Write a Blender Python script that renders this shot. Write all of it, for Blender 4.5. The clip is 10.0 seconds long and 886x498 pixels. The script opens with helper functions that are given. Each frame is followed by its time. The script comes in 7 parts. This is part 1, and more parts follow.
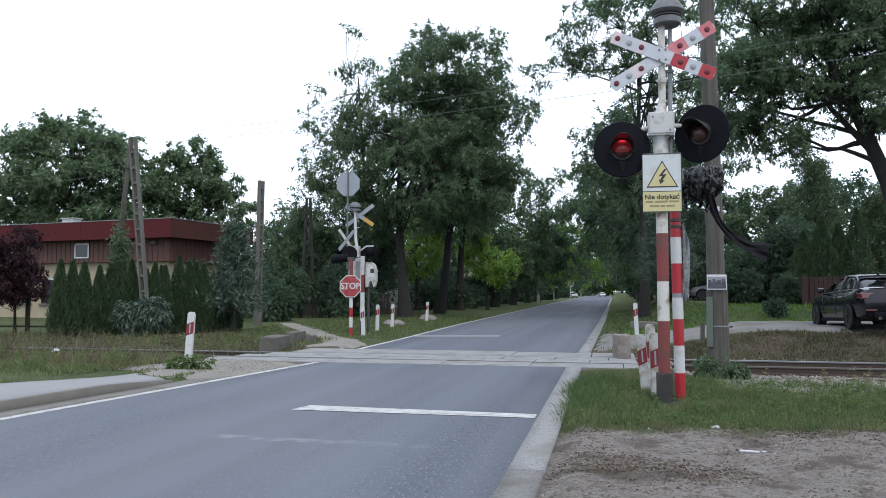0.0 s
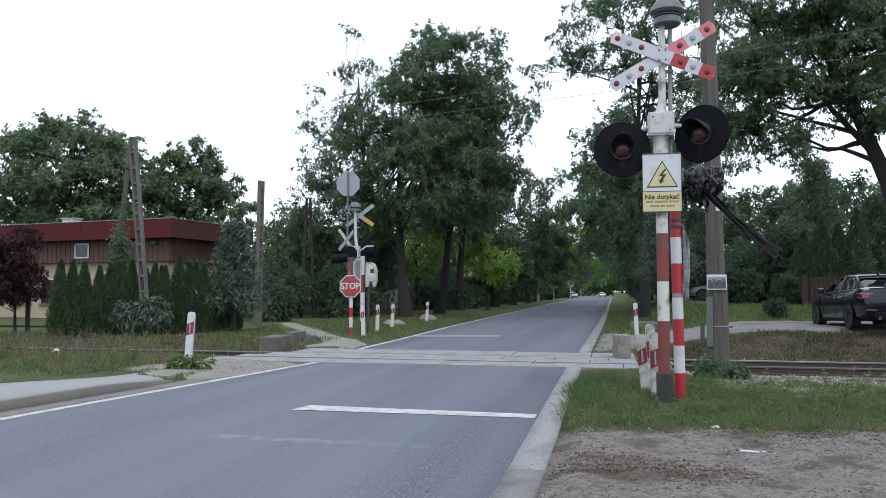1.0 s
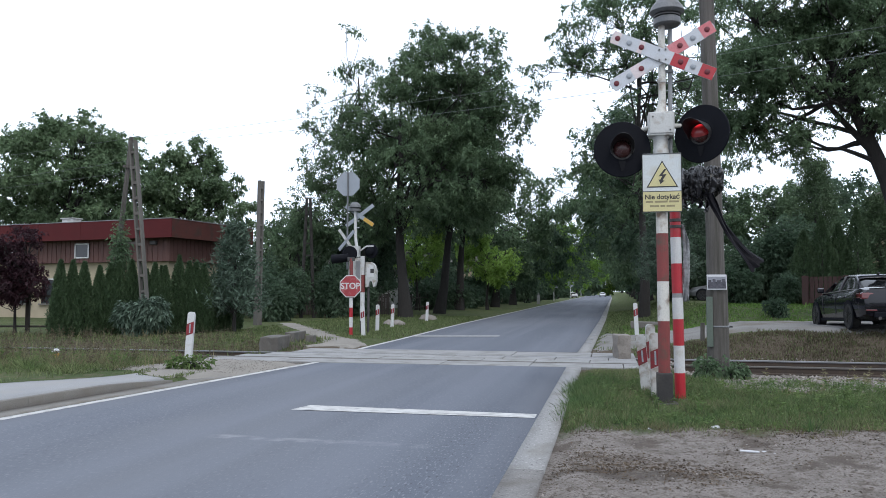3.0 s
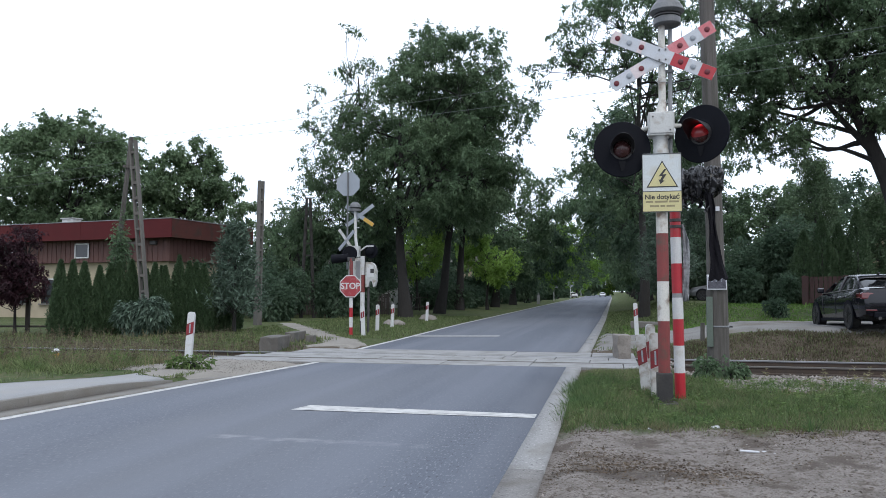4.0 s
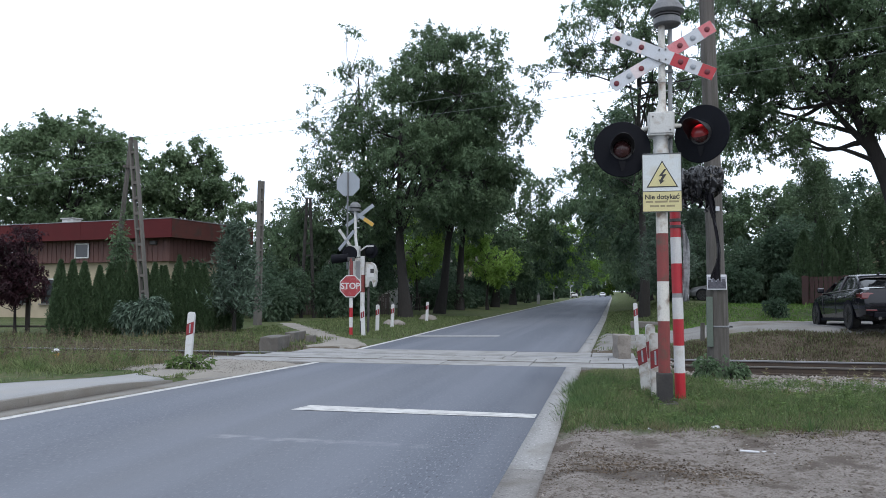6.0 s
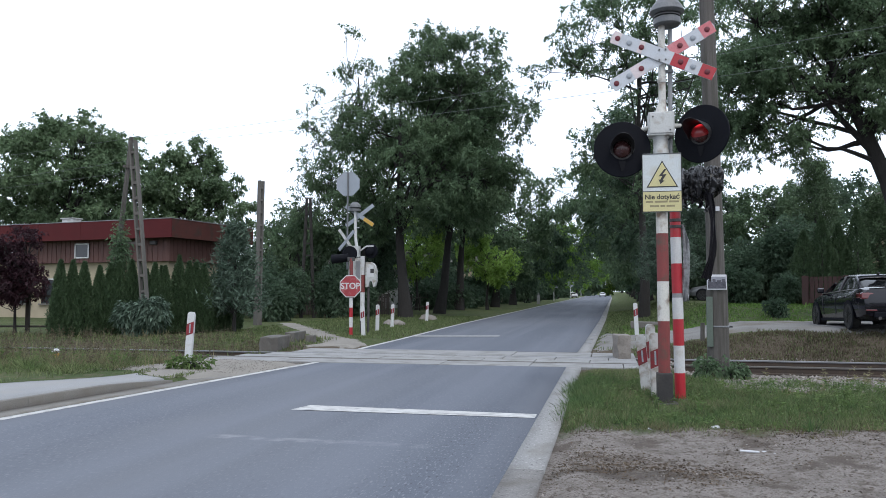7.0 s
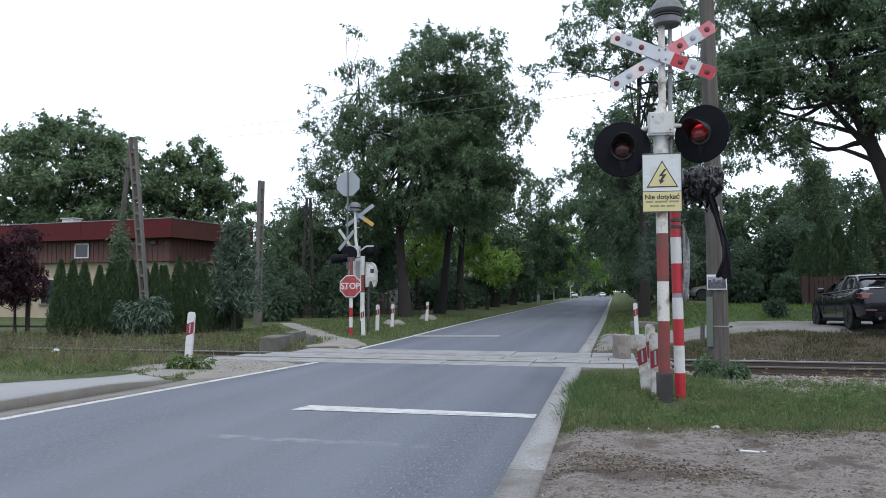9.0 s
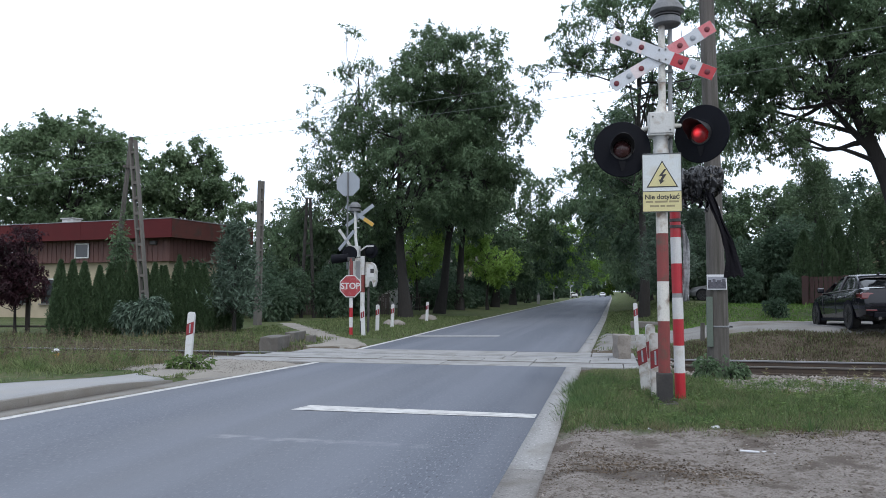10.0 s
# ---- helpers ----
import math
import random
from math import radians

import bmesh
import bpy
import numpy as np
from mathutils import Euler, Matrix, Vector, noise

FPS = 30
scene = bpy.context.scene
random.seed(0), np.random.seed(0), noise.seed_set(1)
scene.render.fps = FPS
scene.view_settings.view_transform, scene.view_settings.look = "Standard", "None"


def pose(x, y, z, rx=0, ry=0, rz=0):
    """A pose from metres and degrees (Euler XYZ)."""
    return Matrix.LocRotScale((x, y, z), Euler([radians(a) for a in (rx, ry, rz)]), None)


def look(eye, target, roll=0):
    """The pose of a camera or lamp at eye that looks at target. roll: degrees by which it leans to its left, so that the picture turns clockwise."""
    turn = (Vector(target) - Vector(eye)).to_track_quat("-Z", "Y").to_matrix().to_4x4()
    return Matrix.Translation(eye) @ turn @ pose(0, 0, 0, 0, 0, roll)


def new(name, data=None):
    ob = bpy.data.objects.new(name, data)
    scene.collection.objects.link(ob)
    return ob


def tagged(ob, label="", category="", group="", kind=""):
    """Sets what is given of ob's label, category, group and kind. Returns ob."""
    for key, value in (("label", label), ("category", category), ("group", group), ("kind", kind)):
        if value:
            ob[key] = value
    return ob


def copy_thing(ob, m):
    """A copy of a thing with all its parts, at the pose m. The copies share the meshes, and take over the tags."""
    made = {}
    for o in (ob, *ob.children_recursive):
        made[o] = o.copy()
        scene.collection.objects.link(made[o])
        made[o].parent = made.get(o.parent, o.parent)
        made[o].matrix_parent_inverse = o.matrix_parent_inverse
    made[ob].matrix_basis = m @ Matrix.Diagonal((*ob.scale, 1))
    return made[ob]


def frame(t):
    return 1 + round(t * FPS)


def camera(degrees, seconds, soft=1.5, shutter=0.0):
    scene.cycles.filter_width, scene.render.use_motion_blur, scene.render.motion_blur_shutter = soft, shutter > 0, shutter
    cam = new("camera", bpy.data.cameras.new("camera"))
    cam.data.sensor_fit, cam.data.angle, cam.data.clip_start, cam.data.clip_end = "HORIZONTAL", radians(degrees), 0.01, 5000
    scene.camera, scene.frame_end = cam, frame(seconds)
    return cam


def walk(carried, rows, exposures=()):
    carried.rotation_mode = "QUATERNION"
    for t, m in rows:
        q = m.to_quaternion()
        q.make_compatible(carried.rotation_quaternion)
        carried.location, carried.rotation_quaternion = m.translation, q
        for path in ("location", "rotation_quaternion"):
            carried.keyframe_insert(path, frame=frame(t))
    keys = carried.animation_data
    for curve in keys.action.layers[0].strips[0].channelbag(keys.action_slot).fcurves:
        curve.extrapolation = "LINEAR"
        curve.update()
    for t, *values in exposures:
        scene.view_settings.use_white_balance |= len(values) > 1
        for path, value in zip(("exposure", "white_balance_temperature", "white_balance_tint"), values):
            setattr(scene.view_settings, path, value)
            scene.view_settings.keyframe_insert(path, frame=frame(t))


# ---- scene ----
# ---------------------------------------------------------------- camera
EYE = 1.45
cam = camera(58.5, 10.0, soft=0.88)
CAM_POSE = pose(0, 0, EYE, 90 + 3.352, 0, 11.742)
walk(cam, [(0.0, CAM_POSE), (10.0, CAM_POSE)], [(0.0, 0.0), (10.0, 0.0)])

# ---------------------------------------------------------------- bright hazy sky and a soft sun
SUN_EL, SUN_AZ = 48.0, 150.0          # degrees; azimuth clockwise from +Y
world = bpy.data.worlds.new("sky")
scene.world = world
world.use_nodes = True
wn = world.node_tree.nodes
sky = wn.new("ShaderNodeTexSky")
sky.sky_type = "NISHITA"
sky.sun_disc = False
sky.sun_elevation, sky.sun_rotation = radians(SUN_EL), radians(SUN_AZ)
sky.dust_density, sky.air_density, sky.ozone_density = 4.0, 1.0, 1.0
hazy = wn.new("ShaderNodeMix")
hazy.data_type = "RGBA"
hazy.inputs[0].default_value = 0.86
hazy.inputs[7].default_value = (10.9, 12.1, 14.2, 1)
world.node_tree.links.new(sky.outputs[0], hazy.inputs[6])
world.node_tree.links.new(hazy.outputs[2], wn["Background"].inputs[0])
wn["Background"].inputs[1].default_value = 0.135
sun = new("sun", bpy.data.lights.new("sun", "SUN"))
sun.data.energy, sun.data.angle, sun.data.color = 1.15, radians(16), (1.0, 0.97, 0.93)
sun.matrix_basis = look((40 * math.sin(radians(SUN_AZ)), 40 * math.cos(radians(SUN_AZ)), 40 * math.tan(radians(SUN_EL))), (0, 0, 0))


# ---------------------------------------------------------------- materials
DEPTH = 0.82      # darkens all hard surface colours to balance the raised sky and sun


def material(name, a, b, scale=4.0, rough=0.8, metal=0.0, bump=0.2, fine=60.0, dirt=None, dirt_scale=1.2, dirt_amount=0.5,
             stretch=(1, 1, 1), island=0.0, coat=0.0, spec=0.5, distance=0.01, speck=None):
    """Two tones mixed by coarse and fine noise, a stain layer, fine relief."""
    tone = lambda c: tuple(v * DEPTH for v in c)
    if not island:
        a, b, dirt = tone(a), tone(b), tone(dirt) if dirt else None
    m = bpy.data.materials.new(name)
    m.use_nodes = True
    nt = m.node_tree
    nd, ln = nt.nodes, nt.links
    bs = nd["Principled BSDF"]
    tc = nd.new("ShaderNodeTexCoord")
    mp = nd.new("ShaderNodeMapping")
    mp.inputs["Scale"].default_value = stretch
    ln.new(tc.outputs["Object"], mp.inputs[0])

    def noise_node(s, detail=4.0):
        n = nd.new("ShaderNodeTexNoise")
        n.inputs["Scale"].default_value, n.inputs["Detail"].default_value = s, detail
        ln.new(mp.outputs[0], n.inputs["Vector"])
        return n.outputs["Fac"]

    def mixed(fac, x, y):
        q = nd.new("ShaderNodeMix")
        q.data_type = "RGBA"
        for val, i in ((fac, 0), (x, 6), (y, 7)):
            if isinstance(val, bpy.types.NodeSocket):
                ln.new(val, q.inputs[i])
            elif i == 0:
                q.inputs[0].default_value = val
            else:
                q.inputs[i].default_value = (*val, 1)
        return q.outputs[2]

    def ramp(fac, lo, hi):
        r = nd.new("ShaderNodeMapRange")
        r.inputs["From Min"].default_value, r.inputs["From Max"].default_value = lo, hi
        ln.new(fac, r.inputs["Value"])
        return r.outputs[0]

    coarse, grain = noise_node(scale), noise_node(fine, 3.0)
    col = mixed(ramp(coarse, 0.3, 0.7), a, b)
    dark = tuple(c * 0.72 for c in a)
    col = mixed(ramp(grain, 0.45, 0.95), col, dark)
    if speck:
        gr = noise_node(speck[1], 2.0)
        col = mixed(ramp(gr, 0.56, 0.70), col, tone(speck[0]))
        gr = noise_node(speck[1] * 0.7, 2.0)
        col = mixed(ramp(gr, 0.60, 0.72), col, tuple(v * 0.55 for v in a))
    if dirt:
        st = noise_node(dirt_scale, 6.0)
        f = ramp(st, 0.62 - 0.3 * dirt_amount, 0.80 - 0.2 * dirt_amount)
        col = mixed(f, col, dirt)
    if island:
        g = nd.new("ShaderNodeNewGeometry")
        hs = nd.new("ShaderNodeHueSaturation")
        ln.new(col, hs.inputs["Color"])
        ln.new(ramp(g.outputs["Random Per Island"], 0, 1), hs.inputs["Value"])
        hs.inputs["Value"].links[0].from_node.inputs["To Min"].default_value = 1 - island
        hs.inputs["Value"].links[0].from_node.inputs["To Max"].default_value = 1 + island
        col = hs.outputs[0]
    ln.new(col, bs.inputs["Base Color"])
    rr = ramp(coarse, 0.2, 0.8)
    rr.node.inputs["To Min"].default_value, rr.node.inputs["To Max"].default_value = max(0.02, rough - 0.08), min(1, rough + 0.08)
    ln.new(rr, bs.inputs["Roughness"])
    bs.inputs["Metallic"].default_value = metal
    bs.inputs["Coat Weight"].default_value = coat
    bs.inputs["Specular IOR Level"].default_value = spec
    if bump:
        bp = nd.new("ShaderNodeBump")
        bp.inputs["Strength"].default_value, bp.inputs["Distance"].default_value = bump, distance
        ln.new(grain, bp.inputs["Height"])
        ln.new(bp.outputs[0], bs.inputs["Normal"])
    return m


def leaf_material(name, a, b, island=0.35, through_light=0.5, scale=0.5):
    m = material(name, a, b, scale=scale, rough=0.6, bump=0, fine=9.0, island=island, spec=0.3)
    nd, ln = m.node_tree.nodes, m.node_tree.links
    tr = nd.new("ShaderNodeBsdfTranslucent")
    mx = nd.new("ShaderNodeMixShader")
    bs = nd["Principled BSDF"]
    src = bs.inputs["Base Color"].links[0].from_socket
    ln.new(src, tr.inputs[0])
    mx.inputs[0].default_value = through_light
    ln.new(bs.outputs[0], mx.inputs[1])
    ln.new(tr.outputs[0], mx.inputs[2])
    ln.new(mx.outputs[0], nd["Material Output"].inputs[0])
    return m


def lamp_glow(name, colour):
    """A lit lens: bright where the bulb sits behind it, dim red towards the rim."""
    m = material(name, (0.10, 0.02, 0.022), (0.08, 0.018, 0.02), bump=0, rough=0.3)
    nd, ln = m.node_tree.nodes, m.node_tree.links
    bs = nd["Principled BSDF"]
    tc = nd.new("ShaderNodeTexCoord")
    mp = nd.new("ShaderNodeMapping")
    mp.inputs["Scale"].default_value = (1, 0, 1)
    ln.new(tc.outputs["Object"], mp.inputs[0])
    far = nd.new("ShaderNodeVectorMath")
    far.operation = "LENGTH"
    ln.new(mp.outputs[0], far.inputs[0])
    r = nd.new("ShaderNodeMapRange")
    r.interpolation_type = "SMOOTHSTEP"
    for key, v in (("From Min", 0.080), ("From Max", 0.006), ("To Min", 0.06), ("To Max", 0.95)):
        r.inputs[key].default_value = v
    ln.new(far.outputs["Value"], r.inputs["Value"])
    bs.inputs["Emission Color"].default_value = (*colour, 1)
    ln.new(r.outputs[0], bs.inputs["Emission Strength"])
    return m


M = {
    "asphalt": material("asphalt", (0.083, 0.096, 0.125), (0.104, 0.119, 0.151), scale=0.5, rough=0.85, bump=0.5, fine=140, dirt=(0.136, 0.147, 0.170), dirt_scale=0.22, dirt_amount=0.5, stretch=(1, 0.3, 1), distance=0.004, speck=((0.205, 0.22, 0.25), 48)),
    "road_paint": material("road_paint", (0.58, 0.58, 0.57), (0.49, 0.49, 0.48), scale=3, rough=0.7, bump=0.2, fine=90, dirt=(0.30, 0.30, 0.30), dirt_scale=6, dirt_amount=0.5),
    "worn_paint": material("worn_paint", (0.40, 0.40, 0.39), (0.27, 0.275, 0.28), scale=5, rough=0.8, bump=0.2, fine=120, dirt=(0.17, 0.175, 0.185), dirt_scale=5, dirt_amount=0.9),
    "concrete": material("concrete", (0.26, 0.262, 0.262), (0.325, 0.326, 0.325), scale=1.2, rough=0.9, bump=0.4, fine=70, dirt=(0.185, 0.18, 0.17), dirt_scale=2.2),
    "kerb": material("kerb", (0.142, 0.131, 0.117), (0.190, 0.179, 0.161), scale=2, rough=0.9, bump=0.4, fine=80, dirt=(0.14, 0.125, 0.105), dirt_scale=3),
    "rail_dull": material("rail_dull", (0.10, 0.092, 0.085), (0.15, 0.137, 0.125), scale=6, rough=0.6, metal=0.4, bump=0.1, stretch=(0.1, 3, 3)),
    "steel": material("rail_steel", (0.34, 0.34, 0.35), (0.26, 0.26, 0.27), scale=6, rough=0.36, metal=1, bump=0.05, stretch=(0.1, 3, 3)),
    "rust": material("rust", (0.045, 0.034, 0.028), (0.075, 0.052, 0.038), scale=5, rough=0.9, bump=0.3),
    "sleeper": material("sleeper", (0.10, 0.085, 0.07), (0.15, 0.13, 0.11), scale=5, rough=0.9, bump=0.5, stretch=(5, 0.6, 1)),
    "ballast": material("ballast", (0.165, 0.148, 0.13), (0.25, 0.228, 0.205), scale=9, rough=0.9, bump=0.3, island=0.35),
    "white": material("white_paint", (0.62, 0.63, 0.64), (0.56, 0.57, 0.57), scale=3, rough=0.5, bump=0.05, dirt=(0.42, 0.39, 0.33), dirt_scale=5, dirt_amount=0.25),
    "dirty_white": material("dirty_white", (0.55, 0.54, 0.50), (0.64, 0.63, 0.59), scale=3, rough=0.55, bump=0.1, dirt=(0.16, 0.10, 0.06), dirt_scale=6, dirt_amount=0.42),
    "red": material("red_paint", (0.44, 0.017, 0.030), (0.38, 0.015, 0.026), scale=4, rough=0.4, bump=0.03, dirt=(0.30, 0.03, 0.03), dirt_scale=5, dirt_amount=0.2),
    "old_red": material("old_red", (0.225, 0.038, 0.036), (0.17, 0.034, 0.031), scale=5, rough=0.6, bump=0.1, dirt=(0.10, 0.055, 0.04), dirt_scale=7, dirt_amount=0.4),
    "pale_red": material("pale_red", (0.56, 0.13, 0.15), (0.62, 0.24, 0.26), scale=5, rough=0.5, bump=0.03),
    "reflector_red": material("reflector_red", (0.15, 0.008, 0.020), (0.10, 0.006, 0.014), scale=60, rough=0.55, bump=0.2),
    "reflector_white": material("reflector_white", (0.36, 0.39, 0.43), (0.26, 0.29, 0.32), scale=60, rough=0.5, bump=0.2),
    "black": material("black_board", (0.0035, 0.0042, 0.0075), (0.007, 0.008, 0.012), scale=3, rough=0.7, bump=0.05, spec=0.12),
    "black_line": material("black_line", (0.02, 0.02, 0.02), (0.03, 0.03, 0.03), scale=3, rough=0.6, bump=0),
    "foil": material("black_foil", (0.008, 0.008, 0.010), (0.018, 0.018, 0.022), scale=7, rough=0.26, spec=0.6, bump=0.5, fine=26, distance=0.02),
    "grey_foil": material("grey_foil", (0.17, 0.175, 0.185), (0.34, 0.35, 0.37), scale=9, rough=0.35, bump=0.7, fine=22, distance=0.03),
    "grey_metal": material("grey_metal", (0.22, 0.23, 0.24), (0.30, 0.31, 0.32), scale=4, rough=0.5, metal=0.3, bump=0.1),
    "dark_metal": material("dark_metal", (0.05, 0.05, 0.052), (0.085, 0.08, 0.078), scale=4, rough=0.55, metal=0.3, bump=0.15),
    "pale_metal": material("pale_metal", (0.46, 0.47, 0.46), (0.56, 0.57, 0.56), scale=4, rough=0.5, bump=0.08, dirt=(0.28, 0.24, 0.19), dirt_scale=7, dirt_amount=0.3),
    "sign_back": material("sign_back", (0.30, 0.33, 0.37), (0.36, 0.39, 0.43), scale=2, rough=0.45, metal=0.4, bump=0.05),
    "yellow": material("sign_yellow", (0.60, 0.54, 0.27), (0.55, 0.50, 0.26), scale=4, rough=0.5, bump=0.03),
    "amber": material("amber", (0.60, 0.36, 0.06), (0.50, 0.30, 0.05), scale=4, rough=0.5, bump=0.03),
    "timber": material("weathered_pole", (0.088, 0.080, 0.073), (0.138, 0.128, 0.118), scale=5, rough=0.9, bump=0.9, stretch=(6, 6, 0.35), fine=40, dirt=(0.055, 0.052, 0.043), dirt_scale=2, dirt_amount=0.55),
    "bark": material("bark", (0.020, 0.018, 0.017), (0.040, 0.036, 0.033), scale=6, rough=0.95, bump=1.0, stretch=(3, 3, 0.5), fine=20, distance=0.05),
    "leaf": leaf_material("leaf_green", (0.084, 0.138, 0.076), (0.140, 0.204, 0.112)),
    "leaf_dark": leaf_material("leaf_dark", (0.059, 0.100, 0.064), (0.094, 0.143, 0.088)),
    "leaf_light": leaf_material("leaf_light", (0.12, 0.23, 0.042), (0.19, 0.31, 0.06)),
    "leaf_soft": leaf_material("leaf_soft", (0.102, 0.158, 0.084), (0.155, 0.222, 0.118)),
    # light green leaf, brightened so its colour holds the sun on the crowns
    "leaf_sunlit": leaf_material("leaf_sunlit", (0.20, 0.33, 0.075), (0.29, 0.43, 0.11), through_light=0.65),
    "car_silver": material("car_silver", (0.11, 0.113, 0.12), (0.09, 0.093, 0.10), scale=1, rough=0.3, bump=0, coat=0.8),
    "leaf_blue": leaf_material("pine_needles", (0.058, 0.092, 0.066), (0.092, 0.136, 0.098), through_light=0.15),
    "leaf_thuja": leaf_material("thuja_green", (0.043, 0.076, 0.037), (0.073, 0.114, 0.054), through_light=0.15),
    "leaf_plum": leaf_material("plum_leaf", (0.030, 0.012, 0.018), (0.055, 0.022, 0.028)),
    "grass": leaf_material("grass_blade", (0.085, 0.135, 0.045), (0.185, 0.205, 0.100), island=0.55, scale=2.2),
    "brown_grass": leaf_material("brown_grass", (0.085, 0.074, 0.048), (0.15, 0.125, 0.085), scale=0.7),
    "dry_grass": leaf_material("dry_grass", (0.15, 0.138, 0.078), (0.225, 0.205, 0.12), scale=0.7),
    "fascia": material("fascia", (0.080, 0.014, 0.016), (0.098, 0.018, 0.020), scale=1.5, rough=0.7, bump=0.1, spec=0.15),
    "cladding": material("cladding", (0.085, 0.036, 0.030), (0.115, 0.05, 0.042), scale=2, rough=0.7, bump=0.2, stretch=(4, 4, 0.4)),
    "plaster": material("plaster", (0.36, 0.31, 0.215), (0.42, 0.36, 0.255), scale=1.5, rough=0.9, bump=0.2),
    "glass": material("window_glass", (0.02, 0.024, 0.028), (0.03, 0.034, 0.038), scale=2, rough=0.08, bump=0),
    "car_glass": material("car_glass", (0.004, 0.005, 0.006), (0.007, 0.008, 0.009), scale=2, rough=0.06, bump=0, spec=0.35),
    "roof_tile": material("roof_tile", (0.10, 0.09, 0.085), (0.14, 0.125, 0.115), scale=3, rough=0.8, bump=0.4),
    "fence_red": material("fence_red", (0.040, 0.017, 0.016), (0.060, 0.025, 0.022), scale=3, rough=0.8, bump=0.2),
    "fence_wood": material("fence_wood", (0.036, 0.03, 0.026), (0.06, 0.05, 0.043), scale=4, rough=0.9, bump=0.4),
    "stone": material("boulder", (0.19, 0.17, 0.15), (0.27, 0.245, 0.22), scale=3, rough=0.9, bump=0.7, fine=25),
    "car_paint": material("car_paint", (0.0035, 0.0035, 0.008), (0.006, 0.006, 0.012), scale=1, rough=0.24, bump=0, coat=0.6, spec=0.2),
    "car_white": material("car_white", (0.75, 0.76, 0.77), (0.7, 0.7, 0.72), scale=1, rough=0.3, bump=0, coat=0.8),
    "tyre": material("tyre", (0.012, 0.012, 0.012), (0.02, 0.02, 0.02), scale=8, rough=0.85, bump=0.2),
    "rim": material("rim", (0.05, 0.05, 0.055), (0.07, 0.07, 0.075), scale=8, rough=0.35, metal=0.8, bump=0),
    "tail_light": material("tail_light", (0.13, 0.002, 0.006), (0.10, 0.002, 0.005), scale=20, rough=0.12, bump=0, coat=1),
    "lens_red": material("lens_red", (0.075, 0.028, 0.028), (0.055, 0.022, 0.022), scale=50, rough=0.25, bump=0.3, fine=120),
    "glow_red": lamp_glow("lit_red", (1.0, 0.035, 0.05)),
    "plate": material("plate", (0.7, 0.72, 0.74), (0.68, 0.7, 0.72), scale=6, rough=0.4, bump=0),
    "green_box": material("green_board", (0.085, 0.115, 0.095), (0.12, 0.15, 0.125), scale=4, rough=0.7, bump=0.1),
    "paper": material("paper", (0.66, 0.67, 0.70), (0.58, 0.6, 0.64), scale=6, rough=0.6, bump=0.1),
    "path": material("trodden_path", (0.21, 0.195, 0.17), (0.28, 0.26, 0.23), scale=2, rough=0.95, bump=0.5, fine=50),
    "gravel": material("gravel_drive", (0.17, 0.166, 0.16), (0.23, 0.225, 0.215), scale=1.5, rough=0.95, bump=0.7, fine=60, dirt=(0.13, 0.115, 0.09), dirt_scale=0.9),
}


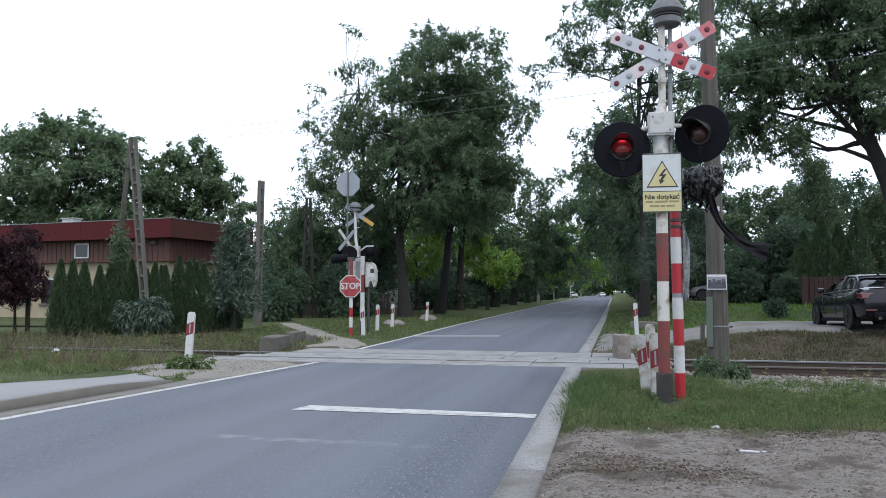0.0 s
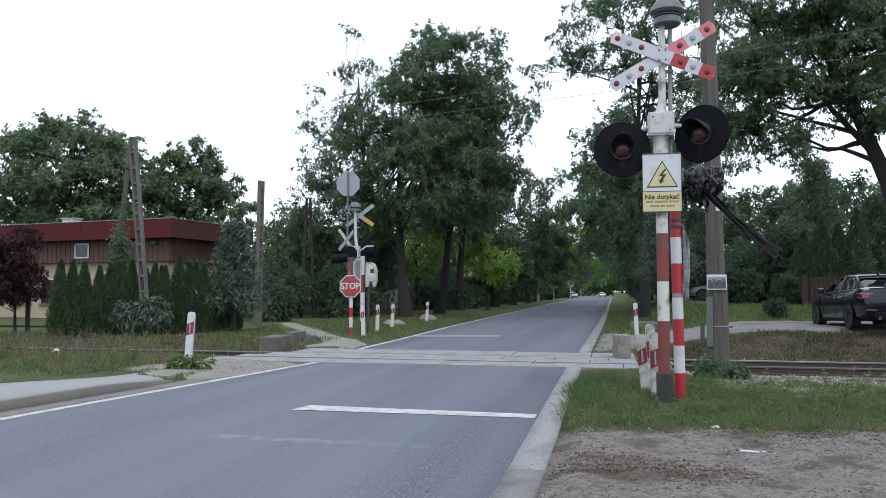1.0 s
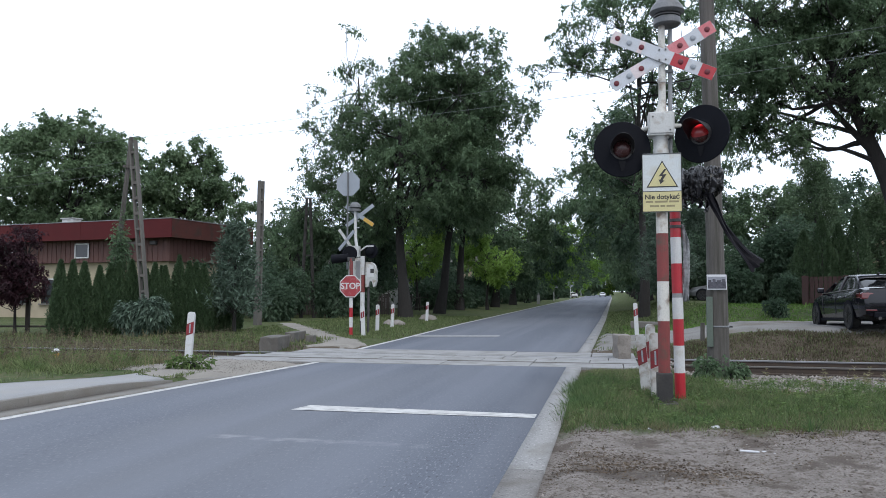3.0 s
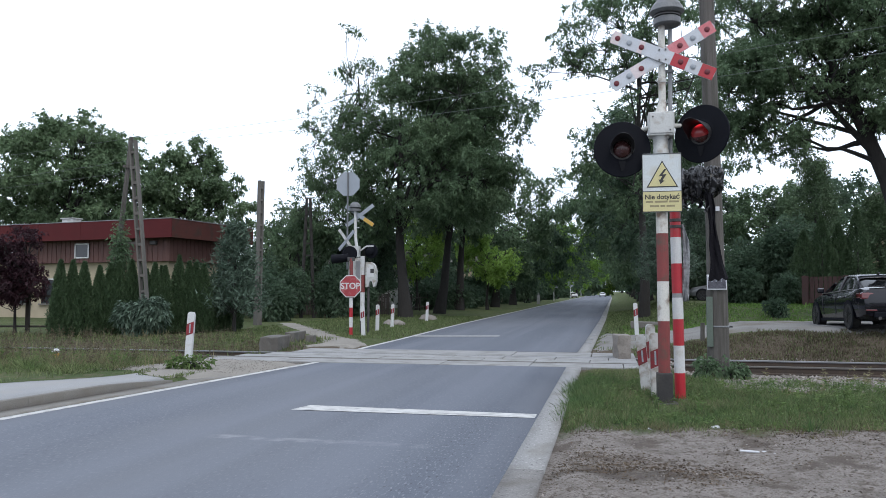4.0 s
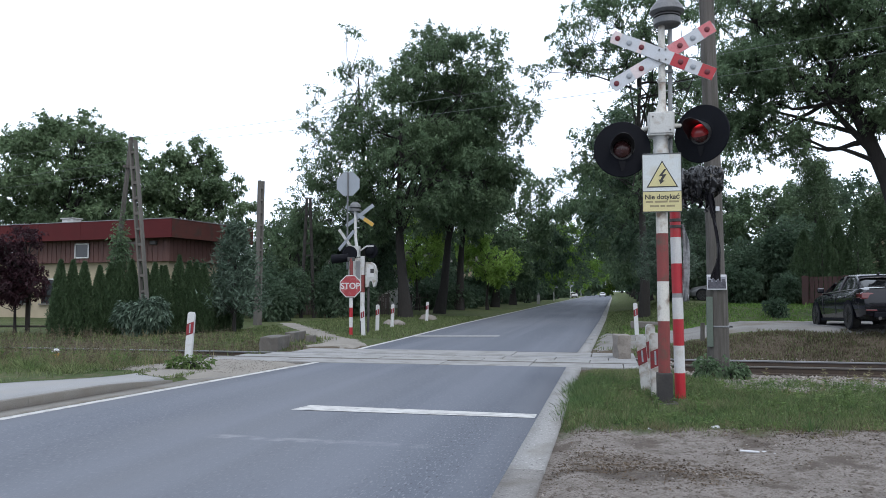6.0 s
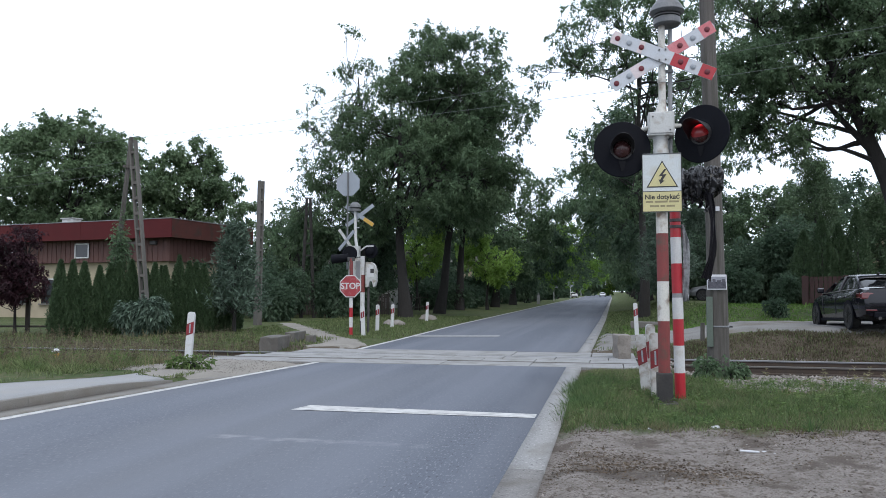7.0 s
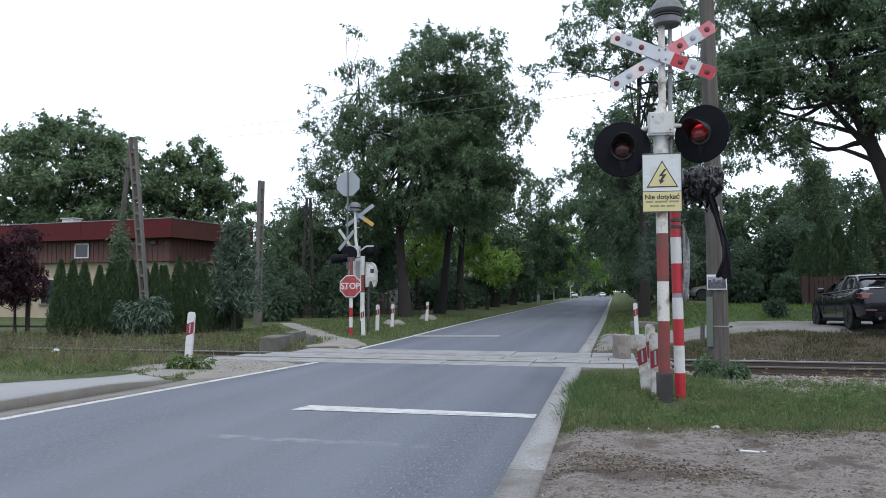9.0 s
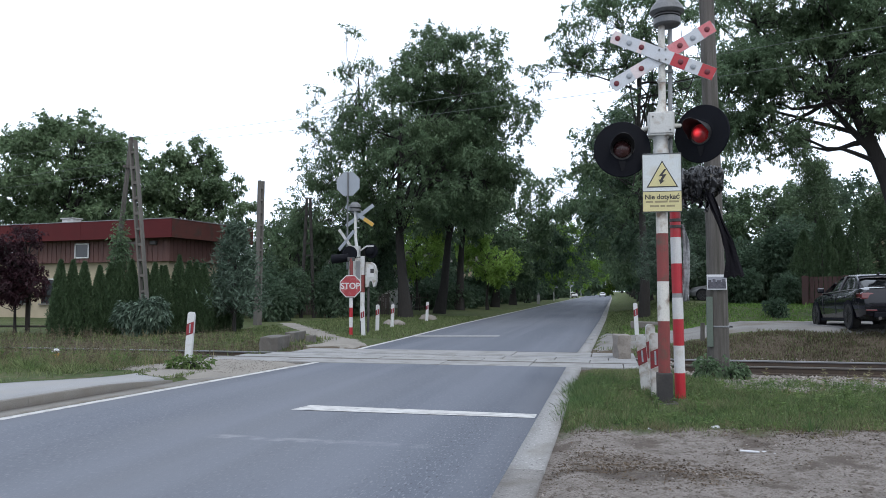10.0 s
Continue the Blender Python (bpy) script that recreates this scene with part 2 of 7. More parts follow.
def ground_material():
    """Grass, soil and trodden sand, told apart by where they lie, with ragged borders."""
    m = bpy.data.materials.new("verge_ground")
    m.use_nodes = True
    nd, ln = m.node_tree.nodes, m.node_tree.links
    bs = nd["Principled BSDF"]
    tc = nd.new("ShaderNodeTexCoord")
    sep = nd.new("ShaderNodeSeparateXYZ")
    ln.new(tc.outputs["Object"], sep.inputs[0])

    def nz(s, detail=5.0):
        n = nd.new("ShaderNodeTexNoise")
        n.inputs["Scale"].default_value, n.inputs["Detail"].default_value = s, detail
        ln.new(tc.outputs["Object"], n.inputs["Vector"])
        return n.outputs["Fac"]

    def calc(op, x, y=0.0, z=0.0):
        q = nd.new("ShaderNodeMath")
        q.operation = op
        for i, v in enumerate((x, y, z)):
            if isinstance(v, bpy.types.NodeSocket):
                ln.new(v, q.inputs[i])
            else:
                q.inputs[i].default_value = v
        return q.outputs[0]

    def span(v, lo, hi):
        r = nd.new("ShaderNodeMapRange")
        r.inputs["From Min"].default_value, r.inputs["From Max"].default_value = lo, hi
        ln.new(v, r.inputs["Value"])
        return r.outputs[0]

    def blend(f, x, y):
        q = nd.new("ShaderNodeMix")
        q.data_type = "RGBA"
        ln.new(f, q.inputs[0])
        for v, i in ((x, 6), (y, 7)):
            if isinstance(v, bpy.types.NodeSocket):
                ln.new(v, q.inputs[i])
            else:
                q.inputs[i].default_value = (*v, 1)
        return q.outputs[2]

    big, mid, fine_ = nz(0.6), nz(5.0), nz(70.0, 3.0)
    grass_col = blend(span(big, 0.35, 0.65), (0.05, 0.078, 0.026), (0.088, 0.112, 0.042))
    grass_col = blend(span(mid, 0.50, 0.72), grass_col, (0.135, 0.115, 0.075))
    sand = blend(span(mid, 0.3, 0.7), (0.212, 0.190, 0.172), (0.290, 0.264, 0.243))
    sand = blend(span(nz(1.7, 8.0), 0.52, 0.64), sand, (0.125, 0.105, 0.09))
    sand = blend(span(nz(9.0, 6.0), 0.55, 0.68), sand, (0.13, 0.108, 0.09))
    sand = blend(span(nz(28.0, 4.0), 0.54, 0.66), sand, (0.115, 0.096, 0.08))
    sand = blend(span(nz(38.0, 3.0), 0.66, 0.74), sand, (0.40, 0.375, 0.345))
    sand = blend(span(fine_, 0.5, 0.8), sand, (0.075, 0.062, 0.053))
    # damp dark soil with rotting leaves by the road edge
    wx = calc("ADD", calc("SUBTRACT", sep.outputs["X"], 0.05), calc("MULTIPLY", calc("SUBTRACT", nz(3.0), 0.5), 0.9))
    wy = calc("ADD", calc("SUBTRACT", sep.outputs["Y"], 6.71), calc("MULTIPLY", calc("SUBTRACT", nz(4.0), 0.5), 0.7))
    damp = calc("ADD", calc("MULTIPLY", wx, calc("MULTIPLY", wx, 3.2)), calc("MULTIPLY", wy, calc("MULTIPLY", wy, 9.0)))
    sand = blend(calc("MULTIPLY", span(damp, 1.0, 0.25), 0.8), sand, (0.085, 0.071, 0.060))
    # trodden sand lies near the viewer, right of the road
    edge = calc("ADD", sep.outputs["Y"], calc("MULTIPLY", calc("SUBTRACT", nz(1.6), 0.5), 1.6))
    edge = calc("SUBTRACT", edge, calc("MULTIPLY", sep.outputs["X"], 0.16))
    f1 = calc("MULTIPLY", span(edge, 9.05, 8.6), span(sep.outputs["X"], -1.2, -1.1))
    col = blend(f1, grass_col, sand)
    # bare dry ground along the track
    off = calc("ABSOLUTE", calc("SUBTRACT", sep.outputs["Y"], 19.0))
    f2 = span(calc("ADD", off, calc("MULTIPLY", mid, 1.5)), 4.7, 3.4)
    col = blend(f2, col, (0.105, 0.085, 0.064))
    ln.new(col, bs.inputs["Base Color"])
    bs.inputs["Roughness"].default_value = 0.95
    bs.inputs["Specular IOR Level"].default_value = 0.2
    bp = nd.new("ShaderNodeBump")
    bp.inputs["Strength"].default_value, bp.inputs["Distance"].default_value = 1.0, 0.045
    ln.new(calc("ADD", fine_, mid), bp.inputs["Height"])
    ln.new(bp.outputs[0], bs.inputs["Normal"])
    return m


M["ground"] = ground_material()


def ghost_marks(m):
    """Remains of an old painted line on the asphalt, worn to broken streaks."""
    nd, ln = m.node_tree.nodes, m.node_tree.links
    bs = nd["Principled BSDF"]
    tc = nd.new("ShaderNodeTexCoord")
    sep = nd.new("ShaderNodeSeparateXYZ")
    ln.new(tc.outputs["Object"], sep.inputs[0])

    def calc(op, x, y=0.0):
        q = nd.new("ShaderNodeMath")
        q.operation = op
        for i, v in enumerate((x, y)):
            if isinstance(v, bpy.types.NodeSocket):
                ln.new(v, q.inputs[i])
            else:
                q.inputs[i].default_value = v
        return q.outputs[0]

    def span(v, lo, hi):
        r = nd.new("ShaderNodeMapRange")
        r.inputs["From Min"].default_value, r.inputs["From Max"].default_value = lo, hi
        ln.new(v, r.inputs["Value"])
        return r.outputs[0]

    def nz(s, detail):
        n = nd.new("ShaderNodeTexNoise")
        n.inputs["Scale"].default_value, n.inputs["Detail"].default_value = s, detail
        ln.new(tc.outputs["Object"], n.inputs["Vector"])
        return n.outputs["Fac"]

    wob = calc("MULTIPLY", calc("SUBTRACT", nz(3.0, 4.0), 0.5), 0.12)
    line = calc("ADD", calc("ADD", sep.outputs["Y"], calc("MULTIPLY", sep.outputs["X"], 0.05)), wob)
    f = calc("MULTIPLY", span(calc("ABSOLUTE", calc("SUBTRACT", line, 7.42)), 0.13, 0.06), span(calc("ABSOLUTE", calc("SUBTRACT", sep.outputs["X"], -2.9)), 1.25, 1.05))
    f = calc("MULTIPLY", f, span(nz(4.5, 6.0), 0.40, 0.62))
    f = calc("MULTIPLY", f, 0.6)
    mx = nd.new("ShaderNodeMix")
    mx.data_type = "RGBA"
    ln.new(f, mx.inputs[0])
    ln.new(bs.inputs["Base Color"].links[0].from_socket, mx.inputs[6])
    mx.inputs[7].default_value = (0.22, 0.23, 0.25, 1)
    # long paler wheel tracks
    mp = nd.new("ShaderNodeMapping")
    mp.inputs["Scale"].default_value = (1.0, 0.02, 1.0)
    ln.new(tc.outputs["Object"], mp.inputs[0])
    tr = nd.new("ShaderNodeTexNoise")
    tr.inputs["Scale"].default_value, tr.inputs["Detail"].default_value = 1.1, 3.0
    ln.new(mp.outputs[0], tr.inputs["Vector"])
    m2 = nd.new("ShaderNodeMix")
    m2.data_type = "RGBA"
    ln.new(calc("MULTIPLY", span(tr.outputs["Fac"], 0.45, 0.62), 0.45), m2.inputs[0])
    ln.new(mx.outputs[2], m2.inputs[6])
    m2.inputs[7].default_value = (0.130, 0.143, 0.172, 1)
    ln.new(m2.outputs[2], bs.inputs["Base Color"])


ghost_marks(M["asphalt"])
M["old_concrete"] = material("old_concrete", (0.10, 0.096, 0.088), (0.17, 0.16, 0.145), scale=2, rough=0.95, bump=0.6, fine=40, dirt=(0.10, 0.09, 0.08), dirt_scale=3, stretch=(1, 1, 0.4))


# ---------------------------------------------------------------- mesh helpers
def part(name, bm, mat, parent=None, label="", smooth=False):
    """Links a bmesh as one mesh object, under a thing or a part where one is given."""
    me = bpy.data.meshes.new(name)
    bm.normal_update()
    bm.to_mesh(me)
    bm.free()
    me.materials.append(M[mat] if isinstance(mat, str) else mat)
    if smooth:
        me.shade_smooth()
        me.set_sharp_from_angle(angle=radians(42))
    ob = new(name, me)
    if parent:
        ob.parent = parent
    if label:
        ob["label"] = label
    return ob


def mesh_np(name, verts, quads, mat, parent=None, smooth=False):
    """A mesh object from arrays: verts n x 3, quads or triangles k x 4 or k x 3."""
    me = bpy.data.meshes.new(name)
    verts, quads = np.asarray(verts, np.float32), np.asarray(quads, np.int32)
    k, w = quads.shape
    me.vertices.add(len(verts))
    me.vertices.foreach_set("co", verts.ravel())
    me.loops.add(k * w)
    me.loops.foreach_set("vertex_index", quads.ravel())
    me.polygons.add(k)
    me.polygons.foreach_set("loop_start", np.arange(0, k * w, w, dtype=np.int32))
    me.polygons.foreach_set("loop_total", np.full(k, w, np.int32))
    me.update(calc_edges=True)
    me.validate()
    me.materials.append(M[mat] if isinstance(mat, str) else mat)
    if smooth:
        me.shade_smooth()
    ob = new(name, me)
    if parent:
        ob.parent = parent
    return ob


def thing(name, label, category, at, group="", kind=""):
    ob = new(name)
    ob.empty_display_size = 0.2
    ob.matrix_basis = at
    return tagged(ob, label, category, group, kind)


def box(bm, x0, x1, y0, y1, z0, z1, bevel=0.0, m=None):
    r = bmesh.ops.create_cube(bm, size=1.0, matrix=Matrix.Translation(((x0 + x1) / 2, (y0 + y1) / 2, (z0 + z1) / 2)) @ Matrix.Diagonal((x1 - x0, y1 - y0, z1 - z0, 1)))
    vs = r["verts"]
    if bevel:
        es = list({e for v in vs for e in v.link_edges})
        out = bmesh.ops.bevel(bm, geom=es, offset=bevel, segments=2, affect="EDGES", profile=0.6)
        vs = list({v for f in out["faces"] for v in f.verts} | {v for v in vs if v.is_valid})
    if m is not None:
        bmesh.ops.transform(bm, matrix=m, verts=vs)
    return bm


def boxed(*a, **k):
    return box(bmesh.new(), *a, **k)


def tube(bm, points, radii, sides=10, caps=True):
    """A tapered tube along a line of points."""
    rings = []
    pts = [Vector(p) for p in points]
    side = None
    for i, p in enumerate(pts):
        d = (pts[min(i + 1, len(pts) - 1)] - pts[max(i - 1, 0)]).normalized()
        ref = side if side else (Vector((1, 0, 0)) if abs(d.x) < 0.8 else Vector((0, 1, 0)))
        u = (ref - d * ref.dot(d)).normalized()
        side = u
        w = d.cross(u)
        r = radii[i] if isinstance(radii, (list, tuple)) else radii
        rings.append([bm.verts.new(p + (u * math.cos(2 * math.pi * j / sides) + w * math.sin(2 * math.pi * j / sides)) * r) for j in range(sides)])
    for a, b in zip(rings, rings[1:]):
        for j in range(sides):
            bm.faces.new((a[j], a[(j + 1) % sides], b[(j + 1) % sides], b[j]))
    if caps:
        bm.faces.new(rings[0][::-1])
        bm.faces.new(rings[-1])
    return bm


def tubed(points, radii, sides=10):
    return tube(bmesh.new(), points, radii, sides)


def lathe(profile, sides=24, axis="z"):
    """Turned body: profile of (radius, height)."""
    bm = bmesh.new()
    rings = []
    for r, h in profile:
        rings.append([bm.verts.new((r * math.cos(2 * math.pi * j / sides), r * math.sin(2 * math.pi * j / sides), h)) for j in range(sides)])
    for a, b in zip(rings, rings[1:]):
        for j in range(sides):
            bm.faces.new((a[j], a[(j + 1) % sides], b[(j + 1) % sides], b[j]))
    bm.faces.new(rings[0][::-1])
    bm.faces.new(rings[-1])
    if axis == "y":       # height runs towards -y
        bmesh.ops.transform(bm, matrix=Matrix.Rotation(radians(90), 4, "X"), verts=bm.verts)
    bmesh.ops.recalc_face_normals(bm, faces=bm.faces)
    return bm


def plate(points, thick, y=0.0):
    """A flat plate in the xz plane from an outline, its front at y, going back by thick."""
    bm = bmesh.new()
    f = [bm.verts.new((x, y, z)) for x, z in points]
    b = [bm.verts.new((x, y + thick, z)) for x, z in points]
    bm.faces.new(f)
    bm.faces.new(b[::-1])
    n = len(f)
    for i in range(n):
        bm.faces.new((f[i], f[(i + 1) % n], b[(i + 1) % n], b[i]))
    bmesh.ops.recalc_face_normals(bm, faces=bm.faces)
    return bm


def letters(name, words, size, mat, parent, at, depth=0.002):
    cu = bpy.data.curves.new(name, "FONT")
    cu.body, cu.size, cu.extrude, cu.align_x, cu.align_y, cu.offset = words, size, depth, "CENTER", "CENTER", size * 0.018
    tmp = bpy.data.objects.new(name, cu)
    me = bpy.data.meshes.new_from_object(tmp)
    bpy.data.objects.remove(tmp)
    me.materials.append(M[mat])
    ob = new(name, me)
    ob.parent = parent
    ob.matrix_basis = at
    return ob


# ---------------------------------------------------------------- lie of the land
def smooth(v, lo, hi):
    t = np.clip((np.asarray(v, float) - lo) / (hi - lo), 0, 1)
    return t * t * (3 - 2 * t)


def rise(y):
    return 0.0043 * np.maximum(0.0, np.asarray(y, float) - 25)


LEFT = ((-40, -8.0), (0, -7.55), (8.2, -7.07), (16.3, -6.28), (18.4, -6.5), (21.3, -6.72), (37, -7.1), (120, -7.5), (420, -8.0))
RIGHT = ((-40, -0.84), (16.3, -0.84), (21, -0.77), (45, -0.45), (120, 0.1), (420, 2.5))


def left_edge(y):
    return np.interp(y, [p[0] for p in LEFT], [p[1] for p in LEFT])


def right_edge(y):
    return np.interp(y, [p[0] for p in RIGHT], [p[1] for p in RIGHT])


def rail_line(x):
    """Y of the near rail at x: the track crosses the road a little askew."""
    return 17.42 - 0.03 * np.asarray(x, float) - 0.05


def lumps(x, y, s, seed=0.0):
    x, y = np.asarray(x, float), np.asarray(y, float)
    return (np.sin(x * s + 1.3 + seed) * np.sin(y * s * 1.17 + 0.4 + seed) + 0.6 * np.sin(x * s * 2.3 + y * s * 0.9 + seed) * np.sin(y * s * 2.1 - x * s * 0.7) + 0.35 * np.sin(x * s * 5.1 - y * s * 3.3) * np.sin(y * s * 4.7 + x * 1.3)) / 1.95


def land(x, y):
    x, y = np.broadcast_arrays(np.asarray(x, float), np.asarray(y, float))
    z = rise(y).copy()
    onroad = smooth(x, left_edge(y) - 0.5 - 1.55 * (1 - smooth(y, 11.4, 12.8)), left_edge(y) - 0.1 - 1.7 * (1 - smooth(y, 11.2, 12.6))) * (1 - smooth(x, right_edge(y) + 0.30, right_edge(y) + 0.62))
    deck = smooth(x, -9.5, -9.25) * (1 - smooth(x, 0.62, 0.85)) * smooth(y, 15.9, 16.3) * (1 - smooth(y, 20.7, 21.0))
    onroad = np.maximum(onroad, deck)
    # the track lies in a shallow trough away from the crossing
    mid = rail_line(x) + 0.75
    away = np.maximum(smooth(x, 0.6, 2.0), 1 - smooth(x, -10.0, -8.6))
    z -= 0.24 * away * (1 - smooth(np.abs(y - mid), 2.0, 4.4))
    # bank up to the side road
    z += 0.50 * smooth(x, 0.4, 4.5) * smooth(y, 19.7, 21.5)
    # lawn that climbs behind the side road
    z += 0.50 * smooth(x, 2.0, 4.6) * smooth(y, 28.3, 33.2)
    # verge roughness
    verge = 1 - onroad
    z += verge * (0.03 - 0.04 * smooth(x, -0.6, 0.4) * (1 - smooth(y, 13, 15)) + 0.020 * lumps(x, y, 1.9) + 0.014 * lumps(x, y, 6.5, 2.0) + 0.009 * lumps(x, y * 1.8, 14.0, 4.0))
    near = (1 - smooth(y, 9.0, 10.0)) * verge
    z += near * (0.007 * lumps(x * 1.0, y * 1.5, 23.0, 1.0) + 0.005 * lumps(x, y, 41.0, 6.0) - 0.02 * (1 - smooth(np.abs(y - 7.0 - 0.25 * np.sin(x * 1.7)), 0.1, 0.45)))
    z += verge * 0.04 * smooth(x, -0.2, 1.2) * (1 - smooth(np.abs(y - 8.6 - 0.16 * x - 0.25 * np.sin(x * 1.3)), 0.05, 0.5))
    # left verge climbs gently away from the far side of the crossing
    z += verge * 0.12 * smooth(-x, 8, 14) * smooth(y, 24, 34)
    return z - 0.05 * onroad


def axis(stops):
    out = []
    for a, b, s in stops:
        out += list(np.arange(a, b, s))
    return np.array(out + [stops[-1][1]])


def make_ground():
    xs = axis(((-2500, -300, 200), (-300, -60, 24), (-60, -24, 2), (-24, -8.5, 0.5), (-8.5, -6, 0.25), (-6, -1.2, 0.6), (-1.2, 4.6, 0.05), (4.6, 7, 0.1), (7, 14, 0.35), (14, 60, 2), (60, 300, 24), (300, 2500, 200)))
    ys = axis(((-300, -20, 40), (-20, 4, 2), (4, 5.4, 0.2), (5.4, 9.8, 0.045), (9.8, 13, 0.1), (13, 26, 0.2), (26, 45, 0.8), (45, 130, 4), (130, 450, 20), (450, 3000, 250)))
    gx, gy = np.meshgrid(xs, ys)
    z = land(gx, gy)
    v = np.stack([gx, gy, z], -1).reshape(-1, 3)
    n, m = len(xs), len(ys)
    i = (np.arange(m - 1)[:, None] * n + np.arange(n - 1)).ravel()
    q = np.stack([i, i + 1, i + n + 1, i + n], -1)
    tagged(mesh_np("ground", v, q, "ground", smooth=True), "grassy verge and trodden sandy ground beside the road", "ground", kind="structure")


def strip(name, ys, xl, xr, lift, mat, cols=2, z=None):
    """A sheet that follows the road between two edges, with a small thickness at its rim."""
    ys = np.asarray(ys, float)
    t = np.linspace(0, 1, cols)
    gx = xl(ys)[:, None] * (1 - t) + xr(ys)[:, None] * t
    gy = np.repeat(ys[:, None], cols, 1)
    gz = (rise(gy) if z is None else z(gx, gy)) + lift
    top = np.stack([gx, gy, gz], -1)
    n = cols
    i = (np.arange(len(ys) - 1)[:, None] * n + np.arange(n - 1)).ravel()
    q = [np.stack([i, i + 1, i + n + 1, i + n], -1)]
    v = [top.reshape(-1, 3)]
    base = len(v[0])
    for c in (0, n - 1):
        low = top[:, c].copy()
        low[:, 2] -= 0.12
        v.append(low)
        k = np.arange(len(ys) - 1)
        a, b = k * n + c, (k + 1) * n + c
        q.append(np.stack([a, b, base + k + 1, base + k], -1) if c == 0 else np.stack([b, a, base + k, base + k + 1], -1))
        base += len(ys)
    return mesh_np(name, np.concatenate(v), np.concatenate(q), mat)


def make_road():
    ys = axis(((-40, 0, 4), (0, 30, 0.5), (30, 120, 3), (120, 420, 20)))
    near = ys[ys < 16.31]
    near = np.append(near, 16.32)
    far = np.append(20.5, ys[ys > 20.5])
    for yy in (near, far):
        tagged(strip("road", yy, left_edge, right_edge, 0.0, "asphalt", 9), "worn blue-grey asphalt carriageway", "road", kind="structure")
    # pale worn edge band on the verge side
    tagged(strip("road_shoulder", np.append(near[near < 6.7], 6.7), lambda y: right_edge(y) + 0.002, lambda y: right_edge(y) + 0.30, 0.0, "shoulder", 3), "dusty grey broken edge of the road", "road", kind="structure")
    band = tagged(strip("road_edge_band", np.append(6.704, near[near > 6.71]), lambda y: right_edge(y) + 0.002, lambda y: right_edge(y) + 0.30, 0.0, "worn_edge", 3), "worn pale edge band of the road", "road", kind="structure")
    band_far = strip("road_edge_band", far, lambda y: right_edge(y) + 0.002, lambda y: right_edge(y) + 0.32, -0.006, "worn_edge", 3)
    tagged(band_far, "worn pale edge band of the road", "road", kind="structure")
    # left edge line, near and far of the crossing
    for yy in (near, far):
        ln_ = strip("edge_line", yy, lambda y: left_edge(y) + 0.02, lambda y: left_edge(y) + 0.15, 0.005, "road_paint")
        tagged(ln_, "white painted edge line of the road", "road marking", kind="structure")
    # short edge marks on the far side, and the edge line near
    for k in range(24):
        y0 = 24.5 + 2.0 * k
        tagged(strip("edge_dash", np.linspace(y0, y0 + 1.0, 4), lambda y: right_edge(y) + 0.02, lambda y: right_edge(y) + 0.22, 0.005, "worn_paint"), "short white edge mark of the road", "road marking", kind="structure", group="edge marks")
    # stop lines
    bm = bmesh.new()
    bm.faces.new([bm.verts.new(c) for c in ((-3.95, 9.52, 0.006), (-0.86, 9.46, 0.006), (-0.86, 9.76, 0.006), (-3.86, 9.95, 0.006))])
    tagged(part("stop_line", bm, "road_paint"), "white painted stop line across the lane", "road marking", kind="structure")
    bm = bmesh.new()
    z = float(rise(27.2)) + 0.012
    bm.faces.new([bm.verts.new(c) for c in ((-6.65, 26.9, z), (-3.75, 27.5, z), (-3.75, 28.1, z), (-6.65, 27.5, z))])
    tagged(part("stop_line", bm, "road_paint"), "white painted stop line across the lane", "road marking", kind="structure")


M["worn_edge"] = material("worn_edge", (0.25, 0.25, 0.247), (0.305, 0.302, 0.298), scale=3, rough=0.9, bump=0.4, fine=60, dirt=(0.19, 0.18, 0.165), dirt_scale=2.6, dirt_amount=0.35, stretch=(1, 0.5, 1), speck=((0.38, 0.375, 0.37), 40))
M["shoulder"] = material("shoulder", (0.165, 0.16, 0.155), (0.22, 0.212, 0.205), scale=3, rough=0.95, bump=0.6, fine=50, dirt=(0.13, 0.118, 0.105), dirt_scale=2.5, speck=((0.28, 0.27, 0.26), 40))
M["gutter"] = material("gutter", (0.17, 0.16, 0.145), (0.23, 0.22, 0.20), scale=1.5, rough=0.9, bump=0.4, fine=80, dirt=(0.13, 0.115, 0.09), dirt_scale=1.4)


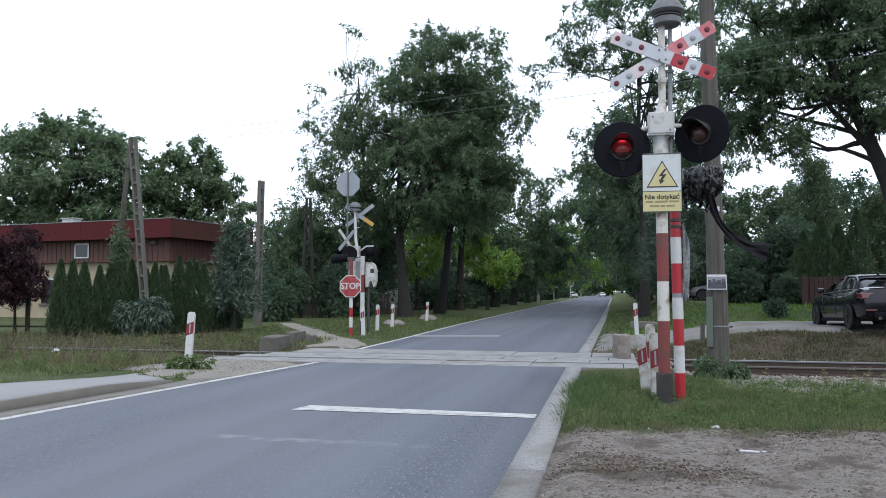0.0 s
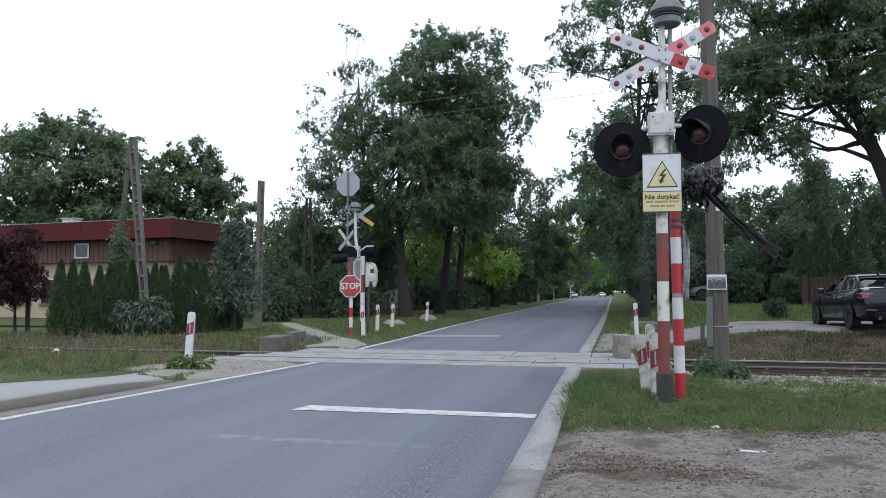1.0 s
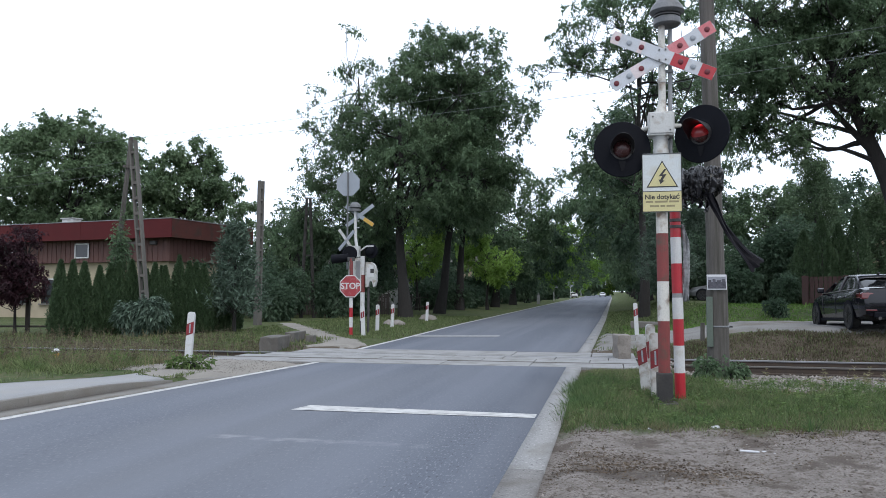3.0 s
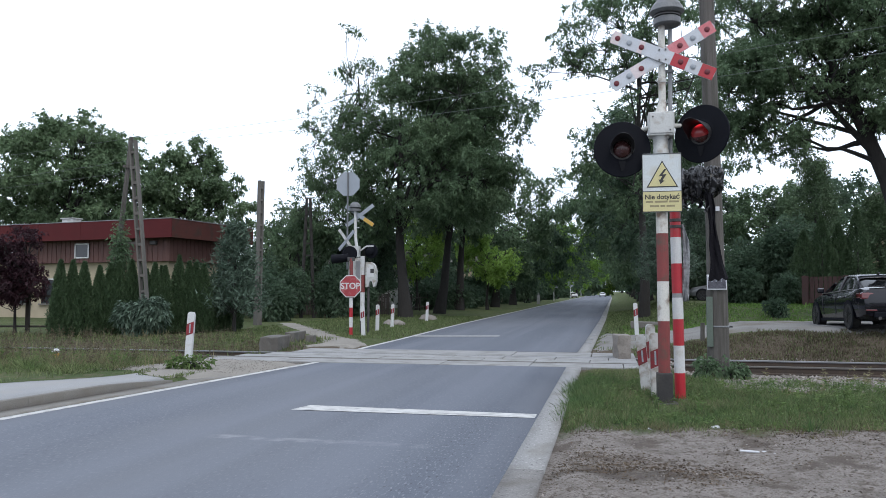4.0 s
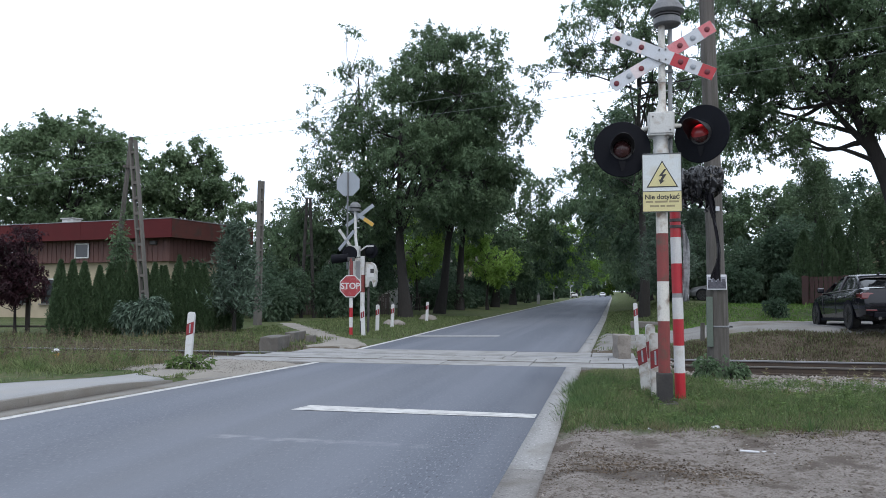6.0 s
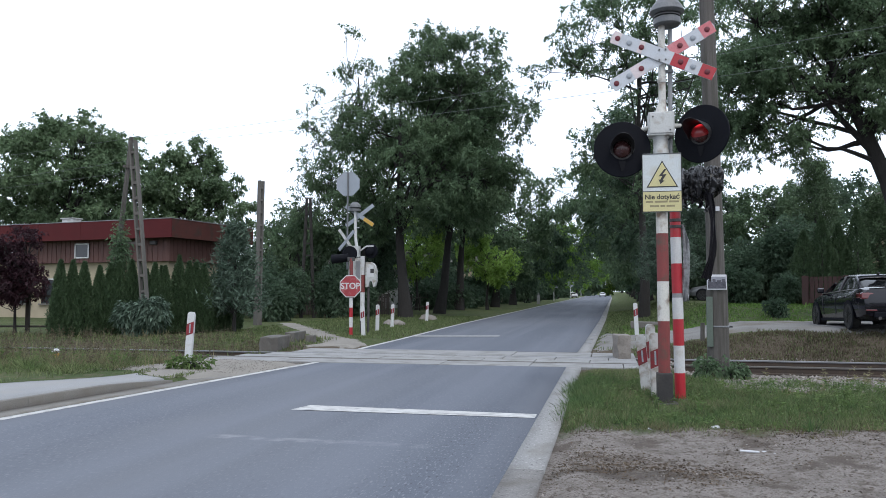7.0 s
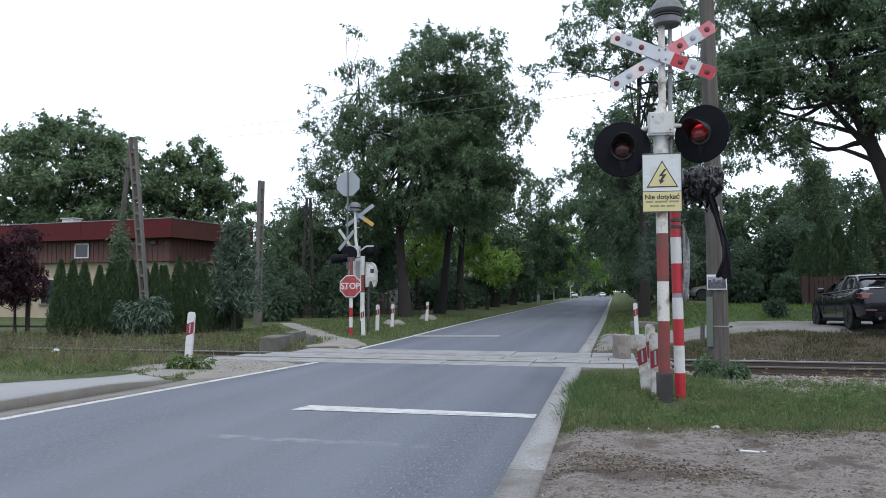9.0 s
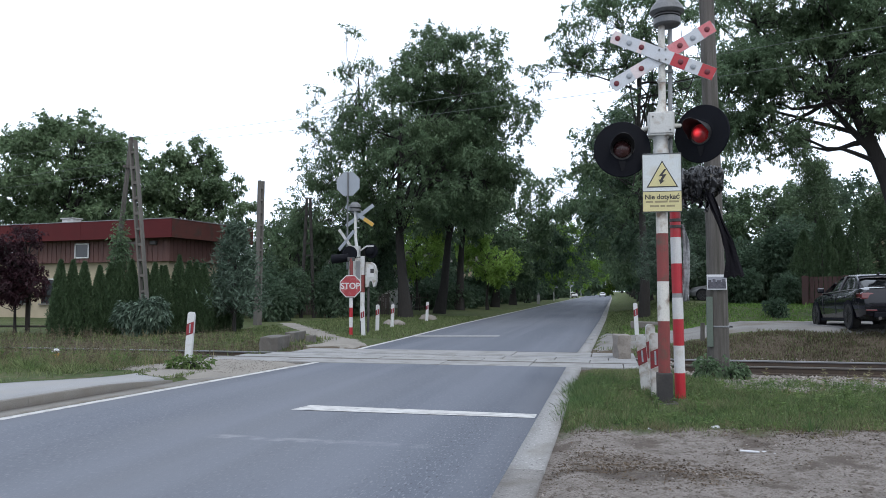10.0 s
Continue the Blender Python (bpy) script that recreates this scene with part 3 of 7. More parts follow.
def make_crossing():
    """Concrete slabs between and beside the rails, flush with the road."""
    deck = thing("level_crossing", "pale concrete slab deck of the railway level crossing", "level crossing", pose(0, 0, 0), kind="structure")
    rng = random.Random(4)
    for row, (d0, d1) in enumerate(((-1.05, -0.10), (0.10, 0.73), (0.74, 1.42), (1.62, 3.05))):
        x = -9.2 + 0.4 * row
        while x < 0.5:
            w = 1.2 if row in (1, 2) else 1.9
            x1 = min(x + w, 0.62)
            bm = bmesh.new()
            y0, y1 = float(rail_line((x + x1) / 2)) + d0, float(rail_line((x + x1) / 2)) + d1
            dz = rng.uniform(-0.006, 0.004)
            box(bm, x + 0.008, x1 - 0.008, y0, y1, -0.16, 0.004 + dz, 0.012)
            part("slab", bm, "concrete", deck)
            x = x1
    # rails
    for d, w in ((0.0, 1), (1.52, 2)):
        rail = thing("rail", "steel railway rail with a shiny worn head and rusty web", "rail", pose(0, 0, 0), group="railway rails", kind="structure")
        for nm, mt, prof in (("rail_head", "rail_dull" if w == 1 else "steel", ((-0.036, -0.03), (-0.036, -0.004), (-0.028, 0.004), (0.028, 0.004), (0.036, -0.004), (0.036, -0.03))),
                             ("rail_web", "rust", ((-0.065, -0.165), (-0.065, -0.15), (-0.012, -0.13), (-0.012, -0.04), (-0.034, -0.031), (0.034, -0.031), (0.012, -0.04), (0.012, -0.13), (0.065, -0.15), (0.065, -0.165)))):
            bm = bmesh.new()
            ends = []
            for x in (-70.0, -20.0, 0.0, 20.0, 70.0):
                y = float(rail_line(x)) + d
                ends.append([bm.verts.new((x, y + a, b)) for a, b in prof])
            for p, q in zip(ends, ends[1:]):
                for j in range(len(prof)):
                    bm.faces.new((p[j], p[(j + 1) % len(prof)], q[(j + 1) % len(prof)], q[j]))
            bm.faces.new(ends[0])
            bm.faces.new(ends[-1][::-1])
            bmesh.ops.recalc_face_normals(bm, faces=bm.faces)
            part(nm, bm, mt, rail)
    # sleepers
    first = None
    for k in range(-60, 50):
        x = 0.3 + 0.65 * k
        if -9.5 < x < 0.7:
            continue
        at = pose(x, float(rail_line(x)) + 0.76, -0.165, 0, 0, -1.7)
        if first is None:
            first = tagged(part("sleeper", boxed(-0.12, 0.12, -1.28, 1.28, -0.12, 0.0, 0.015), "sleeper"), "weathered timber railway sleeper under the rails", "sleeper", group="sleepers")
            first.matrix_basis = at
        else:
            copy_thing(first, at)


def scatter_stones(name, n, xr, yr, size, mat, label, seed, zoff=0.0, keep=None):
    """Many small angular stones, one object."""
    rng = np.random.default_rng(seed)
    x, y = rng.uniform(*xr, n), rng.uniform(*yr, n)
    if keep is not None:
        k = keep(x, y)
        x, y = x[k], y[k]
    n = len(x)
    oct_v = np.array([(1, 0, 0), (0, 1, 0), (-1, 0, 0), (0, -1, 0), (0, 0, 0.8), (0, 0, -0.6)])
    oct_f = np.array([(0, 1, 4), (1, 2, 4), (2, 3, 4), (3, 0, 4), (1, 0, 5), (2, 1, 5), (3, 2, 5), (0, 3, 5)])
    s = rng.uniform(size[0], size[1], (n, 1, 1)) * rng.uniform(0.6, 1.3, (n, 6, 1))
    a = rng.uniform(0, 6.28, n)
    c, si = np.cos(a)[:, None], np.sin(a)[:, None]
    v = oct_v[None] * s
    vx = v[..., 0] * c - v[..., 1] * si
    vy = v[..., 0] * si + v[..., 1] * c
    v = np.stack([vx + x[:, None], vy + y[:, None], v[..., 2] + (land(x, y) + zoff + rng.uniform(0, 0.55 * size[1], n))[:, None]], -1)
    f = oct_f[None] + (np.arange(n) * 6)[:, None, None]
    return tagged(mesh_np(name, v.reshape(-1, 3), f.reshape(-1, 3), mat), label, "gravel", kind="stuff")


def make_pavement():
    """Left pavement with its kerb, ending before the crossing."""
    z = lambda gx, gy: 0.115 - 0.095 * smooth(gy, 10.4, 12.6)
    kl = lambda y: left_edge(y) - 0.55
    kr = lambda y: left_edge(y) - 0.43
    # kerb stones a metre long, with narrow joints
    ends = np.arange(-2.9, 12.6, 1.0)
    for a, b in zip(ends, ends[1:]):
        yy = np.array([a + 0.002, (a + b) / 2, b - 0.002])
        tagged(strip("kerb", yy, kl, kr, 0.005, "kerb", 3, z), "grey concrete kerb stone dipping to the road", "kerb", kind="structure", group="kerb stones")
    ys2 = np.array([-30.0, 0, 4, 8, 9, 10, 11, 11.7, 12.3])
    back = np.array([-30.0, 0, 4, 8, 9, 10, 10.5, 11, 11.6, 12.1, 12.3, 12.5, 12.7, 12.85, 12.95])
    tagged(strip("pavement", back, lambda y: left_edge(y) - 2.22 + 0.50 * smooth(y, 10.2, 13.0), lambda y: kl(y) - 0.004 - 1.1 * smooth(y, 12.0, 13.0), 0.0, "pavement", 6, lambda gx, gy: z(gx, gy) + 0.03 * smooth(gy, 11.0, 12.6)), "pale concrete pavement beside the road", "pavement", kind="structure")
    tagged(strip("gutter", np.append(ys2, 13.2), lambda y: left_edge(y) - 0.426, lambda y: left_edge(y) - 0.004, 0.004, "gutter", 3), "dirty gutter strip between kerb and road", "gutter", kind="structure")


M["pavement"] = material("pavement", (0.258, 0.262, 0.268), (0.318, 0.321, 0.324), scale=1.0, rough=0.9, bump=0.3, fine=80, dirt=(0.29, 0.285, 0.275), dirt_scale=1.5)

make_ground()
make_road()
make_crossing()
make_pavement()


def sheet_on_land(name, outline, mat, lift, label, category, cell=0.25, ragged=0.2):
    """A patch of other ground laid on the land inside an outline with a ragged border."""
    poly = np.array(outline)
    x0, y0 = poly.min(0) - 0.3
    x1, y1 = poly.max(0) + 0.3
    xs, ys = np.arange(x0, x1, cell), np.arange(y0, y1, cell)
    gx, gy = np.meshgrid(xs, ys)
    inside = np.zeros(gx.shape, bool)
    px_, py_ = gx + ragged * lumps(gx, gy, 2.7), gy + ragged * lumps(gy, gx, 3.1)
    away = np.full(gx.shape, 1e9)
    n = len(poly)
    for i in range(n):
        (ax, ay), (bx, by) = poly[i], poly[(i + 1) % n]
        cross = ((ay > py_) != (by > py_)) & (px_ < (bx - ax) * (py_ - ay) / (by - ay + 1e-9) + ax)
        inside ^= cross
        k = np.clip(((px_ - ax) * (bx - ax) + (py_ - ay) * (by - ay)) / ((bx - ax) ** 2 + (by - ay) ** 2), 0, 1)
        away = np.minimum(away, np.hypot(px_ - ax - k * (bx - ax), py_ - ay - k * (by - ay)))
    # the sheet sinks into the land along its border
    depth = np.clip(np.where(inside, away, -away) / 0.35, -1, 1)
    z = land(gx, gy) + lift * depth
    near = depth > -0.99
    w = len(xs)
    ok = near[:-1, :-1] & near[1:, :-1] & near[:-1, 1:] & near[1:, 1:]
    i = (np.arange(len(ys) - 1)[:, None] * w + np.arange(w - 1))[ok]
    q = np.stack([i, i + 1, i + w + 1, i + w], -1)
    return tagged(mesh_np(name, np.stack([gx, gy, z], -1).reshape(-1, 3), q, mat, smooth=True), label, category, kind="structure")


sheet_on_land("side_road", ((-0.35, 20.9), (0.5, 21.6), (1.6, 22.6), (3.6, 22.6), (5.2, 21.7), (40, 21.0), (40, 28.5), (8, 28), (3, 27.0), (1.0, 27.5), (-0.2, 29.5)), "gravel", 0.085, "grey gravel side road joining the carriageway", "side road", cell=0.12)
PATH_EDGE = ((-6.9, 20.9), (-7.0, 22.6), (-8.1, 24.6), (-9.2, 26.6), (-11.0, 29.6), (-13.6, 33.6), (-14.9, 34.2), (-13.0, 31.0), (-10.6, 27.2), (-9.1, 24.4), (-8.2, 22.2), (-8.4, 20.9))
sheet_on_land("footpath", PATH_EDGE, "path", 0.045, "trodden sandy footpath through the grass", "path", ragged=0.15)
sheet_on_land("gravel_apron", ((-6.4, 13.0), (-6.2, 16.2), (-9.5, 16.6), (-14, 15.6), (-14, 15.0), (-10, 14.5), (-7.4, 12.4)), "path", 0.03, "pale sandy gravel apron beside the crossing", "path", ragged=0.25)

# ---------------------------------------------------------------- trees
def ortho(d):
    ref = np.where(np.abs(d[:, 2:3]) < 0.9, np.array([[0, 0, 1.0]]), np.array([[1.0, 0, 0]]))
    u = np.cross(d, ref)
    u /= np.linalg.norm(u, axis=1, keepdims=True) + 1e-9
    return u, np.cross(d, u)


def leaf_blades(pos, direc, length, width, droop, rng, folded=False, level=None):
    """Pointed leaves as arrays: one triangle each, or folded ones of four corners; level keeps them lying flat."""
    n = len(pos)
    u, w = ortho(direc)
    roll = rng.uniform(0, 6.28, (n, 1)) if level is None else rng.normal(0, level, (n, 1))
    side = u * np.cos(roll) + w * np.sin(roll)
    tip = pos + direc * length[:, None] + np.array([[0, 0, -1.0]]) * (droop * length)[:, None]
    if not folded:
        root = pos + direc * (0.12 * length)[:, None]
        v = np.stack([root + side * width[:, None], tip, root - side * width[:, None]], 1).reshape(-1, 3)
        return v, np.arange(3 * n).reshape(n, 3)
    up = np.cross(side, direc)
    mid = pos + direc * (0.45 * length)[:, None] + up * (0.12 * length)[:, None]
    v = np.stack([pos, mid + side * width[:, None], tip, mid - side * width[:, None]], 1).reshape(-1, 3)
    return v, np.arange(4 * n).reshape(n, 4)


def crown_clumps(lobes, count, rng, shell=0.5):
    """Clump centres inside the lobes (centre, radii), thicker near the skin."""
    out = []
    vol = np.array([l[1][0] * l[1][1] * l[1][2] for l in lobes]) ** 0.8
    for l, k in zip(lobes, np.maximum(3, (count * vol / vol.sum()).astype(int))):
        d = rng.normal(size=(k, 3))
        d /= np.linalg.norm(d, axis=1, keepdims=True)
        r = rng.uniform(shell, 1.0, (k, 1)) ** 0.6
        out.append(np.array(l[0]) + d * r * np.array(l[1]))
    return np.concatenate(out)


SWAY = []


def make_tree(name, label, at, trunk, lobes, clumps=140, leaves=230, clump_r=(0.5, 1.0), leaf=(0.16, 0.30), mat="leaf", seed=1, category="tree",
              group="", shell=0.5, fork=0.35, lean=(0, 0), limbs=16, width=0.30, droop=0.25):
    """Tapered trunk, limbs to the lobes, a crown of many separate leaves in clumps. trunk: (radius, height)."""
    rng = np.random.default_rng(seed)
    tree = thing(name, label, category, at, group)
    tr, th = trunk
    centres = crown_clumps(lobes, clumps, rng, shell)
    bm = bmesh.new()
    top = np.array([lean[0], lean[1], th])
    pts = [np.array([0, 0, -0.15])]
    for i in range(1, 7):
        t = i / 6
        pts.append(top * t + np.array([0.3 * math.sin(seed + 5 * t), 0.3 * math.cos(seed * 2 + 4.6 * t), 0]) * tr * 2)
    rad = [tr * 1.45] + [tr * (1 - 0.75 * (i / 6)) for i in range(1, 7)]
    tube(bm, pts, rad, 10)
    part("trunk", bm, "bark", tree, smooth=True)
    bm = bmesh.new()
    first = [int(np.argmin(((centres - np.array(l[0])) ** 2).sum(1))) for l in lobes]
    pick = np.array(first + [i for i in rng.permutation(len(centres)) if i not in set(first)])
    hubs = centres[pick[:limbs]]
    joints = []
    for h in hubs:
        t0 = rng.uniform(fork, 0.98)
        a = np.array(pts[0]) * 0 + np.interp(t0, np.linspace(0, 1, 7), [p[0] for p in pts]), np.interp(t0, np.linspace(0, 1, 7), [p[1] for p in pts]), th * t0
        a = np.array([a[0][0] if np.ndim(a[0]) else a[0], a[1], a[2]])
        m = a * 0.45 + h * 0.55 + np.array([0, 0, -0.12 * np.linalg.norm(h - a)]) + rng.normal(0, 0.25, 3)
        m1 = a * 0.75 + h * 0.25 + np.array([0, 0, 0.03 * np.linalg.norm(h - a)]) + rng.normal(0, 0.12, 3)
        r0 = tr * rng.uniform(0.18, 0.34)
        path = [(1 - s) ** 3 * a + 3 * s * (1 - s) ** 2 * m1 + 3 * s * s * (1 - s) * m + s ** 3 * h + rng.normal(0, 0.03, 3) * (0 < s < 1) for s in np.linspace(0, 1, 9)]
        tube(bm, path, [r0 * (1 - 0.85 * s) for s in np.linspace(0, 1, 9)], 6, caps=False)
        joints += [path[3], path[5], path[7]]
    joints = np.array(joints)
    for c in centres[pick[limbs:]]:
        j = joints[np.argmin(((joints - c) ** 2).sum(1) * rng.uniform(0.5, 1.5, len(joints)))]
        m = (j + c) / 2 + rng.normal(0, 0.2, 3)
        tube(bm, [j, m, c], [0.024, 0.017, 0.008], 4, caps=False)
    part("limb_work", bm, "bark", tree, smooth=True)
    V, Q, base = [], [], 0
    for c in centres:
        k = int(leaves * rng.uniform(0.6, 1.4))
        r = rng.uniform(*clump_r)
        m = max(5, k // 24)
        d = rng.normal(size=(m, 3))
        d /= np.linalg.norm(d, axis=1, keepdims=True)
        spray = c + d * r * rng.uniform(0.15, 1.0, (m, 1)) ** 0.55 * np.array([1.15, 1.15, 0.72])
        twig = d * 0.9 + rng.normal(0, 0.45, (m, 3)) + np.array([0, 0, -0.30])
        twig /= np.linalg.norm(twig, axis=1, keepdims=True)
        pick = rng.integers(0, m, k)
        p = spray[pick] + twig[pick] * rng.uniform(-1.2, 1.2, (k, 1)) * leaf[1] + rng.normal(0, 0.32 * leaf[1], (k, 3))
        dd = twig[pick] * 0.7 + rng.normal(0, 0.55, (k, 3)) + np.array([0, 0, -0.12])
        dd /= np.linalg.norm(dd, axis=1, keepdims=True)
        ln_ = rng.uniform(*leaf, k)
        v, q = leaf_blades(p, dd, ln_, ln_ * width, np.full(k, droop), rng, level=0.8)
        V.append(v)
        Q.append(q + base)
        base += len(v)
    crown = mesh_np("crown", np.concatenate(V), np.concatenate(Q), mat, tree)
    if group == "roadside trees":
        SWAY.append(crown)
    return tree


def on_land(x, y, rz=0.0, dz=0.0):
    return pose(x, y, float(land(x, y)) + dz, 0, 0, rz)


def make_thuja(at, h, r, seed, group="thuja hedge", leaves=8500, name="thuja", mat="leaf_thuja"):
    """Narrow conical conifer: short stem, upright fans of scale leaves."""
    rng = np.random.default_rng(seed)
    tree = thing(name, "dense dark green conical thuja in a hedge", "conifer", at, group)
    part("trunk", tubed([(0, 0, -0.1), (0, 0, h * 0.5), (0, 0, h * 0.9)], [0.06, 0.045, 0.012], 6), "bark", tree)
    k = leaves
    t = rng.uniform(0.02, 1.0, k) ** 1.15
    a = rng.uniform(0, 6.283, k)
    prof = np.interp(t, [0, 0.08, 0.25, 0.5, 0.8, 1.0], [0.8, 0.97, 1.0, 0.80, 0.40, 0.02]) * r
    bulge = 1 + 0.16 * np.sin(a * 5 + t * 9 + seed) + 0.1 * np.sin(a * 11 - t * 23)
    rr = prof * bulge * rng.uniform(0.45, 1.05, k) ** 0.5
    p = np.stack([rr * np.cos(a), rr * np.sin(a), t * h], -1)
    d = np.stack([np.cos(a) * 0.55, np.sin(a) * 0.55, np.full(k, 1.0)], -1) + rng.normal(0, 0.35, (k, 3))
    d /= np.linalg.norm(d, axis=1, keepdims=True)
    ln_ = rng.uniform(0.06, 0.14, k) * (0.7 + 0.5 * r)
    v, q = leaf_blades(p, d, ln_, ln_ * 0.22, np.full(k, 0.0), rng)
    mesh_np("crown", v, q, mat, tree)
    return tree


def make_bush(name, label, at, size, mat, seed, leaves=6000, leaf=(0.08, 0.18), droop=0.3, category="bush", lobes=7, group="", flat=0.55):
    """Several stems and an uneven leafy body down to the ground."""
    rng = np.random.default_rng(seed)
    bush = thing(name, label, category, at, group)
    sx, sy, sz = size
    cs = np.stack([rng.uniform(-0.6, 0.6, lobes) * sx, rng.uniform(-0.6, 0.6, lobes) * sy, rng.uniform(0.35, 0.75, lobes) * sz], -1)
    bm = bmesh.new()
    for c in cs:
        tube(bm, [(c[0] * 0.2, c[1] * 0.2, -0.1), c * 0.55 + rng.normal(0, 0.05, 3), c], [0.04, 0.03, 0.012], 5, caps=False)
    part("stem_work", bm, "bark", bush)
    big_leaf = leaves < 2000
    V, Q, base = [], [], 0
    for c in cs:
        k = leaves // lobes
        d = rng.normal(size=(k, 3))
        d /= np.linalg.norm(d, axis=1, keepdims=True)
        rad = np.array([sx * flat, sy * flat, sz * 0.42]) * rng.uniform(0.8, 1.2)
        wob = 1 + 0.2 * np.sin(d[:, :1] * 7 + seed) * np.sin(d[:, 2:] * 9)
        p = c + d * rad * wob * rng.uniform(0.35, 1.0, (k, 1)) ** 0.5
        keep = p[:, 2] > 0.0
        p, d = p[keep], d[keep]
        dd = d + rng.normal(0, 0.5, p.shape)
        dd /= np.linalg.norm(dd, axis=1, keepdims=True)
        ln_ = rng.uniform(*leaf, len(p))
        v, q = leaf_blades(p, dd, ln_, ln_ * (0.25 if big_leaf else 0.30), np.full(len(p), droop), rng, big_leaf)
        V.append(v)
        Q.append(q + base)
        base += len(v)
    mesh_np("foliage", np.concatenate(V), np.concatenate(Q), mat, bush)
    return bush


# the large trees left of the road behind the crossing
ROBINIA = "tall robinia with dark furrowed trunk and feathery green crown"
make_tree("roadside_tree", ROBINIA, on_land(-11.4, 44.3), (0.34, 12.0), (((1.7, 0, 8.2), (5.0, 4.4, 3.2)), ((1.4, 0, 11.4), (4.3, 4.0, 3.0)), ((2.4, 0, 14.2), (3.0, 2.8, 2.1)), ((0.4, 0, 13.4), (1.7, 1.8, 1.5)), ((1.4, 0, 15.7), (1.2, 1.5, 1.1)), ((4.2, 0, 14.6), (1.5, 2, 1.9)), ((-2.6, 0, 11.2), (1.8, 2.0, 1.5)), ((-3.9, 0, 8.6), (1.7, 2.0, 1.9)), ((-2.6, 0, 6.2), (2.4, 2.4, 1.9)), ((5.6, 0, 11.4), (1.7, 2.0, 1.7)), ((4.8, 0, 7.4), (1.5, 2.2, 2.2))), clumps=290, leaves=460, clump_r=(0.6, 1.15), leaf=(0.11, 0.21), seed=3, lean=(-0.5, 0), limbs=30, group="roadside trees")
make_tree("roadside_tree", "sparse half-bare robinia with thin airy foliage", on_land(-14.2, 45.6), (0.17, 14.5), (((-0.8, 0, 17.3), (0.7, 0.7, 0.5)), ((0.3, 0, 15.4), (0.9, 0.9, 1.0)), ((-1.5, 0, 14.9), (1.0, 1.0, 1.0)), ((-0.8, 0, 12.9), (1.8, 1.6, 1.2)), ((-3.2, 0, 13.4), (0.6, 0.8, 0.7)), ((-3.9, 0, 11.6), (0.8, 0.9, 0.9)), ((-2.4, 0, 10.6), (1.8, 1.6, 1.4)), ((-3.0, 0, 8.4), (2.0, 1.8, 1.6)), ((-3.4, 0, 5.8), (2.0, 2, 1.6))), clumps=150, leaves=78, clump_r=(0.30, 0.65), leaf=(0.10, 0.20), seed=5, limbs=20, group="roadside trees", fork=0.3, shell=0.1, lean=(-0.5, 0))
make_tree("roadside_tree", ROBINIA, on_land(-11.2, 52.5), (0.33, 11.0), (((0.3, 0, 10.4), (3.3, 3.6, 4.2)), ((1.2, 0, 7.2), (2.0, 2.6, 2.0)), ((1.4, 0, 13.8), (2.4, 2.8, 2.2))), clumps=110, leaves=420, clump_r=(0.65, 1.25), leaf=(0.14, 0.26), seed=8, lean=(1.7, 0), limbs=18, group="roadside trees")
make_tree("roadside_tree", ROBINIA, on_land(-11.6, 62.0), (0.34, 11.0), (((0.2, 0, 9.6), (3.4, 3.8, 3.8)), ((1.2, 0, 8.6), (2.2, 2.8, 2.0))), clumps=100, leaves=380, clump_r=(0.7, 1.3), leaf=(0.15, 0.28), seed=9, lean=(0.9, 0), limbs=16, group="roadside trees")
# avenue further on, both sides of the road
for i, y in enumerate((76, 90, 106, 124, 146, 172, 204, 240, 280)):
    rng = random.Random(i)
    h = rng.uniform(8.5, 10.5)
    make_tree("avenue_tree", ROBINIA, on_land(-11.0 + rng.uniform(-0.6, 0.6), y), (0.36, h), (((1.2, 0, h * 0.72), (4.6, 4.8, 4.4)), ((4.2 + y / 50, 0, h * 0.98), (3.8, 4.2, 3.4)), ((4.0 + y / 70, 0, h * 0.66), (2.6, 3.0, 1.8)), ((0, 0, h * 0.4), (3.6, 3.6, 2.6))), clumps=95, leaves=150, clump_r=(0.7, 1.3), leaf=(0.25, 0.42), seed=20 + i, limbs=12, group="avenue trees", mat=("leaf", "leaf_dark", "leaf_light")[i % 3])
for i, (x, y) in enumerate(((3.9, 58), (3.4, 70), (3.4, 84), (3.6, 100), (3.8, 120), (4.2, 144), (4.6, 172), (5.2, 208), (6.0, 250), (5.0, 290))):
    rng = random.Random(50 + i)
    h = rng.uniform(9.0, 11.0)
    make_tree("avenue_tree", ROBINIA, on_land(x, y), (0.36, h), (((-0.4, 0, h * 0.72), (4.2, 4.8, 4.4)), ((-1.4 - y / 90, 0, h * 1.05), (3.8, 4.2, 3.4)), ((0.6, 0, h * 0.36), (3.4, 3.6, 2.8))), clumps=100, leaves=150, clump_r=(0.7, 1.3), leaf=(0.25, 0.42), seed=60 + i, limbs=12, group="avenue trees", mat=("leaf_dark", "leaf")[i % 2])
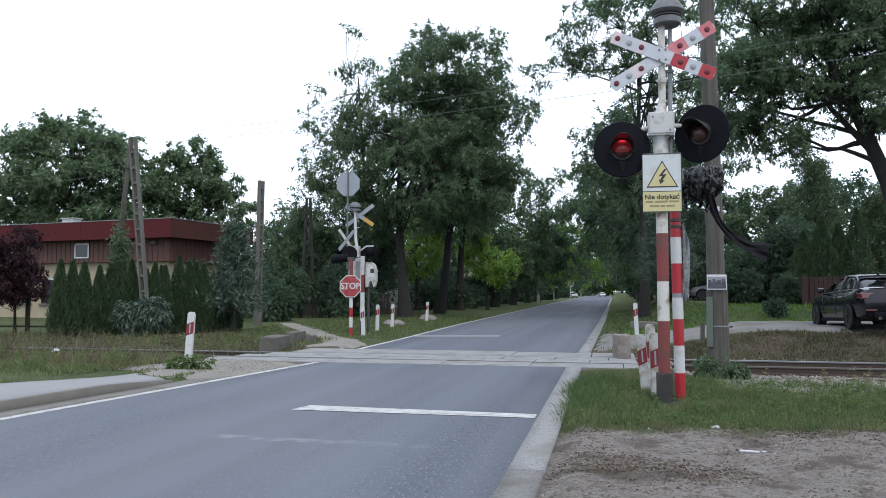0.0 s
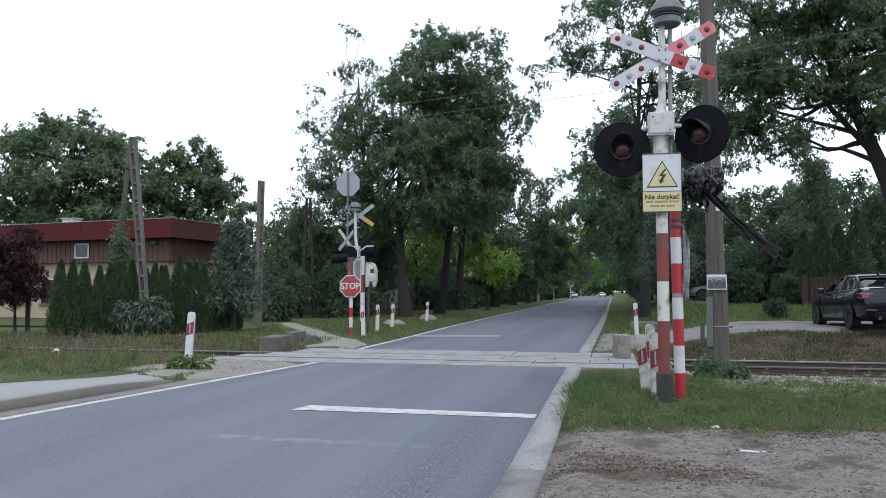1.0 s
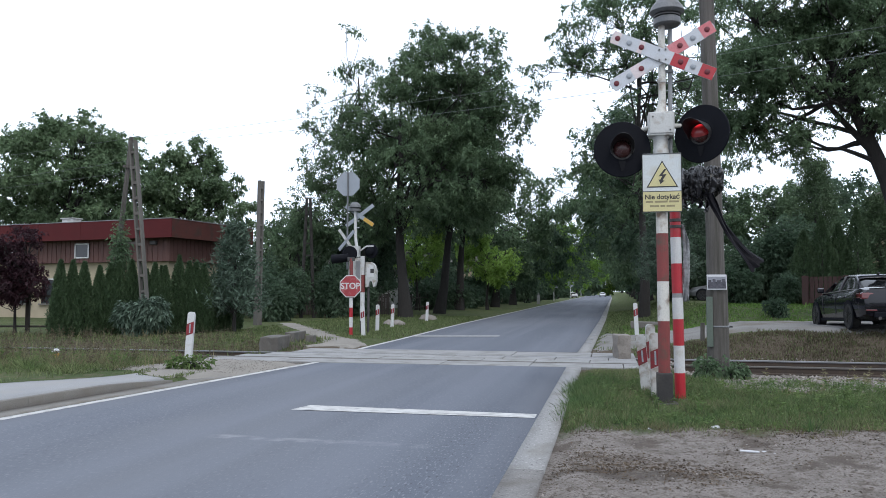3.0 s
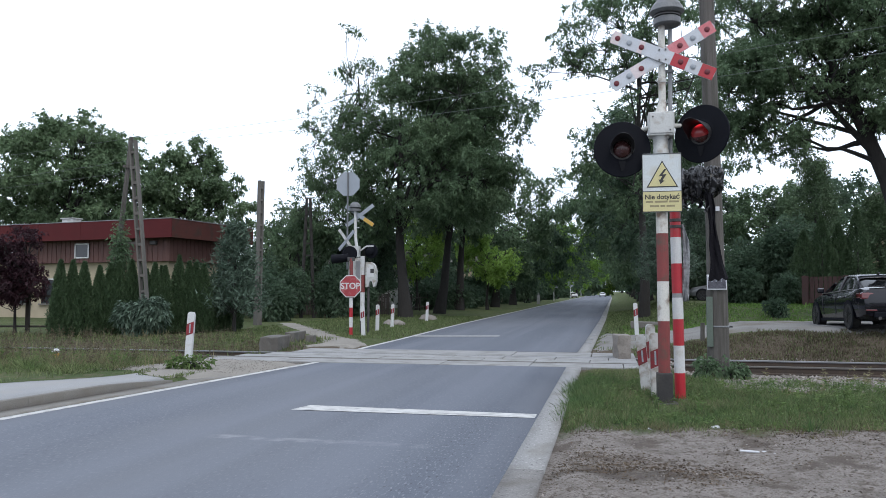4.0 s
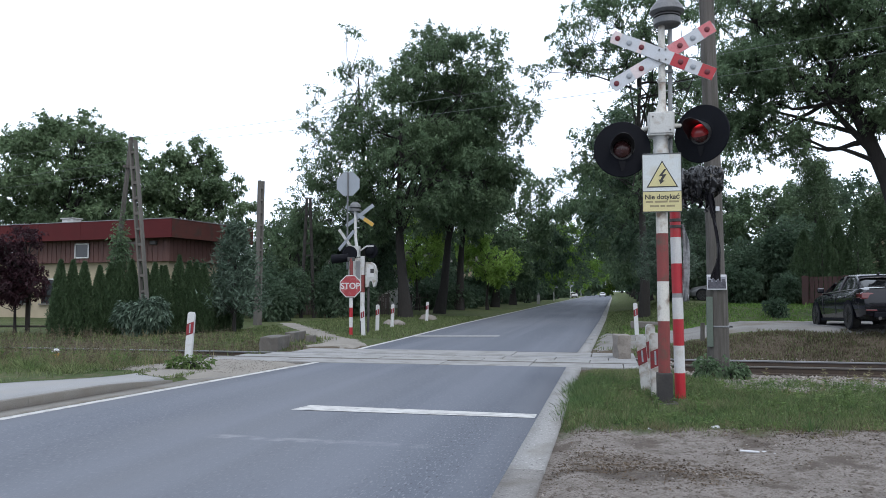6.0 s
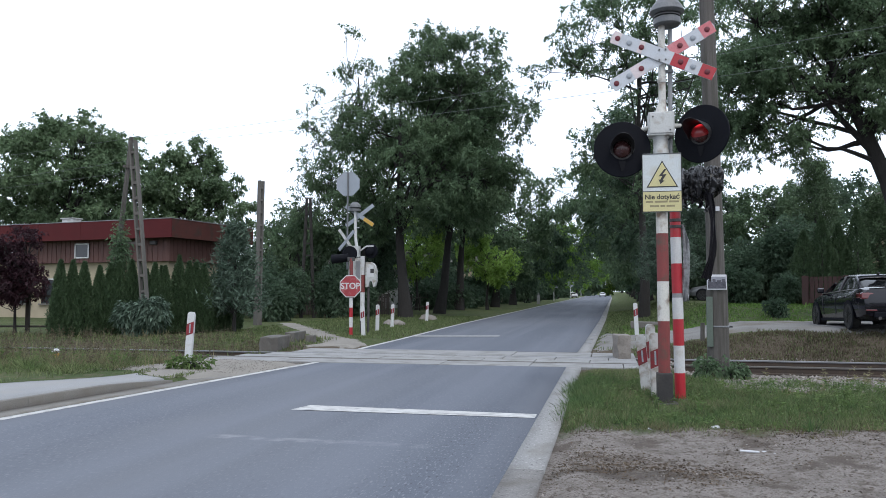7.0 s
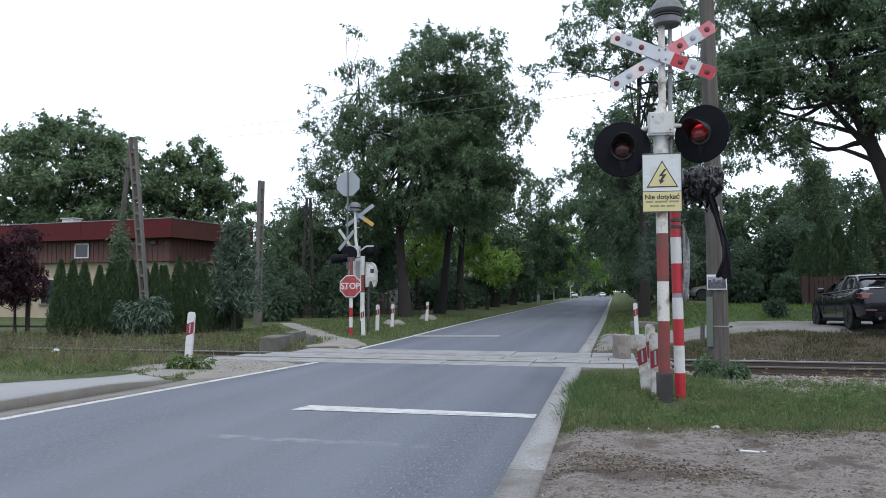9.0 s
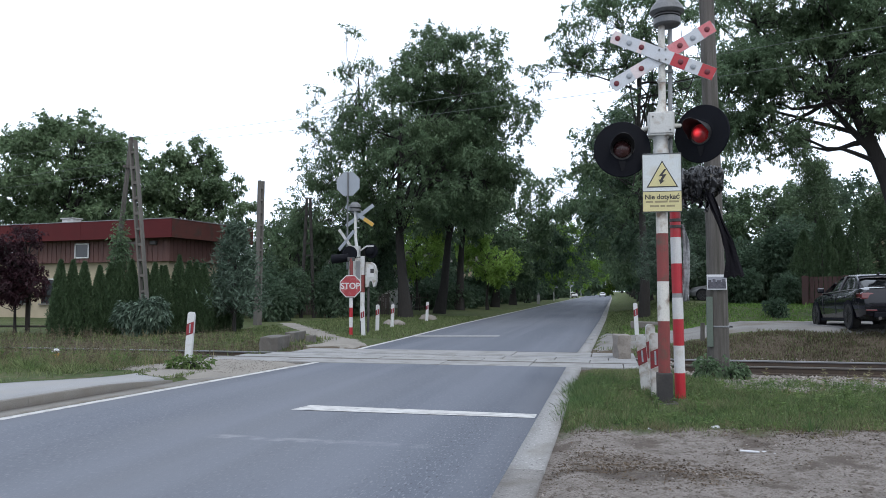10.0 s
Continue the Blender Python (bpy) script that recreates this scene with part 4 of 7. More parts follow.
# large trees right of the road, near
make_tree("roadside_tree", "large robinia reaching over the road with hanging twigs", on_land(1.9, 44.0), (0.24, 15.5), (((-2.0, 0, 15.6), (2.6, 3.2, 2.6)), ((-4.2, 0, 14.9), (1.2, 1.6, 1.0)), ((-5.6, 0, 13.4), (0.8, 0.8, 0.7)), ((-2.1, 0, 9.2), (1.6, 2.0, 1.7)), ((-0.3, 0, 12.4), (1.5, 2.0, 1.8)), ((2.4, 0, 14.9), (3.4, 4, 3.2)), ((2.6, 0, 9.6), (2.8, 3, 3.0)), ((-0.6, -0.5, 7.4), (2.2, 1.8, 1.7))), clumps=230, leaves=200, clump_r=(0.38, 0.8), leaf=(0.11, 0.21), seed=33, limbs=30, group="roadside trees")
make_tree("roadside_tree", "large robinia with a leaning forked trunk beside the side road", on_land(9.4, 25.4), (0.38, 8.6), (((-5.3, 0, 7.3), (1.3, 1.8, 1.5)), ((-5.2, 0, 5.8), (0.9, 1.0, 0.9)), ((-3.4, 0, 5.5), (0.9, 1.1, 1.0)), ((-3.6, 0, 7.9), (2.4, 2.4, 1.2)), ((-3.3, 0, 9.9), (1.8, 2.4, 1.3)), ((-5.4, 0, 10.6), (0.9, 1.2, 0.5)), ((-1.4, 0, 6.9), (1.5, 2.0, 1.2)), ((-1.4, 0, 9.4), (2.4, 2.6, 1.8)), ((0.9, 0, 7.4), (2.0, 2.6, 2.2)), ((1.2, 0, 9.8), (2.2, 2.4, 1.6))), clumps=470, leaves=400, clump_r=(0.36, 0.72), leaf=(0.065, 0.125), seed=37, shell=0.25, limbs=30, group="roadside trees", lean=(-2.75, 0.4), fork=0.5)
# trees behind the low building
make_tree("garden_tree", "broad dense maple behind the low building", on_land(-36, 47), (0.5, 8), (((0, 0, 9.0), (5.2, 4.5, 4.0)), ((-3.5, 0, 7.2), (3.4, 3.5, 3.2)), ((3.8, 0, 7.6), (3.7, 3.5, 3.4)), ((0.8, 0, 11.6), (3.2, 3, 2.2))), clumps=180, leaves=400, seed=41, clump_r=(0.65, 1.25), leaf=(0.15, 0.27), mat="leaf_soft", width=0.42)
make_tree("garden_tree", "loose rounded maple behind the low building", on_land(-29.6, 52), (0.36, 8), (((0, 0, 8.8), (3.0, 3, 3.4)), ((2.6, 0, 7.2), (2.4, 2.4, 2.6)), ((-2.4, 0, 7.0), (2.2, 2.4, 2.4)), ((0.6, 0, 11.2), (2.0, 2, 1.8)), ((1.7, 0, 9.6), (2.1, 2.1, 2.0)), ((-1.6, 0, 9.4), (2.0, 2.1, 2.0))), clumps=135, leaves=200, seed=43, clump_r=(0.42, 0.82), leaf=(0.15, 0.27), mat="leaf_soft", width=0.42, shell=0.35)

# ---------------------------------------------------------------- near signal with cross, lamps, bell
MOVING = {}


def band_pole(parent, bands, r, mats, x=0.0, y=0.0, sides=20, name="band"):
    """A round post painted in bands, each band a part."""
    for (z0, z1), mt in zip(zip(bands, bands[1:]), mats):
        part(name, tubed([(x, y, z0), (x, y, z1)], r, sides), mt, parent, smooth=False)


M["cross_white"] = material("cross_white", (0.56, 0.59, 0.635), (0.50, 0.53, 0.58), scale=3, rough=0.45, bump=0.04, dirt=(0.42, 0.41, 0.40), dirt_scale=5, dirt_amount=0.3)


def cross_arm(parent, p0, p1, width, y, colours, discs, name="cross_arm"):
    """One arm of the warning cross: a backing plate, coloured fields, round reflectors."""
    a, b = Vector((p0[0], p0[1])), Vector((p1[0], p1[1]))
    d = (b - a).normalized()
    n = Vector((-d.y, d.x)) * width / 2
    L = (b - a).length
    tip = width * 0.28
    pts = [a + n, a - d * tip * 0.6 + n * 0.3, a - d * tip * 0.6 - n * 0.3, a - n, b - n, b + d * tip * 0.6 - n * 0.3, b + d * tip * 0.6 + n * 0.3, b + n]
    arm = part(name, plate([(p.x, p.y) for p in pts], 0.012, y), "cross_white", parent)
    for t0, t1, mt in colours:
        q = [a + d * L * t0 + n * 0.97, a + d * L * t0 - n * 0.97, a + d * L * t1 - n * 0.97, a + d * L * t1 + n * 0.97]
        part("field", plate([(p.x, p.y) for p in q], 0.004, y - 0.004), mt, arm)
    for t, mt in discs:
        c = a + d * L * t
        ob = part("reflector", lathe(((0.038, 0.0), (0.038, 0.008), (0.031, 0.012), (0.018, 0.016), (0.0005, 0.017)), 18, "y"), mt, arm, smooth=True)
        ob.matrix_basis = pose(c.x, y - 0.004, c.y)
    return arm


def signal_lamp(parent, x, y, z, turn, key, radius=0.39):
    """Black round board with a hooded lens; the lens turns its lit half to the front."""
    head = part("signal_head", lathe(((radius * 0.97, -0.03), (radius, -0.022), (radius, -0.006), (radius * 0.98, 0.0), (radius * 0.5, 0.012), (0.165, 0.02)), 48, "y"), "black", parent, "round black backing board")
    head.matrix_basis = pose(x, y, z, 0, 0, turn)
    # casing behind
    part("casing", lathe(((0.10, -0.24), (0.15, -0.2), (0.17, -0.032), (0.17, -0.03)), 24, "y"), "dark_metal", head, smooth=True)
    # hood: an open half sleeve
    bm = bmesh.new()
    rows = []
    for k in range(25):
        a = radians(-25 + 230 * k / 24)
        reach = 0.10 + 0.27 * max(0.0, math.sin(a)) ** 0.7
        ring = []
        for r, yy in ((0.150, -0.018), (0.158, -reach), (0.164, -reach), (0.160, -0.018)):
            ring.append(bm.verts.new((r * math.cos(a), yy, r * math.sin(a) * 1.0)))
        rows.append(ring)
    for p, q in zip(rows, rows[1:]):
        for j in range(4):
            bm.faces.new((p[j], p[(j + 1) % 4], q[(j + 1) % 4], q[j]))
    bm.faces.new(rows[0])
    bm.faces.new(rows[-1][::-1])
    bmesh.ops.recalc_face_normals(bm, faces=bm.faces)
    part("hood", bm, "hood", head, "black metal hood over the lens", smooth=True)
    part("lens_rim", lathe(((0.150, 0.012), (0.152, 0.03), (0.140, 0.036), (0.134, 0.024)), 36, "y"), "dark_metal", head)
    # small streak of weathering below the lens
    part("drip", plate(((-0.05, -0.17), (0.05, -0.17), (0.035, -0.24), (0.02, -0.30), (-0.01, -0.31), (-0.03, -0.25)), 0.002, -0.026), "drip", head)
    arc = [radians(a) for a in range(0, 91, 10)]
    lit = part("lens", lathe([(max(0.0005, 0.130 * math.cos(a)), 0.130 * math.sin(a)) for a in arc], 32, "y"), "lens_red", head, "dark red glass lens", smooth=True)
    part("lit_face", lathe([(max(0.0005, 0.130 * math.cos(a)), -0.130 * math.sin(a)) for a in arc], 32, "y"), "glow_red", lit, "red lamp face, glowing brightest at its middle", smooth=True)
    MOVING[key] = lit
    return head


M["drip"] = material("drip", (0.006, 0.0065, 0.009), (0.013, 0.0135, 0.016), scale=9, rough=0.7, bump=0.1, spec=0.14)
# dusty grey patches that also stand for the light on the hood's outside
M["hood"] = material("hood", (0.010, 0.010, 0.013), (0.022, 0.022, 0.025), scale=5, rough=0.5, bump=0.1, spec=0.5, dirt=(0.05, 0.05, 0.052), dirt_scale=6, dirt_amount=0.4)


def make_signal():
    s = thing("crossing_signal", "banded level crossing signal with warning cross and two black lamps", "railway signal", pose(0.745, 11.25, -0.06))
    # foot
    part("foot", boxed(-0.105, 0.105, -0.105, 0.105, 0.0, 0.46, 0.02), "foot_iron", s, "dark rusty square foot")
    part("foot_plate", boxed(-0.17, 0.17, -0.17, 0.17, 0.0, 0.06, 0.01), "dark_metal", s)
    band_pole(s, (0.46, 1.16, 1.70, 2.36, 3.30), 0.080, ("old_red", "dirty_white", "old_red", "dirty_white"))
    part("neck", lathe(((0.078, 3.30), (0.078, 3.44), (0.108, 3.46), (0.108, 3.52), (0.098, 3.54), (0.100, 3.66), (0.125, 3.70)), 20), "pale_metal", s, smooth=True)
    part("neck_ring", lathe(((0.084, 3.34), (0.094, 3.35), (0.094, 3.43), (0.084, 3.44)), 20), "rust", s)
    bx = part("junction_box", boxed(-0.17, 0.18, -0.14, 0.14, 3.70, 4.03, 0.02), "pale_metal", s, "pale grey cast junction box")
    part("lid", boxed(-0.15, 0.16, -0.152, -0.141, 3.73, 4.0, 0.008), "pale_metal", bx)
    part("bolt", boxed(-0.12, -0.10, -0.16, -0.15, 3.95, 3.97), "dark_metal", bx)
    part("bolt", boxed(0.11, 0.13, -0.16, -0.15, 3.76, 3.78), "dark_metal", bx)
    part("mast", tubed([(0.01, 0.02, 4.03), (0.03, 0.02, 4.2), (0.035, 0.02, 5.28)], [0.085, 0.05, 0.046], 16), "dirty_white", s)
    part("mast_collar", lathe(((0.06, 4.47), (0.062, 4.5), (0.055, 4.53)), 16), "pale_metal", s).matrix_basis = pose(0.03, 0.02, 0)
    part("cable_pipe", tubed([(0.135, 0.09, 3.44), (0.145, 0.09, 4.4), (0.155, 0.09, 5.24)], 0.03, 12), "grey_metal", s)
    part("pipe_clip", boxed(0.02, 0.19, 0.05, 0.11, 4.62, 4.66), "grey_metal", s)
    # bell
    bell = part("bell", lathe(((0.16, 5.27), (0.185, 5.29), (0.185, 5.37), (0.15, 5.39), (0.15, 5.42), (0.20, 5.43), (0.240, 5.465), (0.240, 5.475), (0.205, 5.55), (0.12, 5.66), (0.05, 5.71), (0.001, 5.72)), 32), "bell_grey", s, "grey domed warning bell", smooth=False)
    bell.matrix_basis = pose(0.112, 0.03, 0)
    part("bell_ring", lathe(((0.155, 5.392), (0.178, 5.397), (0.178, 5.415), (0.155, 5.42)), 32), "dark_metal", bell)
    # cross: faded left half, strong red on the right half of the lower arm
    cross_arm(s, (-0.635, 4.445), (0.70, 5.195), 0.182, -0.06, ((0.58, 0.74, "pale_red"), (0.89, 1.012, "pale_red"), (0.20, 0.30, "faint_red")), ((0.035, "reflector_red"), (0.165, "reflector_white"), (0.29, "reflector_red"), (0.68, "reflector_red"), (0.81, "reflector_white"), (0.95, "reflector_red")))
    cross_arm(s, (-0.625, 5.13), (0.69, 4.53), 0.182, -0.085, ((-0.01, 0.07, "faint_red"), (0.26, 0.31, "faint_red"), (0.60, 0.745, "red"), (0.88, 1.018, "red")), ((0.045, "reflector_red"), (0.165, "reflector_white"), (0.29, "reflector_red"), (0.685, "reflector_red"), (0.81, "reflector_white"), (0.95, "reflector_red")))
    for dx in (-0.04, 0.045):
        for dz in (-0.07, 0.07):
            part("bolt", lathe(((0.012, 0.0), (0.012, 0.012)), 8, "y"), "dark_metal", s).matrix_basis = pose(0.034 + dx, -0.086, 4.835 + dz)
    # lamp brackets and heads
    part("bracket", tubed([(-0.14, 0, 3.84), (-0.33, 0.02, 3.80), (-0.46, 0.06, 3.62)], [0.035, 0.03, 0.03], 10), "dirty_white", s)
    part("bracket", tubed([(0.15, 0.04, 3.86), (0.30, 0.16, 3.88), (0.46, 0.16, 3.76)], [0.035, 0.03, 0.03], 10), "dirty_white", s)
    signal_lamp(s, -0.525, -0.03, 3.545, 2, "left_disc")
    signal_lamp(s, 0.535, -0.03, 3.72, -33, "right_disc", 0.40)
    # warning plate
    w = part("warning_plate", boxed(-0.262, 0.262, -0.115, -0.105, 2.645, 3.455, 0.004), "plate_white", s, "white and yellow high voltage warning plate")
    part("yellow_panel", boxed(-0.256, 0.256, -0.1185, -0.1155, 2.651, 2.925), "yellow", w)
    for z in (2.926, 2.648, 3.444):
        part("border", boxed(-0.262, 0.262, -0.1215, -0.1155, z, z + 0.008), "black_line", w)
    for x in (-0.262, 0.254):
        part("border", boxed(x, x + 0.008, -0.1215, -0.1155, 2.648, 3.452), "black_line", w)
    part("triangle_border", plate(((-0.205, 2.985), (0.215, 2.985), (0.005, 3.355)), 0.003, -0.1185), "black_line", w)
    part("triangle", plate(((-0.180, 3.0), (0.19, 3.0), (0.005, 3.327)), 0.003, -0.1215), "yellow", w)
    part("bolt_symbol", plate(((0.035, 3.235), (-0.045, 3.135), (0.005, 3.14), (-0.025, 3.085), (-0.045, 3.10), (-0.022, 3.03), (0.035, 3.075), (0.008, 3.08), (0.062, 3.165), (0.010, 3.162), (0.062, 3.235)), 0.003, -0.1245), "black_line", w)
    letters("lettering", "Nie dotykać", 0.092, "black_line", w, pose(0.0, -0.1205, 2.852, 90))
    for z, ws in ((2.775, (0.10, 0.17, 0.13)), (2.715, (0.12, 0.06, 0.11))):
        x = -(sum(ws) + 0.02 * (len(ws) - 1)) / 2
        for q in ws:
            part("text_bar", boxed(x, x + q, -0.1205, -0.1185, z, z + 0.026), "text_grey", w)
            x += q + 0.02
    return s


M["foot_iron"] = material("foot_iron", (0.022, 0.021, 0.022), (0.046, 0.042, 0.040), scale=7, rough=0.8, bump=0.4, fine=30, dirt=(0.085, 0.075, 0.065), dirt_scale=5, dirt_amount=0.35)
M["bell_grey"] = material("bell_grey", (0.115, 0.12, 0.128), (0.165, 0.17, 0.178), scale=6, rough=0.5, bump=0.1, dirt=(0.08, 0.08, 0.08), dirt_scale=9, dirt_amount=0.3)
M["faint_red"] = material("faint_red", (0.66, 0.55, 0.56), (0.68, 0.62, 0.62), scale=6, rough=0.5, bump=0.03)
M["plate_white"] = material("plate_white", (0.56, 0.605, 0.62), (0.61, 0.65, 0.66), scale=3, rough=0.45, bump=0.03, dirt=(0.5, 0.48, 0.42), dirt_scale=5, dirt_amount=0.2)
M["text_grey"] = material("text_grey", (0.30, 0.26, 0.14), (0.24, 0.21, 0.12), scale=30, rough=0.6, bump=0)
make_signal()


def foil_bundle(parent):
    """Crumpled black foil wound round a lamp, tied with turns of tape."""
    bm = bmesh.new()
    rings, n = 60, 90
    grid = []
    for i in range(rings + 1):
        t = i / rings
        x = 0.06 + 0.60 * t
        base = 0.225 * (1 - 0.25 * abs(2 * t - 1) ** 3) * (1 - 0.16 * math.exp(-((t - 0.62) / 0.05) ** 2) - 0.12 * math.exp(-((t - 0.2) / 0.05) ** 2))
        if i in (0, rings):
            base *= 0.6
        ring = []
        for j in range(n):
            a = 2 * math.pi * j / n
            q = Vector((x * 13, 1.5 * math.cos(a), 1.5 * math.sin(a)))
            crease = abs(noise.noise(q * Vector((0.9, 1.1, 1.1)))) + 0.6 * abs(noise.noise(q * 2.1)) + 0.3 * abs(noise.noise(q * 4.7))
            r = base * (1.10 - 0.34 * crease)
            sag = 0.07 * max(0, -math.sin(a)) * math.sin(3 * t + 0.4)
            ring.append(bm.verts.new((x + 0.02 * noise.noise(q * 1.7), r * math.cos(a) * 0.9, 3.075 + r * math.sin(a) - sag + 0.02 * t)))
        grid.append(ring)
    for p, q in zip(grid, grid[1:]):
        for j in range(n):
            bm.faces.new((p[j], p[(j + 1) % n], q[(j + 1) % n], q[j]))
    bm.faces.new(grid[0][::-1])
    bm.faces.new(grid[-1])
    part("foil_wrapping", bm, "foil", parent, "crumpled shiny black foil tied round a lamp", smooth=True)
    # loose folds hanging below and tape turns
    for k, (x, w, d) in enumerate(((0.12, 0.10, 0.20), (0.22, 0.09, 0.14), (0.33, 0.10, 0.20), (0.42, 0.08, 0.26))):
        bm = bmesh.new()
        cols = []
        for i in range(6):
            z = 2.90 - d * i / 5
            ww = w * (1 - 0.55 * i / 5)
            cols.append([bm.verts.new((x + ww * (c - 1) * 0.5 + 0.015 * math.sin(i * 1.7 + k), -0.10 + 0.05 * math.sin(c * 2 + i + k) - 0.01 * i, z)) for c in range(3)])
        for p, q in zip(cols, cols[1:]):
            for j in range(2):
                bm.faces.new((p[j], p[j + 1], q[j + 1], q[j]))
        ob = part("foil_fold", bm, "foil", parent)
        md = ob.modifiers.new("thick", "SOLIDIFY")
        md.thickness = 0.012
    for x, r in ((0.10, 0.205), (0.47, 0.218)):
        bm = bmesh.new()
        tube(bm, [(x + 0.03 * math.sin(a), 0.93 * r * math.cos(a), 3.075 + r * math.sin(a)) for a in np.linspace(0, 2 * math.pi, 20)], 0.012, 6)
        part("tape_turn", bm, "foil", parent)


def make_barrier_post():
    s = thing("striped_post", "glossy striped post with a lamp wrapped in black foil", "signal post", pose(0.98, 11.6, -0.042, 0, -0.7, 0))
    part("foot", boxed(-0.10, 0.10, -0.10, 0.10, 0.0, 0.055, 0.01), "kerb", s)
    zs = (0.055, 0.41, 0.79, 1.16, 1.46, 1.52, 1.94, 2.31, 3.2)
    band_pole(s, zs, 0.074, ("red", "white", "red", "white", "grey_metal", "red", "white", "red"), x=-0.0)
    for z in (2.44, 2.53):
        part("clamp", lathe(((0.078, z), (0.086, z + 0.004), (0.086, z + 0.04), (0.078, z + 0.044)), 20), "dark_metal", s)
    part("clamp_arm", boxed(0.05, 0.13, -0.03, 0.03, 2.45, 2.475), "dark_metal", s)
    part("lamp_arm", tubed([(0.0, 0, 3.1), (0.2, 0, 3.08), (0.62, 0, 3.09)], [0.05, 0.06, 0.05], 10), "dark_metal", s)
    foil_bundle(s)
    # torn greyish clear bag hanging at the post
    bm = bmesh.new()
    rows = []
    rng = random.Random(2)
    for i in range(15):
        t = i / 14
        z = 2.49 - 1.08 * t
        w = 0.03 + 0.062 * min(1, t * 4) - 0.03 * max(0, t - 0.75)
        rows.append([bm.verts.new((0.078 + 0.012 * math.sin(t * 5) + w * c / 4, -0.03 + 0.022 * math.sin(c * 2.1 + t * 13) + rng.uniform(-0.006, 0.006), z + rng.uniform(-0.01, 0.01))) for c in range(5)])
    for p, q in zip(rows, rows[1:]):
        for j in range(4):
            bm.faces.new((p[j], p[j + 1], q[j + 1], q[j]))
    ob = MOVING["bag"] = part("torn_bag", bm, "grey_foil", s, "torn greyish plastic bag", smooth=True)
    ob.modifiers.new("thick", "SOLIDIFY").thickness = 0.006
    return s


make_barrier_post()


# ---------------------------------------------------------------- black foil strip blown by the wind, in rigid pieces
M["foil_strip"] = material("foil_strip", (0.004, 0.004, 0.006), (0.009, 0.008, 0.011), scale=7, rough=0.40, spec=0.08, bump=0.4, fine=26, distance=0.02)
PIECES, PIECE_LEN = 18, 0.066


def make_streamer():
    s = thing("foil_streamer", "torn strip of black foil blowing from the wrapped lamp", "plastic strip", pose(1.395, 11.45, 2.86))
    for k in range(PIECES):
        t0, t1 = k / PIECES, (k + 1) / PIECES
        bm = bmesh.new()
        rows = []
        for i in range(4):
            t = t0 + (t1 - t0) * i / 3 * 1.2
            w = 0.082 + 0.034 * math.sin(t * 7 + 0.6) ** 2 + 0.40 * max(0, t - 0.5) ** 1.25
            z = -PIECE_LEN * 1.2 * i / 3
            rows.append([bm.verts.new((w * (c / 6 - 0.5), 0.012 * math.sin(c * 1.5 + t * 5) + 0.006 * math.sin(c * 3.1 - t * 11), z - (0.02 * math.sin(c * 2.7) if k == PIECES - 1 and i == 3 else 0))) for c in range(7)])
        for p, q in zip(rows, rows[1:]):
            for j in range(6):
                bm.faces.new((p[j], p[j + 1], q[j + 1], q[j]))
        ob = part("strip_piece", bm, "foil_strip", s)
        ob.modifiers.new("thick", "SOLIDIFY").thickness = 0.004
        MOVING["strip", k] = ob
    return s


make_streamer()


# ---------------------------------------------------------------- timber pole by the track
def make_timber_pole():
    s = thing("timber_pole", "weathered timber utility pole strapped to a stub with white label", "utility pole", pose(1.91, 14.83, -0.075))
    part("stub", tubed([(0.0, 0.0, -0.3), (0.0, 0, 0.9), (0.0, 0, 1.70)], [0.195, 0.186, 0.180], 18), "timber", s)
    part("pole", tubed([(-0.01, 0.02, 1.6), (-0.02, 0.02, 2.7), (-0.04, 0.02, 4.5), (-0.08, 0.02, 6.9), (-0.10, 0.02, 8.4)], [0.158, 0.152, 0.143, 0.130, 0.122], 18), "timber", s)
    part("label_plate", boxed(-0.195, 0.14, -0.215, -0.19, 1.62, 1.89, 0.01), "paper", s, "small white printed label")
    part("label_print", boxed(-0.178, 0.122, -0.220, -0.216, 1.645, 1.76), "label_ink", s)
    part("label_print", boxed(-0.178, 0.122, -0.220, -0.216, 1.762, 1.85), "label_sky", s)
    for k, (a, b, c) in enumerate(((-0.17, -0.12, 0.03), (-0.10, -0.05, 0.045), (-0.03, 0.04, 0.025), (0.055, 0.115, 0.05))):
        part("label_print", boxed(a, b, -0.222, -0.2205, 1.755, 1.765 + c), "label_ink", s)
    part("label_tag", boxed(-0.015, 0.05, -0.165, -0.14, 3.02, 3.10, 0.004), "paper", s)
    part("cover_board", boxed(-0.205, -0.10, -0.19, -0.12, 0.62, 1.50, 0.008), "green_box", s, "grey-green cable cover board")
    part("strap", lathe(((0.192, 0.96), (0.198, 0.965), (0.198, 0.985), (0.192, 0.99)), 20), "grey_metal", s)
    part("strap_bolt", boxed(0.19, 0.25, -0.02, 0.02, 0.955, 0.985), "dark_metal", s)
    return s


M["label_sky"] = material("label_sky", (0.22, 0.23, 0.27), (0.32, 0.33, 0.38), scale=12, rough=0.6, bump=0)
M["label_ink"] = material("label_ink", (0.035, 0.035, 0.05), (0.13, 0.13, 0.16), scale=18, rough=0.6, bump=0)
make_timber_pole()


